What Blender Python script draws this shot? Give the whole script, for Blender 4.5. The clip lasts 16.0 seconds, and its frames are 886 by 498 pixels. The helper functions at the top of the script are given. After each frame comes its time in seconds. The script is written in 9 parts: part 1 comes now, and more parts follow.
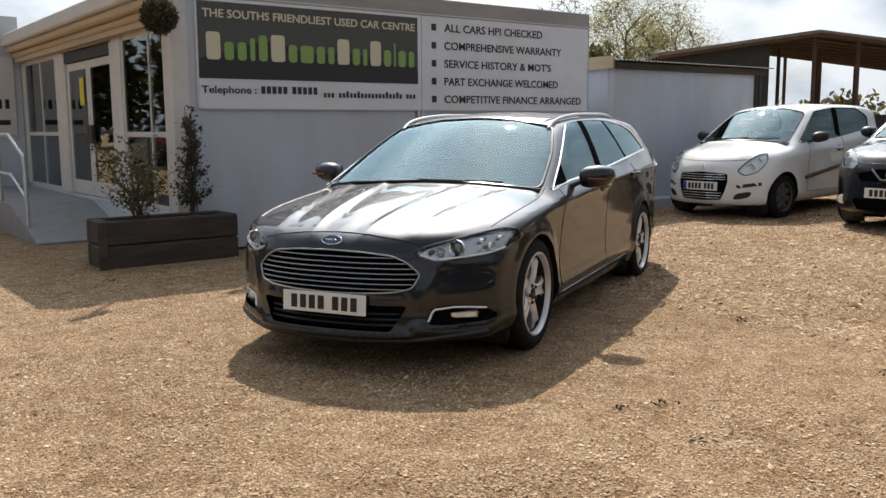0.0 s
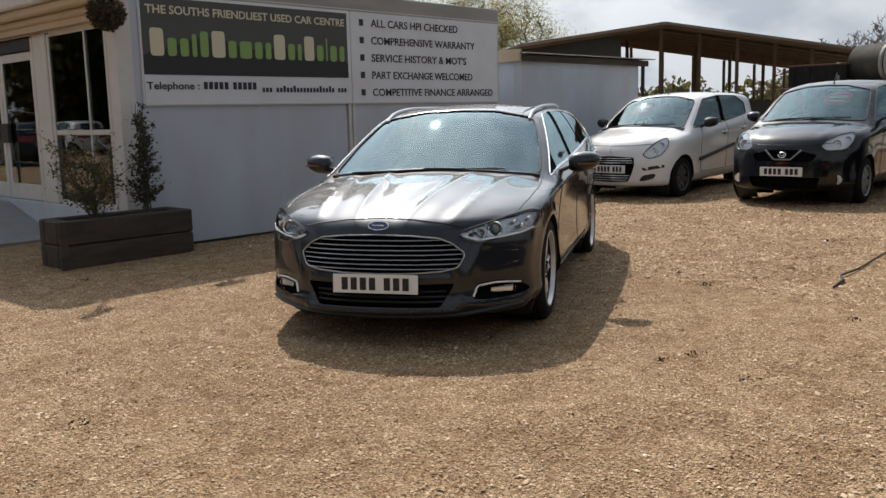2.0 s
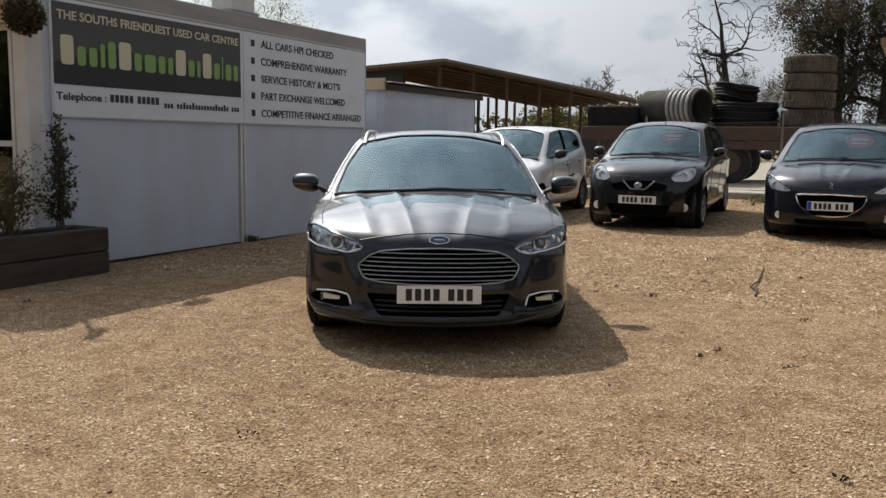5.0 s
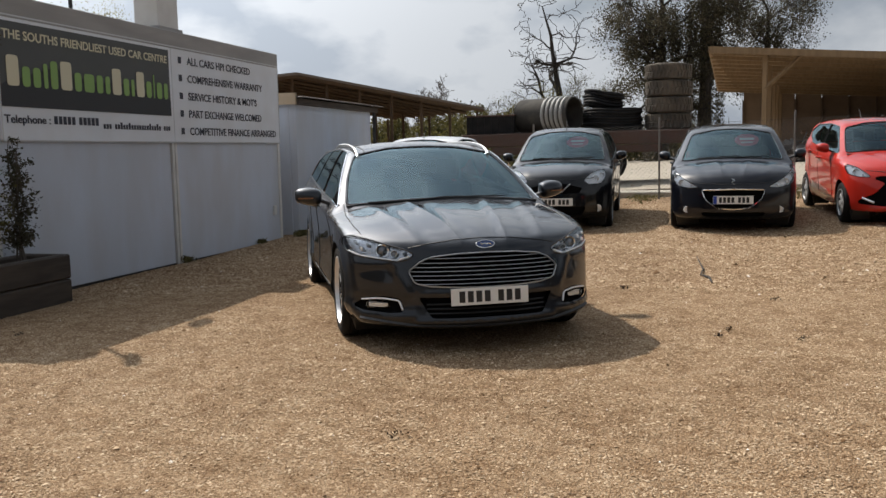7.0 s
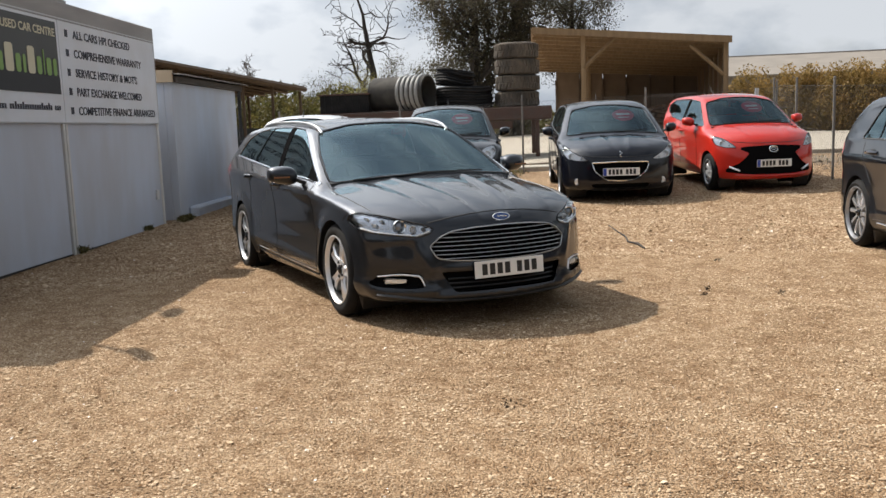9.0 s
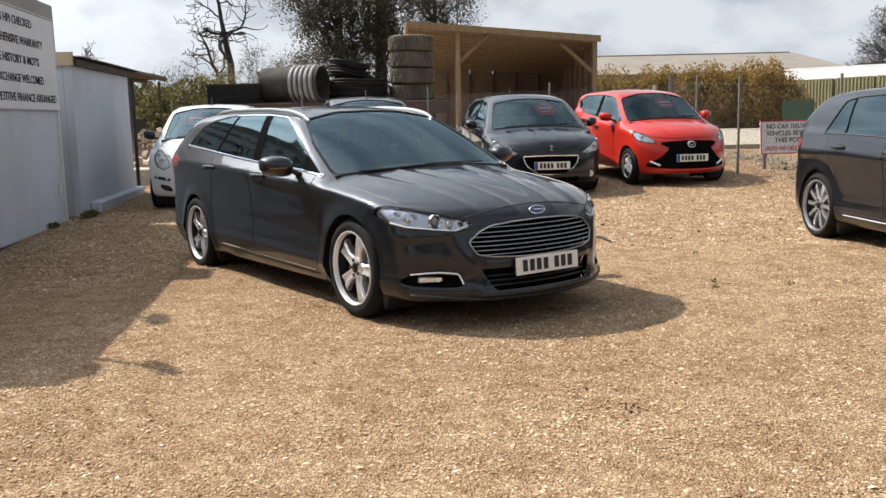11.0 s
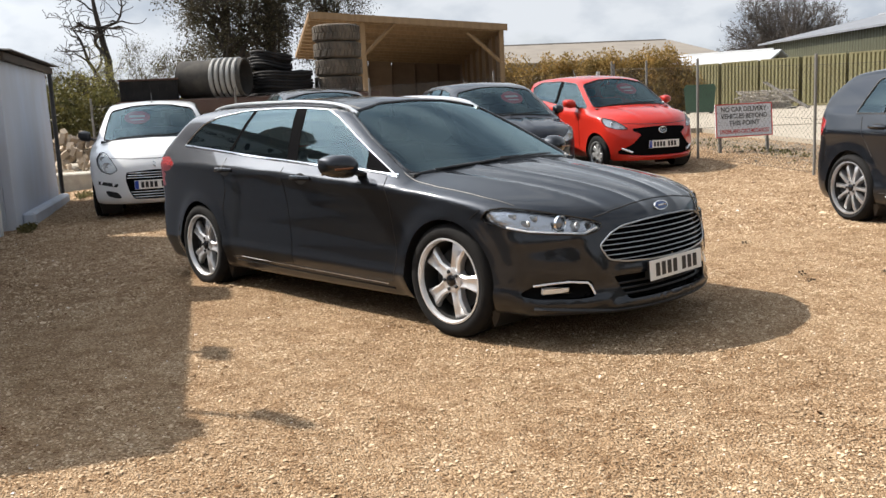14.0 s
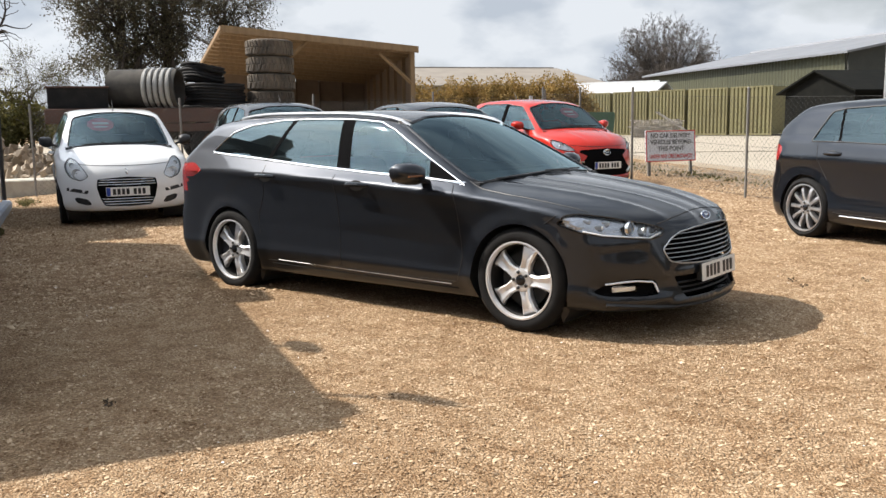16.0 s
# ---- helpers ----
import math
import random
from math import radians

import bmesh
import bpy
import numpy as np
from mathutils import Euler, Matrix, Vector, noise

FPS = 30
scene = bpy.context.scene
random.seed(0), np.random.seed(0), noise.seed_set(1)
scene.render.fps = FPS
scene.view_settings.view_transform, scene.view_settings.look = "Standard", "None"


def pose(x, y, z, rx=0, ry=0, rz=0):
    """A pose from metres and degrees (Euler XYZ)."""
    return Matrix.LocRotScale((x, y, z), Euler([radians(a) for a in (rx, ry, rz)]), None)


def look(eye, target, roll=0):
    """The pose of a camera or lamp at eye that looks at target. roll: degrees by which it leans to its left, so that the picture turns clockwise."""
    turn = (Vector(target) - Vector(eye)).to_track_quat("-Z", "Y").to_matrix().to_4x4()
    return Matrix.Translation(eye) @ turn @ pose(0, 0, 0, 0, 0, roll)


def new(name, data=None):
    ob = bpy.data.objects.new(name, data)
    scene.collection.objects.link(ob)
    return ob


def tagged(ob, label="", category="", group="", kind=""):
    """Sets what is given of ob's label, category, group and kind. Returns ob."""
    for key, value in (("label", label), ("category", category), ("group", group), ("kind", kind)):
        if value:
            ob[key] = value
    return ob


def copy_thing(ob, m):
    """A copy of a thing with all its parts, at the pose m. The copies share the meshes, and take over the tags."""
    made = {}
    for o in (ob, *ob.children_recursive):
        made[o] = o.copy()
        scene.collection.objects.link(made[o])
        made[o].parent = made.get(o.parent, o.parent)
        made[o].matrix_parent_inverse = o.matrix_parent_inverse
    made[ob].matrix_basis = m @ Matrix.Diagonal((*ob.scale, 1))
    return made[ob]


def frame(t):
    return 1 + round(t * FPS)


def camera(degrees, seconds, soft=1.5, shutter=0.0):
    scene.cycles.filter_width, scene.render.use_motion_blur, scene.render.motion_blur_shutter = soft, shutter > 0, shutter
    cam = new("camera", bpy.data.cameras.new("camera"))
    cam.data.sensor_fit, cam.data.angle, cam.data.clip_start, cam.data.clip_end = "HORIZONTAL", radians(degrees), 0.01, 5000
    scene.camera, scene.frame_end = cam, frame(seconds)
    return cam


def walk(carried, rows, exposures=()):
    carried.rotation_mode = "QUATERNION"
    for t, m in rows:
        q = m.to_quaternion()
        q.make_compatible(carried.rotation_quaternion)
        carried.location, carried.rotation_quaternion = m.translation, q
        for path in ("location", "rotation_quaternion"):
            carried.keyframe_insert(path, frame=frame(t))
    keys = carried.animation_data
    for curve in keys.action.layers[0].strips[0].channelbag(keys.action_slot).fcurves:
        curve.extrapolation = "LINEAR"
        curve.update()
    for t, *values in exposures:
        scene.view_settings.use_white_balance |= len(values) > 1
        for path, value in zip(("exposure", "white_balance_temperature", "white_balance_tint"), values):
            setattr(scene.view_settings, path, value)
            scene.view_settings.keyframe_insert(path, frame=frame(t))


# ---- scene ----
cam = camera(53.2, 16.0)
# stops, as the clip's camera opens up on the way
EXPOSURES = [(0, 0.54), (1, 0.42), (2, 0.26), (3.5, 0.22), (6, 0.24), (7.5, 0.36), (9, 0.68), (12.5, 0.86), (16, 0.94)]
PATH = [
    (0, (0.388, -0.584, 1.306), (1.574, 1.003, 1.032), -0.4),
    (0.5, (0.131, -0.489, 1.308), (1.368, 1.05, 0.989), -0.6),
    (1, (-0.156, -0.37, 1.322), (1.189, 1.077, 1.008), -1.0),
    (1.5, (-0.465, -0.32, 1.332), (0.917, 1.097, 1.045), -1.1),
    (2, (-0.728, -0.218, 1.337), (0.709, 1.14, 1.037), -1.4),
    (2.5, (-1.005, -0.051, 1.331), (0.506, 1.226, 1.035), -2.0),
    (3, (-1.285, 0.097, 1.327), (0.285, 1.307, 1.059), -1.4),
    (3.5, (-1.525, 0.296, 1.325), (0.082, 1.453, 1.044), -1.7),
    (3.7, (-1.601, 0.417, 1.336), (0.043, 1.522, 1.058), -1.8),
    (5.8, (-2.485, 1.534, 1.295), (-0.645, 2.282, 1.06), -0.1),
    (6, (-2.579, 1.645, 1.309), (-0.719, 2.34, 1.069), -1.0),
    (6.5, (-2.738, 1.964, 1.308), (-0.847, 2.569, 1.067), -1.2),
    (7, (-2.885, 2.29, 1.303), (-0.971, 2.829, 1.087), -1.3),
    (7.5, (-3.033, 2.615, 1.31), (-1.091, 3.039, 1.087), -2.2),
    (8, (-3.048, 2.975, 1.295), (-1.086, 3.277, 1.049), -2.1),
    (8.5, (-3.126, 3.311, 1.294), (-1.155, 3.513, 1.027), -2.4),
    (9, (-3.119, 3.684, 1.301), (-1.14, 3.785, 1.029), -2.1),
    (9.2, (-3.073, 3.84, 1.294), (-1.09, 3.882, 1.035), -1.6),
    (11.3, (-2.626, 4.949, 1.285), (-0.663, 4.702, 0.989), -1.4),
    (11.5, (-2.555, 4.991, 1.283), (-0.59, 4.765, 0.984), -1.7),
    (12, (-2.371, 5.13, 1.285), (-0.412, 4.883, 0.966), -1.4),
    (12.5, (-2.196, 5.338, 1.296), (-0.251, 5.011, 0.968), -2.3),
    (13, (-1.982, 5.505, 1.295), (-0.031, 5.175, 1.0), -2.2),
    (13.5, (-1.797, 5.71, 1.299), (0.144, 5.342, 0.986), -1.6),
    (14, (-1.717, 6.041, 1.309), (0.193, 5.54, 0.991), -2.8),
    (14.5, (-1.761, 6.304, 1.318), (0.134, 5.744, 1.013), -2.0),
    (15, (-1.761, 6.621, 1.314), (0.114, 5.987, 1.023), -1.4),
    (15.5, (-1.771, 6.98, 1.322), (0.088, 6.294, 1.053), -1.0),
    (16, (-1.774, 7.284, 1.303), (0.055, 6.524, 1.022), -0.9),
]
walk(cam, [(t, look(eye, target, roll)) for t, eye, target, roll in PATH], EXPOSURES)
SKY_STRENGTH, SUN_STRENGTH, GLOW = 0.031, 4.0, 5.0

# ---- world, sun ----
SUN_DIR = Vector((0.57, 0.765, 1.0)).normalized()
world = bpy.data.worlds.new("sky")
scene.world = world
world.use_nodes = True
wn, wl = world.node_tree.nodes, world.node_tree.links
wn.clear()
w_out = wn.new("ShaderNodeOutputWorld")
w_bg = wn.new("ShaderNodeBackground")
w_sky = wn.new("ShaderNodeTexSky")
w_sky.sky_type = "NISHITA"
w_sky.sun_disc = False
w_sky.sun_elevation = math.asin(SUN_DIR.z)
w_sky.sun_rotation = math.atan2(SUN_DIR.x, SUN_DIR.y)
w_sky.air_density, w_sky.dust_density = 1.2, 1.5
w_tc = wn.new("ShaderNodeTexCoord")
w_map = wn.new("ShaderNodeMapping")
w_map.inputs["Scale"].default_value = (1.0, 1.0, 2.0)
w_map.inputs["Location"].default_value = (3.1, 0.7, 0.2)
w_noise = wn.new("ShaderNodeTexNoise")
w_noise.inputs["Scale"].default_value = 3.6
w_noise.inputs["Detail"].default_value = 8
w_noise.inputs["Roughness"].default_value = 0.5
w_noise.inputs["Distortion"].default_value = 0.1
w_ramp = wn.new("ShaderNodeValToRGB")
w_ramp.color_ramp.elements[0].position, w_ramp.color_ramp.elements[0].color = 0.34, (0.40, 0.40, 0.40, 1)
w_ramp.color_ramp.elements[1].position = 0.50
w_noise2 = wn.new("ShaderNodeTexNoise")
w_noise2.inputs["Scale"].default_value = 6.5
w_noise2.inputs["Detail"].default_value = 7
w_noise2.inputs["Roughness"].default_value = 0.5
w_tone = wn.new("ShaderNodeValToRGB")
w_tone.color_ramp.elements[0].position, w_tone.color_ramp.elements[0].color = 0.37, (8.9, 9.9, 11.3, 1)
w_tone.color_ramp.elements[1].position, w_tone.color_ramp.elements[1].color = 0.53, (13.5, 14.2, 15.1, 1)
w_mix = wn.new("ShaderNodeMix")
w_mix.data_type = "RGBA"
# thin cloud glows round the sun
w_dot = wn.new("ShaderNodeVectorMath")
w_dot.operation = "DOT_PRODUCT"
w_dot.inputs[1].default_value = SUN_DIR
w_clamp = wn.new("ShaderNodeMath")
w_clamp.operation = "MAXIMUM"
w_clamp.inputs[1].default_value = 0.0
w_pow = wn.new("ShaderNodeMath")
w_pow.operation = "POWER"
w_pow.inputs[1].default_value = 6.0
w_glow = wn.new("ShaderNodeMath")
w_glow.operation = "MULTIPLY_ADD"
w_glow.inputs[1].default_value, w_glow.inputs[2].default_value = GLOW, 1.0
w_mul = wn.new("ShaderNodeVectorMath")
w_mul.operation = "SCALE"
w_bg.inputs["Strength"].default_value = SKY_STRENGTH
wl.new(w_tc.outputs["Generated"], w_map.inputs[0])
wl.new(w_map.outputs[0], w_noise.inputs["Vector"])
wl.new(w_map.outputs[0], w_noise2.inputs["Vector"])
wl.new(w_noise.outputs["Fac"], w_ramp.inputs[0])
wl.new(w_noise2.outputs["Fac"], w_tone.inputs[0])
# the cover thins out overhead
w_sep, w_thin, w_cover = wn.new("ShaderNodeSeparateXYZ"), wn.new("ShaderNodeMapRange"), wn.new("ShaderNodeMath")
w_thin.inputs["From Min"].default_value, w_thin.inputs["From Max"].default_value = 0.25, 0.70
w_thin.inputs["To Min"].default_value, w_thin.inputs["To Max"].default_value = 1.0, 0.72
w_cover.operation = "MULTIPLY"
wl.new(w_tc.outputs["Generated"], w_sep.inputs[0])
wl.new(w_sep.outputs["Z"], w_thin.inputs["Value"])
wl.new(w_ramp.outputs[0], w_cover.inputs[0])
wl.new(w_thin.outputs[0], w_cover.inputs[1])
wl.new(w_cover.outputs[0], w_mix.inputs["Factor"])
wl.new(w_sky.outputs[0], w_mix.inputs["A"])
wl.new(w_tone.outputs[0], w_mix.inputs["B"])
wl.new(w_tc.outputs["Generated"], w_dot.inputs[0])
wl.new(w_dot.outputs["Value"], w_clamp.inputs[0])
wl.new(w_clamp.outputs[0], w_pow.inputs[0])
wl.new(w_pow.outputs[0], w_glow.inputs[0])
wl.new(w_mix.outputs["Result"], w_mul.inputs[0])
wl.new(w_glow.outputs[0], w_mul.inputs["Scale"])
wl.new(w_mul.outputs[0], w_bg.inputs["Color"])
wl.new(w_bg.outputs[0], w_out.inputs[0])

sun = new("sun", bpy.data.lights.new("sun", "SUN"))
sun.data.energy, sun.data.angle, sun.data.color = SUN_STRENGTH, radians(0.6), (1.0, 0.92, 0.815)
sun.matrix_world = look(SUN_DIR * 50, (0, 0, 0))


# ---- materials ----
def material(name, color, rough=0.6, metal=0.0, spec=0.5, color2=None, scale=8.0, amount=0.5, bump=0.0, bump_scale=60.0,
             color3=None, scale3=1.2, amount3=0.4, coat=0.0, stretch=(1, 1, 1), island=0.0, rough2=None, random_object=0.0):
    """A node material: base colour, a fine variation, a broad one, and relief, all by place in the object."""
    m = bpy.data.materials.new(name)
    m.use_nodes = True
    n, l = m.node_tree.nodes, m.node_tree.links
    b = n["Principled BSDF"]
    b.inputs["Roughness"].default_value = rough
    b.inputs["Metallic"].default_value = metal
    b.inputs["Specular IOR Level"].default_value = spec
    b.inputs["Coat Weight"].default_value = coat
    b.inputs["Coat Roughness"].default_value = 0.04
    tc = n.new("ShaderNodeTexCoord")
    mp = n.new("ShaderNodeMapping")
    mp.inputs["Scale"].default_value = stretch
    l.new(tc.outputs["Object"], mp.inputs[0])
    rgb = n.new("ShaderNodeRGB")
    rgb.outputs[0].default_value = (*color, 1)
    last = rgb.outputs[0]

    def blend(last, col, sc, am, lo, hi, detail=6):
        t = n.new("ShaderNodeTexNoise")
        t.inputs["Scale"].default_value, t.inputs["Detail"].default_value = sc, detail
        l.new(mp.outputs[0], t.inputs["Vector"])
        r = n.new("ShaderNodeMapRange")
        r.inputs["From Min"].default_value, r.inputs["From Max"].default_value = lo, hi
        r.inputs["To Max"].default_value = am
        l.new(t.outputs["Fac"], r.inputs["Value"])
        x = n.new("ShaderNodeMix")
        x.data_type = "RGBA"
        x.inputs["B"].default_value = (*col, 1)
        l.new(r.outputs[0], x.inputs["Factor"])
        l.new(last, x.inputs["A"])
        return x.outputs["Result"], r.outputs[0]

    if color2:
        last, f = blend(last, color2, scale, amount, 0.38, 0.62)
        if rough2 is not None:
            rm = n.new("ShaderNodeMapRange")
            rm.inputs["To Min"].default_value, rm.inputs["To Max"].default_value = rough, rough2
            l.new(f, rm.inputs["Value"])
            l.new(rm.outputs[0], b.inputs["Roughness"])
    if color3:
        last, _ = blend(last, color3, scale3, amount3, 0.42, 0.68)
    if island or random_object:
        g = n.new("ShaderNodeNewGeometry" if island else "ShaderNodeObjectInfo")
        r = n.new("ShaderNodeMapRange")
        k = island or random_object
        r.inputs["To Min"].default_value, r.inputs["To Max"].default_value = 1 - k, 1 + k
        l.new(g.outputs["Random Per Island" if island else "Random"], r.inputs["Value"])
        h = n.new("ShaderNodeHueSaturation")
        l.new(r.outputs[0], h.inputs["Value"])
        l.new(last, h.inputs["Color"])
        last = h.outputs[0]
    l.new(last, b.inputs["Base Color"])
    if bump:
        t = n.new("ShaderNodeTexNoise")
        t.inputs["Scale"].default_value, t.inputs["Detail"].default_value = bump_scale, 5
        l.new(mp.outputs[0], t.inputs["Vector"])
        p = n.new("ShaderNodeBump")
        p.inputs["Strength"].default_value, p.inputs["Distance"].default_value = min(1.0, bump * 10), bump * 0.1
        l.new(t.outputs["Fac"], p.inputs["Height"])
        l.new(p.outputs[0], b.inputs["Normal"])
    return m


def glass_material(name, tint, gloss=0.02, ior=1.5, mirror=(0.92, 0.98, 1.0)):
    """Thin glass: tinted clear, with a mirror that grows to the edges."""
    m = bpy.data.materials.new(name)
    m.use_nodes = True
    n, l = m.node_tree.nodes, m.node_tree.links
    n.clear()
    o = n.new("ShaderNodeOutputMaterial")
    x = n.new("ShaderNodeMixShader")
    t = n.new("ShaderNodeBsdfTransparent")
    g = n.new("ShaderNodeBsdfGlossy")
    f = n.new("ShaderNodeFresnel")
    k = n.new("ShaderNodeMath")
    k.operation, k.use_clamp = "MULTIPLY_ADD", True
    k.inputs[1].default_value, k.inputs[2].default_value = 1.15, 0.015
    f.inputs["IOR"].default_value = ior
    t.inputs["Color"].default_value = (*tint, 1)
    g.inputs["Roughness"].default_value = gloss
    g.inputs["Color"].default_value = (*mirror, 1)
    l.new(f.outputs[0], k.inputs[0])
    l.new(k.outputs[0], x.inputs[0])
    l.new(t.outputs[0], x.inputs[1])
    l.new(g.outputs[0], x.inputs[2])
    l.new(x.outputs[0], o.inputs[0])
    return m


def paint(name, color, flake=0.0, rough=0.32, metal=0.0):
    m = material(name, color, rough=rough, metal=metal, coat=1.0, color2=tuple(c * 0.9 for c in color), scale=3.0, amount=0.4)
    b = m.node_tree.nodes["Principled BSDF"]
    b.inputs["Coat Roughness"].default_value = 0.05
    b.inputs["Coat IOR"].default_value = 1.45
    b.inputs["Coat Weight"].default_value = 1.0
    b.inputs["Specular IOR Level"].default_value = 0.1
    return m


M_GREY = paint("magnetic_grey_paint", (0.021, 0.024, 0.030), rough=0.46, metal=0.85)
M_WHITE = paint("white_car_paint", (0.72, 0.73, 0.74))
M_BLACK = paint("black_car_paint", (0.002, 0.0022, 0.0035))
M_NAVY = paint("navy_car_paint", (0.003, 0.004, 0.0085))
M_RED = paint("red_car_paint", (0.46, 0.024, 0.014))
M_GOLF = paint("slate_car_paint", (0.011, 0.014, 0.020), rough=0.36, metal=0.6)
M_CHROME = material("chrome", (0.82, 0.83, 0.84), rough=0.08, metal=1.0)
M_ALLOY = material("silver_alloy", (0.72, 0.72, 0.73), rough=0.40, metal=0.65, color2=(0.60, 0.60, 0.61), scale=5, amount=0.3)
M_WHEELGREY = material("grey_multispoke_alloy", (0.40, 0.40, 0.41), rough=0.34, metal=0.75, color2=(0.32, 0.32, 0.33), scale=5, amount=0.3)
M_RAILSILVER = material("satin_rail_silver", (0.50, 0.51, 0.52), rough=0.33, metal=0.9)
M_COVER = material("plastic_wheel_cover", (0.30, 0.31, 0.32), rough=0.4, metal=0.3)
M_COVERDARK = material("dark_wheel_cover", (0.06, 0.06, 0.063), rough=0.5)
M_HUBDARK = material("brake_dust_steel", (0.008, 0.008, 0.008), rough=0.8, color2=(0.018, 0.016, 0.014), scale=9)
M_TYRE = material("tyre_rubber", (0.008, 0.008, 0.0085), rough=0.85, spec=0.2, color2=(0.018, 0.017, 0.016), scale=14, amount=0.35, bump=0.02, bump_scale=90)
M_PLASTIC = material("black_plastic", (0.014, 0.014, 0.015), rough=0.5, color2=(0.024, 0.024, 0.025), scale=20, bump=0.01, bump_scale=300)
M_GLOSSBLACK = material("gloss_black", (0.008, 0.008, 0.009), rough=0.12)
M_INTERIOR = material("charcoal_fabric", (0.04, 0.042, 0.046), rough=0.85, color2=(0.045, 0.045, 0.05), scale=40, bump=0.02, bump_scale=300)
M_GLASS = glass_material("car_glass", (0.64, 0.79, 0.79), mirror=(0.70, 0.93, 1.0))
M_PRIVACY = glass_material("tinted_car_glass", (0.22, 0.27, 0.27), mirror=(0.70, 0.93, 1.0))
M_LENS = glass_material("clear_lens", (0.97, 0.98, 0.99), ior=1.32)
M_LAMPBOWL = material("lamp_reflector", (0.95, 0.96, 0.97), rough=0.24, metal=0.55, bump=0.07, bump_scale=40)
M_LAMPMID = material("satin_lamp_bowl", (0.52, 0.53, 0.56), rough=0.20, metal=0.92, bump=0.10, bump_scale=22)
M_LAMPWHITE = material("white_lamp_bowl", (0.90, 0.91, 0.93), rough=0.35, metal=0.15, bump=0.02, bump_scale=20)
M_PROJECTOR = material("projector_glass", (0.20, 0.22, 0.25), rough=0.06, metal=0.6)
M_PILLAR = material("satin_black_pillar", (0.006, 0.006, 0.0065), rough=0.6, spec=0.05)
M_PILLAR.node_tree.nodes["Principled BSDF"].inputs["IOR"].default_value = 1.1
M_LAMPDARK = material("lamp_bezel", (0.10, 0.10, 0.11), rough=0.3, metal=0.4)
M_TAIL = material("red_lamp_lens", (0.28, 0.012, 0.010), rough=0.12, coat=1.0)
M_AMBER = material("amber_lens", (0.16, 0.07, 0.03), rough=0.15)
M_PLATE = material("plate_white", (0.78, 0.78, 0.76), rough=0.35, color2=(0.7, 0.69, 0.66), scale=9, amount=0.4)
M_INK = material("black_ink", (0.012, 0.012, 0.013), rough=0.5)
M_PLATEBLUE = material("plate_blue", (0.02, 0.06, 0.35), rough=0.35)
M_BADGEBLUE = material("badge_blue", (0.02, 0.05, 0.18), rough=0.15, coat=1.0)
M_STICKER = material("red_price_sticker", (0.62, 0.03, 0.05), rough=0.5)
M_STICKERINK = material("sticker_print", (0.80, 0.45, 0.42), rough=0.5)


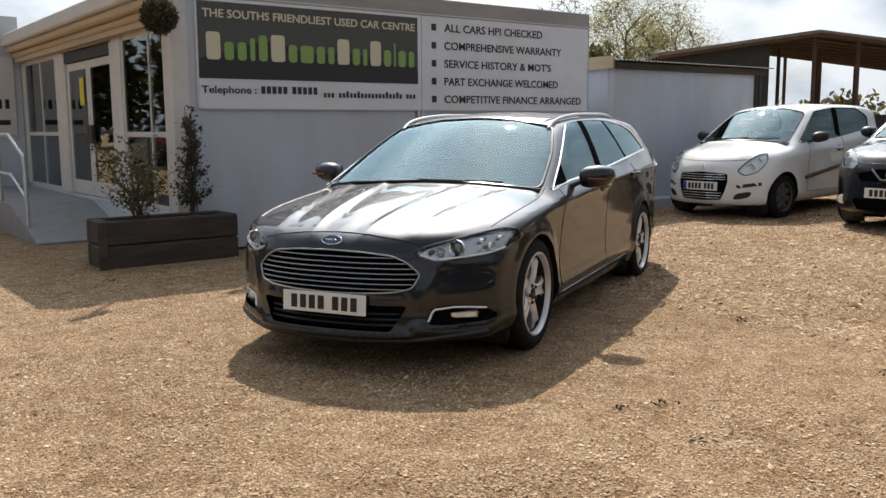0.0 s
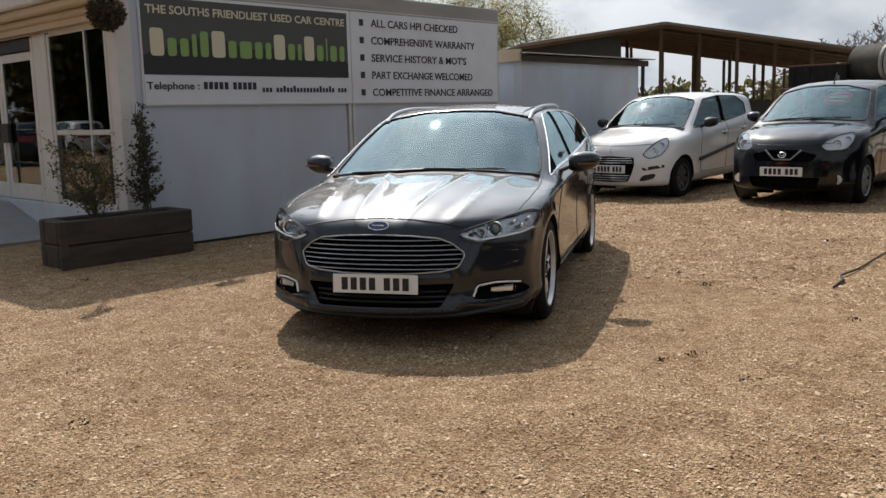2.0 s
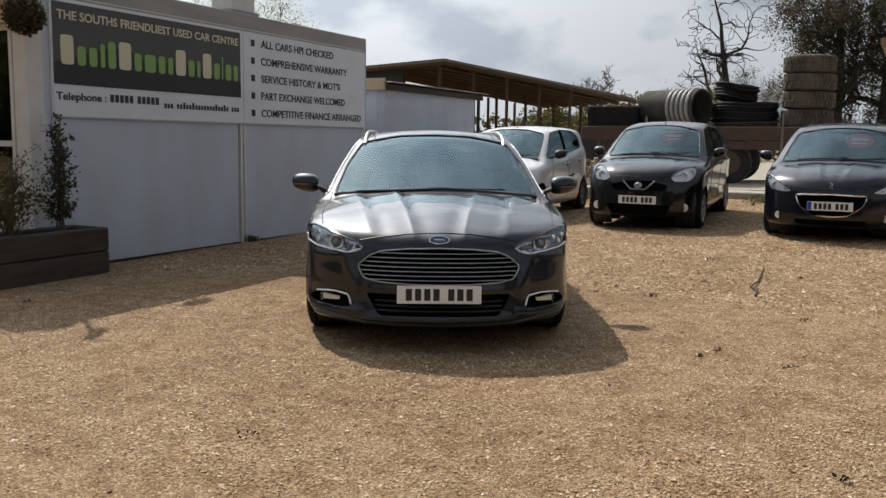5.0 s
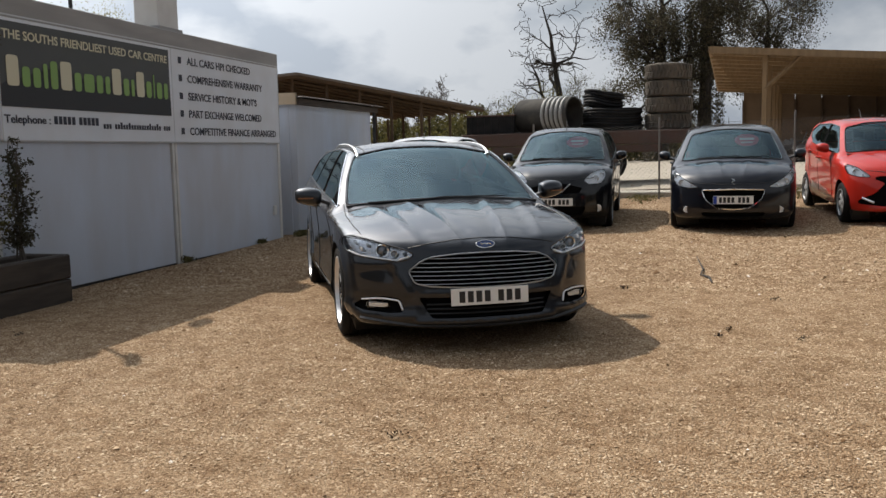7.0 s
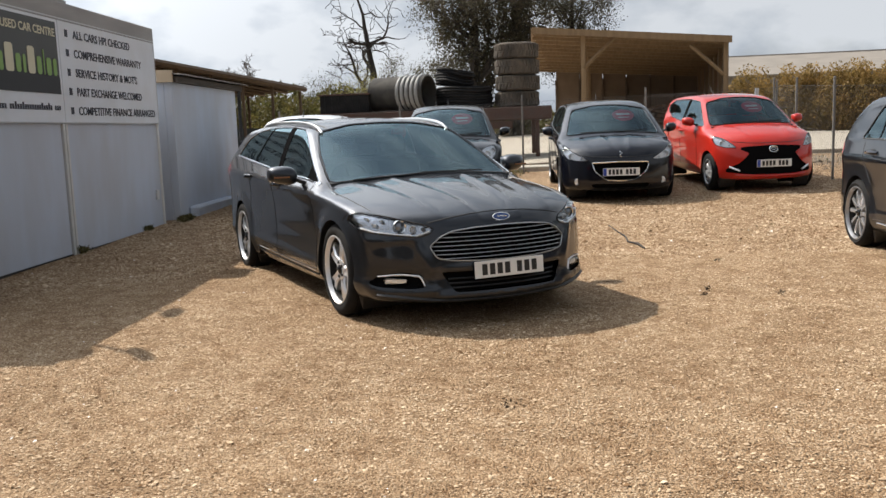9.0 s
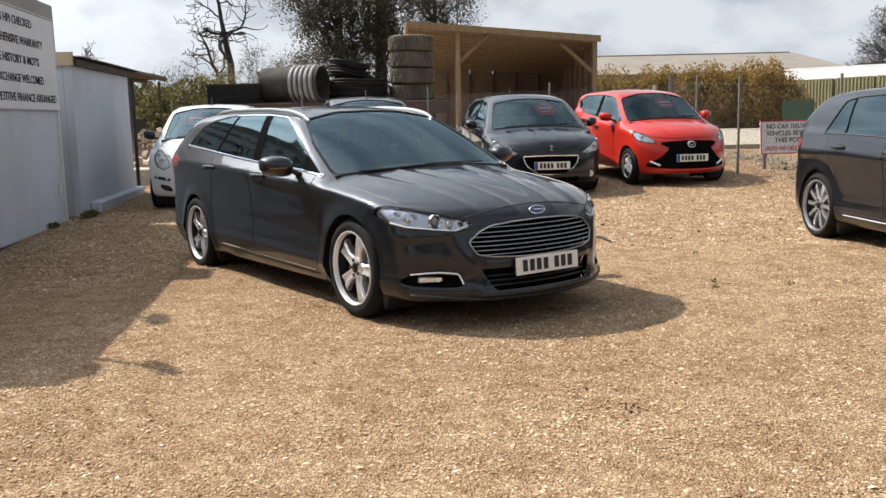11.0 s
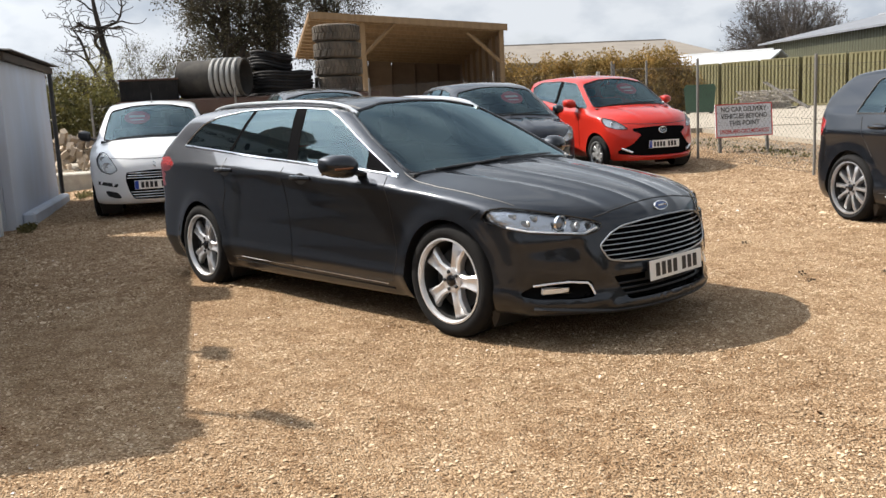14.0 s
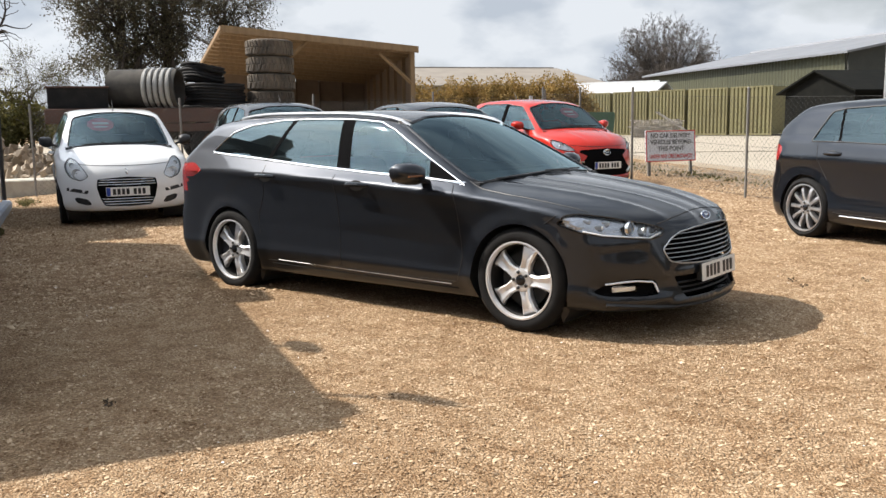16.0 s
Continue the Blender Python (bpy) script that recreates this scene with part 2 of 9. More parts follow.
# ---- geometry helpers ----
class Geo:
    """Collects points and faces for one mesh."""

    def __init__(self):
        self.v, self.f = [], []

    def add(self, verts, faces):
        k = len(self.v)
        self.v.extend(tuple(p) for p in verts)
        self.f.extend(tuple(i + k for i in f) for f in faces)
        return self

    def box(self, lo, hi, m=None, ch=0.0):
        """A box from lo to hi with chamfered upright edges and rims, turned by m."""
        bm = bmesh.new()
        bmesh.ops.create_cube(bm, size=1)
        c, s = [(a + b) / 2 for a, b in zip(lo, hi)], [b - a for a, b in zip(lo, hi)]
        bmesh.ops.transform(bm, matrix=Matrix.Translation(c) @ Matrix.Diagonal((*s, 1)), verts=bm.verts)
        if ch:
            bmesh.ops.bevel(bm, geom=list(bm.edges), offset=min(ch, 0.45 * min(s)), segments=1, profile=0.5, affect="EDGES")
        if m:
            bmesh.ops.transform(bm, matrix=m, verts=bm.verts)
        bm.verts.index_update()
        self.add([v.co[:] for v in bm.verts], [[v.index for v in f.verts] for f in bm.faces])
        bm.free()
        return self

    def tube(self, pts, r, n=8, closed=False, caps=True, flat=1.0):
        """A round bar along pts; r is one radius or one for each point."""
        pts = [Vector(p) for p in pts]
        k = len(pts)
        rr = [float(r)] * k if isinstance(r, (int, float)) else [float(q) for q in r]
        vs, up = [], None
        for i, p in enumerate(pts):
            a, b = (pts[i - 1], pts[(i + 1) % k]) if closed else (pts[max(i - 1, 0)], pts[min(i + 1, k - 1)])
            d = (b - a)
            d = d.normalized() if d.length > 1e-9 else Vector((0, 0, 1))
            if up is None:
                up = Vector((0, 0, 1)) if abs(d.z) < 0.9 else Vector((1, 0, 0))
            side = d.cross(up)
            side = side.normalized() if side.length > 1e-6 else d.orthogonal().normalized()
            up = side.cross(d).normalized()
            for j in range(n):
                t = 2 * math.pi * j / n
                vs.append(p + rr[i] * (math.cos(t) * side + flat * math.sin(t) * up))
        fs = []
        for i in range(k if closed else k - 1):
            for j in range(n):
                a, b = i * n, ((i + 1) % k) * n
                fs.append((a + j, a + (j + 1) % n, b + (j + 1) % n, b + j))
        if caps and not closed:
            fs.append(tuple(range(n))[::-1])
            fs.append(tuple((k - 1) * n + j for j in range(n)))
        return self.add(vs, fs)

    def lathe(self, prof, n=32, m=None, closed=False):
        """Turns (radius, height) round z, then moves it by m."""
        vs = [(r * math.cos(2 * math.pi * j / n), r * math.sin(2 * math.pi * j / n), h) for r, h in prof for j in range(n)]
        k = len(prof)
        fs = [(i % k * n + j, i % k * n + (j + 1) % n, (i + 1) % k * n + (j + 1) % n, (i + 1) % k * n + j)
              for i in range(k if closed else k - 1) for j in range(n)]
        if m:
            vs = [m @ Vector(v) for v in vs]
        return self.add(vs, fs)

    def grid(self, pts, nu, nv):
        return self.add(pts, [(i * nv + j, i * nv + j + 1, (i + 1) * nv + j + 1, (i + 1) * nv + j) for i in range(nu - 1) for j in range(nv - 1)])

    def prism(self, poly, a, b, put):
        """A flat outline made thick from a to b; put(u, v, w) gives the place."""
        k = len(poly)
        vs = [put(u, v, a) for u, v in poly] + [put(u, v, b) for u, v in poly]
        fs = [tuple(range(k))[::-1], tuple(range(k, 2 * k))] + [(i, (i + 1) % k, k + (i + 1) % k, k + i) for i in range(k)]
        return self.add(vs, fs)

    def mesh(self, name, mat, smooth=False, sharp=35, weld=False):
        me = bpy.data.meshes.new(name)
        me.from_pydata([tuple(p) for p in self.v], [], self.f)
        bm = bmesh.new()
        bm.from_mesh(me)
        if weld:
            bmesh.ops.remove_doubles(bm, verts=bm.verts, dist=1e-5)
        if len(bm.faces) < 60000:
            bmesh.ops.recalc_face_normals(bm, faces=bm.faces)
        if smooth:
            for f in bm.faces:
                f.smooth = True
            for e in bm.edges:
                if len(e.link_faces) == 2 and e.calc_face_angle(0) > radians(sharp):
                    e.smooth = False
        bm.to_mesh(me)
        bm.free()
        me.materials.append(mat)
        return me


def part(name, geo, mat, parent=None, label="", smooth=False, sharp=35, weld=False):
    ob = new(name, geo if isinstance(geo, bpy.types.Mesh) else geo.mesh(name, mat, smooth, sharp, weld))
    if parent is not None:
        ob.parent = parent
    if label:
        ob["label"] = label
    return ob


def thing(name, m, label, category, group="", kind=""):
    ob = new(name)
    ob.matrix_world = m
    return tagged(ob, label, category, group, kind)


def curve(xs, ys):
    """A smooth curve through the given knots, for arrays."""
    xs, ys = np.array(xs, float), np.array(ys, float)
    if xs[0] > xs[-1]:
        xs, ys = xs[::-1], ys[::-1]
    d = np.diff(ys) / np.diff(xs)
    t = np.concatenate([[d[0]], np.where(d[1:] * d[:-1] > 0, 2 * d[1:] * d[:-1] / (d[1:] + d[:-1] + 1e-12), 0), [d[-1]]])

    def f(x):
        x = np.clip(x, xs[0], xs[-1])
        i = np.clip(np.searchsorted(xs, x) - 1, 0, len(d) - 1)
        h = xs[i + 1] - xs[i]
        s = (x - xs[i]) / h
        return (ys[i] * (2 * s**3 - 3 * s**2 + 1) + h * t[i] * (s**3 - 2 * s**2 + s) + ys[i + 1] * (3 * s**2 - 2 * s**3) + h * t[i + 1] * (s**3 - s**2))
    return f


def smax(a, b, r):
    return 0.5 * (a + b + np.sqrt((a - b) ** 2 + r * r))


def smin(a, b, r):
    return -smax(-a, -b, r)


def ground_z(x, y):
    """The yard is level by the office and rises gently to the parked row and the slab behind it."""
    s = np.interp(y, [-30, -12, -3, 2, 7, 9], [0.018, 0.030, 0.045, 0.035, 0.022, 0.008])
    hump = np.interp(x, [1.6, 2.6, 5.8, 8.0], [0, 1, 1, 0]) * np.interp(y, [-4.0, -2.2, 0.6, 2.2], [0, 1, 1, 0])
    return np.maximum(0, np.minimum(x, 20) - 6) * s + 0.062 * hump


def words_of(me, name, mat, gap):
    """Splits lettering along x wherever the space between letters is wider than gap, and gives one mesh for each word."""
    co = np.array([v.co[:] for v in me.vertices])
    faces = [tuple(p.vertices) for p in me.polygons]
    spans = sorted((min(co[i, 0] for i in f), max(co[i, 0] for i in f)) for f in faces)
    cuts, end = [], spans[0][1]
    for a, b in spans[1:]:
        if a - end > gap:
            cuts.append((a + end) / 2)
        end = max(end, b)
    words = [[] for _ in range(len(cuts) + 1)]
    for f in faces:
        words[int(np.searchsorted(cuts, co[f[0], 0]))].append(f)
    made = []
    for fs in words:
        ids = {}
        fs = [[ids.setdefault(i, len(ids)) for i in f] for f in fs]
        w = bpy.data.meshes.new(name)
        w.from_pydata([tuple(co[i]) for i in ids], [], fs)
        w.materials.append(mat)
        made.append(w)
    return made


def text_mesh(name, words, mat, height, parent=None, width=None, bold=0.0, depth=0.002, m=None):
    """Lettering as a mesh: capitals of the given height in the x-z plane, from x = 0, or fitted to width."""
    cu = bpy.data.curves.new(name, "FONT")
    cu.body, cu.size, cu.extrude, cu.offset = words, height / 0.73, depth / 2, bold
    cu.resolution_u = 3
    tmp = bpy.data.objects.new(name + "_curve", cu)
    scene.collection.objects.link(tmp)
    bpy.context.view_layer.update()
    me = bpy.data.meshes.new_from_object(tmp.evaluated_get(bpy.context.evaluated_depsgraph_get()))
    bpy.data.objects.remove(tmp)
    bpy.data.curves.remove(cu)
    me.name = name
    lo, hi = min(v.co.x for v in me.vertices), max(v.co.x for v in me.vertices)
    k = width / (hi - lo) if width else 1.0
    me.transform(pose(0, 0, 0, 90) @ Matrix.Diagonal((k, 1, 1, 1)) @ Matrix.Translation((-lo, 0, 0)))
    if m:
        me.transform(m)
    me.materials.clear()
    me.materials.append(mat)
    for word in words_of(me, name, mat, height * 0.24 * k):
        part(name, word, mat, parent)
    bpy.data.meshes.remove(me)


# ---- cars ----
def car_field(P):
    """The outside of a car body as one inside/outside function: negative inside. x ahead, y to the left, z up."""
    W, belt, hood, roof = P["W"], curve(*P["belt"]), curve(*P["hood"]), curve(*P["roof"])
    fprof, rprof = curve(*P["front"]), curve(*P["rear"])
    sq, so = P["side"]
    crease = curve(*P["crease"]) if P["crease"] else None

    def shoulder(x, z, zb):
        """A shelf that runs out from the belt to a sharp crease, with a hollow flank and a raised sill below it."""
        zc = crease(x)
        low = np.interp(z / zc, [0.0, 0.18, 0.27, 0.325, 0.38, 0.44, 0.60, 0.78, 0.90, 0.97, 1.0], [-0.12, -0.088, -0.062, -0.040, -0.026, -0.036, -0.040, -0.032, -0.022, -0.010, 0.0])
        up = np.clip((z - zc) / np.maximum(0.03, zb - zc), 0, 1)
        return np.where(z < zc, low, -P["shelf"] * up)

    def half(x, z):
        zb = belt(x)
        q = z / zb
        w = W + (np.interp(q, sq, so) if crease is None else shoulder(x, z, zb)) - P["taper_f"] * np.maximum(0, (x - 0.7) / 1.5) ** 2 - P["taper_r"] * np.maximum(0, (-x - 0.6) / 1.8) ** 2
        for ax in (P["axle"], -P["axle"]):
            d = np.hypot(x - ax, z - P["wr"]) - P["arch"]
            w = w + P["flare"] * np.exp(-(np.minimum(d, 0.0) / 0.05) ** 2 - (np.maximum(d, 0) / 0.07) ** 2)
        up = np.maximum(0, z - zb)
        step = P["step"] * (1 - np.exp(-up / 0.02))
        return w - step - P["tumble"] * up - P["tumble2"] * up**2

    def field(x, y, z):
        ay = np.abs(y)
        fs = ay - half(x, z)
        nose = P["xf"] - P["fb"] * (ay / W) ** P["fp"] - fprof(z)
        for y0, z0, y1, z1, wide, amp in P["folds"]:
            t = np.clip(((ay - y0) * (y1 - y0) + (z - z0) * (z1 - z0)) / ((y1 - y0) ** 2 + (z1 - z0) ** 2), 0, 1)
            nose = nose + amp * np.exp(-(np.hypot(ay - y0 - t * (y1 - y0), z - z0 - t * (z1 - z0)) / wide) ** 2)
        ff = (x - nose) * 0.85
        fr = ((P["xr"] + P["rb"] * (ay / W) ** P["rp"] + rprof(z)) - x) * 0.85
        h = hood(x) - P["crown"] * (ay / W) ** 2.2
        for y0, y1, amp in P["ridges"]:
            line = y0 + (y1 - y0) * np.clip((x - P["cowl"]) / (P["xf"] - P["cowl"]), 0, 1)
            h = h + amp * np.exp(-np.abs(ay - line) / 0.035) - amp * 0.6 * np.exp(-((ay - line + 0.07) / 0.06) ** 2)
        ws = P["cowl_z"] + (P["cowl"] - P["ws_bow"] * (ay / W) ** 2 - x) * P["ws_slope"]
        rs = P["rs_z"] + (x - P["rs_x"] - P["rs_bow"] * (ay / W) ** 2) * P["rs_slope"]
        rf = roof(x) - P["roof_crown"] * (ay / 0.6) ** 2
        top = smax(h, smin(smin(ws, rf, 0.05), rs, 0.05), 0.012)
        ft = (z - top) * 0.85
        fbm = P["zbot"] - z
        return smax(smax(smax(smax(fs, ft, P["soft"]), ff, 0.05), fr, 0.05), fbm, 0.03)
    return field


def solve(field, o, d, far=3.2, steps=34):
    """Where rays from inside the body come out of it."""
    lo, hi = np.zeros(len(o)), np.full(len(o), far)
    for _ in range(steps):
        mid = (lo + hi) / 2
        p = o + d * mid[:, None]
        inside = field(p[:, 0], p[:, 1], p[:, 2]) < 0
        lo, hi = np.where(inside, mid, lo), np.where(inside, hi, mid)
    return o + d * ((lo + hi) / 2)[:, None]


class Body:
    """A car body skin that panels are cut from, with helpers to lay things on it."""

    def __init__(self, P, fine=1.0):
        self.P, self.field = P, car_field(P)
        z0 = P["spine_z"]
        nx, nc, nt = int(120 * fine), int(46 * fine), int(92 * fine)
        x0, x1 = P["xr"] + 0.55, P["xf"] - 0.65
        rows = [(x0, -math.pi / 2 * (1 - i / nc)) for i in range(nc)] + [(x0 + (x1 - x0) * i / nx, 0.0) for i in range(nx + 1)] + [(x1, math.pi / 2 * (i + 1) / nc) for i in range(nc)]
        th = np.linspace(-math.pi / 2, math.pi / 2, nt)
        o, d = [], []
        for x, phi in rows:
            phi = max(-1.5695, min(1.5695, phi))
            for t in th:
                o.append((x, 0, z0))
                d.append((math.sin(phi), math.cos(phi) * math.cos(t), math.cos(phi) * math.sin(t)))
        p = solve(self.field, np.array(o, float), np.array(d, float))
        g = Geo()
        n = len(rows)
        g.grid(p, n, nt)
        q = p.copy()
        q[:, 1] *= -1
        k = len(g.v)
        g.v.extend(map(tuple, q))
        g.f.extend(tuple(k + i for i in f[::-1]) for f in list(g.f))
        me = bpy.data.meshes.new("body")
        me.from_pydata(g.v, [], g.f)
        self.bm = bmesh.new()
        self.bm.from_mesh(me)
        bpy.data.meshes.remove(me)
        bmesh.ops.remove_doubles(self.bm, verts=self.bm.verts, dist=1e-4)
        bmesh.ops.dissolve_degenerate(self.bm, edges=self.bm.edges, dist=1e-5)
        bmesh.ops.recalc_face_normals(self.bm, faces=self.bm.faces)

    def side(self, x, z, s=1, out=0.0):
        x, z = np.atleast_1d(np.asarray(x, float)), np.atleast_1d(np.asarray(z, float))
        o = np.stack([x, np.zeros_like(x), z], 1)
        d = np.tile([0.0, s, 0.0], (len(x), 1))
        return solve(self.field, o, d) + d * out

    def front(self, y, z, s=1, out=0.0, x0=0.9):
        y, z = np.atleast_1d(np.asarray(y, float)), np.atleast_1d(np.asarray(z, float))
        o = np.stack([np.full_like(y, x0 * s), y, z], 1)
        d = np.tile([float(s), 0.0, 0.0], (len(y), 1))
        return solve(self.field, o, d) + d * out

    def top(self, x, y, out=0.0):
        x, y = np.atleast_1d(np.asarray(x, float)), np.atleast_1d(np.asarray(y, float))
        o = np.stack([x, y, np.full_like(x, self.P["spine_z"])], 1)
        d = np.tile([0.0, 0.0, 1.0], (len(x), 1))
        return solve(self.field, o, d) + d * out

    def cut(self, poly, view, s=1, sink=0.0, xmin=None, x0=None):
        """Cuts the outline (x, z from the side; y, z from ahead or behind) out of the skin, and gives it as a piece of its own."""
        poly = np.array(poly, float)
        a, b = (0, 2) if view == "side" else (1, 2)
        ax = 1 if view == "side" else 0
        lo, hi = poly.min(0) - 1e-6, poly.max(0) + 1e-6
        picked = []
        for f in self.bm.faces:
            c = f.calc_center_median()
            if not (lo[0] <= c[a] <= hi[0] and lo[1] <= c[b] <= hi[1]) or c[ax] * s <= (xmin or 0.1):
                continue
            if f.normal[ax] * s < 0.12:
                continue
            inside, k = False, len(poly)
            for i in range(k):
                (u1, v1), (u2, v2) = poly[i], poly[i - 1]
                if (v1 > c[b]) != (v2 > c[b]) and c[a] < (u2 - u1) * (c[b] - v1) / (v2 - v1) + u1:
                    inside = not inside
            if inside:
                picked.append(f)
        if not picked:
            return None
        sel = set(picked)
        rim = {v for f in picked for v in f.verts if any(g not in sel for g in v.link_faces)}
        rim = list(rim)
        uv = np.array([[v.co[a], v.co[b]] for v in rim])
        best, dist = uv.copy(), np.full(len(uv), 9.0)
        for i in range(len(poly)):
            p, q = poly[i - 1], poly[i]
            t = np.clip(((uv - p) @ (q - p)) / max(1e-9, (q - p) @ (q - p)), 0, 1)[:, None]
            c = p + t * (q - p)
            e = np.linalg.norm(c - uv, axis=1)
            best[e < dist], dist = c[e < dist], np.minimum(e, dist)
        ok = dist < 0.05
        if view == "side":
            pos = self.side(best[:, 0], best[:, 1], s)
        else:
            pos = self.front(best[:, 0], best[:, 1], s, x0=x0 if x0 is not None else self.P["cast_f"] if s > 0 else self.P["cast_r"])
        for v, p, good in zip(rim, pos, ok):
            if good and (Vector(p) - v.co).length < 0.12:
                v.co = p
        g, ids = Geo(), {}
        fs = []
        for f in picked:
            fs.append([ids.setdefault(v, len(ids)) for v in f.verts])
        vs = [v.co.copy() for v in ids]
        if sink:
            for v in vs:
                v[ax] -= s * sink
        g.add([v[:] for v in vs], fs)
        bmesh.ops.delete(self.bm, geom=picked, context="FACES")
        return g

    def finish(self, parent, mat, label=""):
        me = bpy.data.meshes.new("body")
        for f in self.bm.faces:
            f.smooth = True
        self.bm.to_mesh(me)
        self.bm.free()
        me.materials.append(mat)
        return part("body", me, mat, parent, label)


def dense(poly, step=0.03, closed=True):
    out = []
    n = len(poly)
    for i in range(n if closed else n - 1):
        a, b = Vector(poly[i]), Vector(poly[(i + 1) % n])
        k = max(1, int((b - a).length / step))
        out += [tuple(a.lerp(b, j / k)) for j in range(k)]
    return out if closed else out + [tuple(poly[-1])]


def rounded(poly, r=0.03, n=4):
    """The outline with its corners rounded off."""
    out, k = [], len(poly)
    for i in range(k):
        p, a, b = Vector(poly[i]), Vector(poly[i - 1]), Vector(poly[(i + 1) % k])
        da, db = a - p, b - p
        q = min(r, da.length * 0.45, db.length * 0.45)
        s, e = p + da.normalized() * q, p + db.normalized() * q
        for j in range(n + 1):
            t = j / n
            out.append(tuple((1 - t) ** 2 * s + 2 * t * (1 - t) * p + t * t * e))
    return out


def mirrored(poly):
    return [(-u, v) for u, v in poly][::-1]


def wheel_meshes(r, w, rim, style):
    """Tyre, rim, hub and brake disc of one wheel, its axle along y, outer face at +y."""
    turn = pose(0, 0, 0, -90)
    tyre = Geo()
    h = w / 2
    prof = [(rim - 0.012, -h * 0.80), (rim + 0.012, -h * 0.93), (rim + 0.45 * (r - rim), -h), (r - 0.022, -h * 0.90), (r - 0.006, -h * 0.76)]
    grooves = [(-0.55, 0), (-0.5, 0.008), (-0.44, 0.008), (-0.4, 0), (-0.14, 0), (-0.1, 0.008), (-0.04, 0.008), (0, 0)]
    mid = [(r - d, h * g) for g, d in grooves]
    prof = prof + mid + [(q, -u) for q, u in (prof + mid[:-1])[::-1]]
    tyre.lathe(prof, 56, turn)
    n = 5 if style in ("five", "cover") else 10
    bar = Geo()
    bar.lathe([(rim - 0.010, h * 0.70), (rim + 0.004, h * 0.86), (rim + 0.006, h * 0.95), (rim - 0.004, h * 0.96), (rim - 0.012, h * 0.84), (rim - 0.014, h * 0.70)], 56, turn)
    face = h * 0.72
    spokes = []
    if style == "five":
        spokes = [(2 * math.pi * i / 5, 0.034, 0.064, 0.0) for i in range(5)]
    elif style == "ten":
        spokes = [(2 * math.pi * i / 10, 0.015, 0.024, 0.0) for i in range(10)]
    elif style == "cover":
        spokes = [(2 * math.pi * i / 7, 0.034, 0.062, 0.0) for i in range(7)]
    for a, w0, w1, _ in spokes:
        ca, sa = math.cos(a), math.sin(a)
        secs = []
        for t, ww, dep in ((0.0, w0 * 1.25, 0.0), (0.35, w0, 0.012), (0.8, w1 * 0.8, 0.01), (1.0, w1 * (1.2 if style == "five" else 1.0), -0.012)):
            rad = 0.055 + (rim - 0.010 - 0.055) * t
            yf, yb = face - 0.012 + dep, face - 0.06
            if style == "five":
                pts = [(-ww, yf - 0.012), (-ww * 0.72, yf), (-ww * 0.12, yf - 0.010), (ww * 0.12, yf - 0.010), (ww * 0.72, yf), (ww, yf - 0.012), (ww * 0.8, yb), (-ww * 0.8, yb)]
            else:
                pts = [(-ww, yf - 0.008), (-ww * 0.8, yf), (-ww * 0.1, yf + 0.002), (ww * 0.1, yf + 0.002), (ww * 0.8, yf), (ww, yf - 0.008), (ww * 0.8, yb), (-ww * 0.8, yb)]
            secs += [(rad * ca - q * sa, y, rad * sa + q * ca) for q, y in pts]
        fs = [(i * 8 + j, i * 8 + (j + 1) % 8, (i + 1) * 8 + (j + 1) % 8, (i + 1) * 8 + j) for i in range(3) for j in range(8)]
        bar.add(secs, fs + [tuple(range(8)), tuple(range(24, 32))])
    bar.lathe([(0.075, face - 0.07), (0.072, face - 0.008), (0.05, face - 0.002), (0.034, face - 0.006), (0.034, face - 0.03)], 24, turn)
    cap = Geo().lathe([(0.034, face - 0.02), (0.033, face + 0.002), (0.02, face + 0.008), (0.0, face + 0.009)], 20, turn)
    disc = Geo().lathe([(0.06, 0.0), (rim * 0.72, 0.0), (rim * 0.72, 0.02), (0.06, 0.02)], 28, turn, True)
    disc.lathe([(rim - 0.012, -h * 0.8), (rim - 0.02, -h * 0.5), (rim - 0.016, h * 0.70)], 40, turn)
    disc.lathe([(0.0, -h * 0.5), (rim - 0.02, -h * 0.5)], 28, turn)
    return tyre, bar, cap, disc


def add_wheels(car, P, style, rim_mat):
    geos = wheel_meshes(P["wr"], P["ww"], P["rim"], style)
    names = ("tyre", "rim", "hub_cap", "brake_disc")
    mats = (M_TYRE, rim_mat, M_GLOSSBLACK if style != "cover" else rim_mat, M_HUBDARK)
    meshes = [g.mesh(n, m, True, 40) for g, n, m in zip(geos, names, mats)]
    nut = Geo().lathe([(0.012, -0.02), (0.012, 0.004), (0.006, 0.008), (0.0, 0.008)], 6).mesh("wheel_nut", M_PLASTIC)
    y = P["W"] - 0.03 - P["ww"] / 2
    for sx in (1, -1):
        for sy in (1, -1):
            w = new("wheel")
            w.parent = car
            w.matrix_local = pose(sx * P["axle"], sy * y, P["wr"], 0, 37 * (sx + 2 * sy), 0 if sy > 0 else 180)
            for n, me, m in zip(names, meshes, mats):
                part(n, me, m, w)
            if style != "cover":
                for i in range(5):
                    a = 2 * math.pi * (i + 0.5) / 5
                    part("wheel_nut", nut, M_PLASTIC, w).matrix_local = pose(0.052 * math.cos(a), P["ww"] * 0.36, 0.052 * math.sin(a), -90)


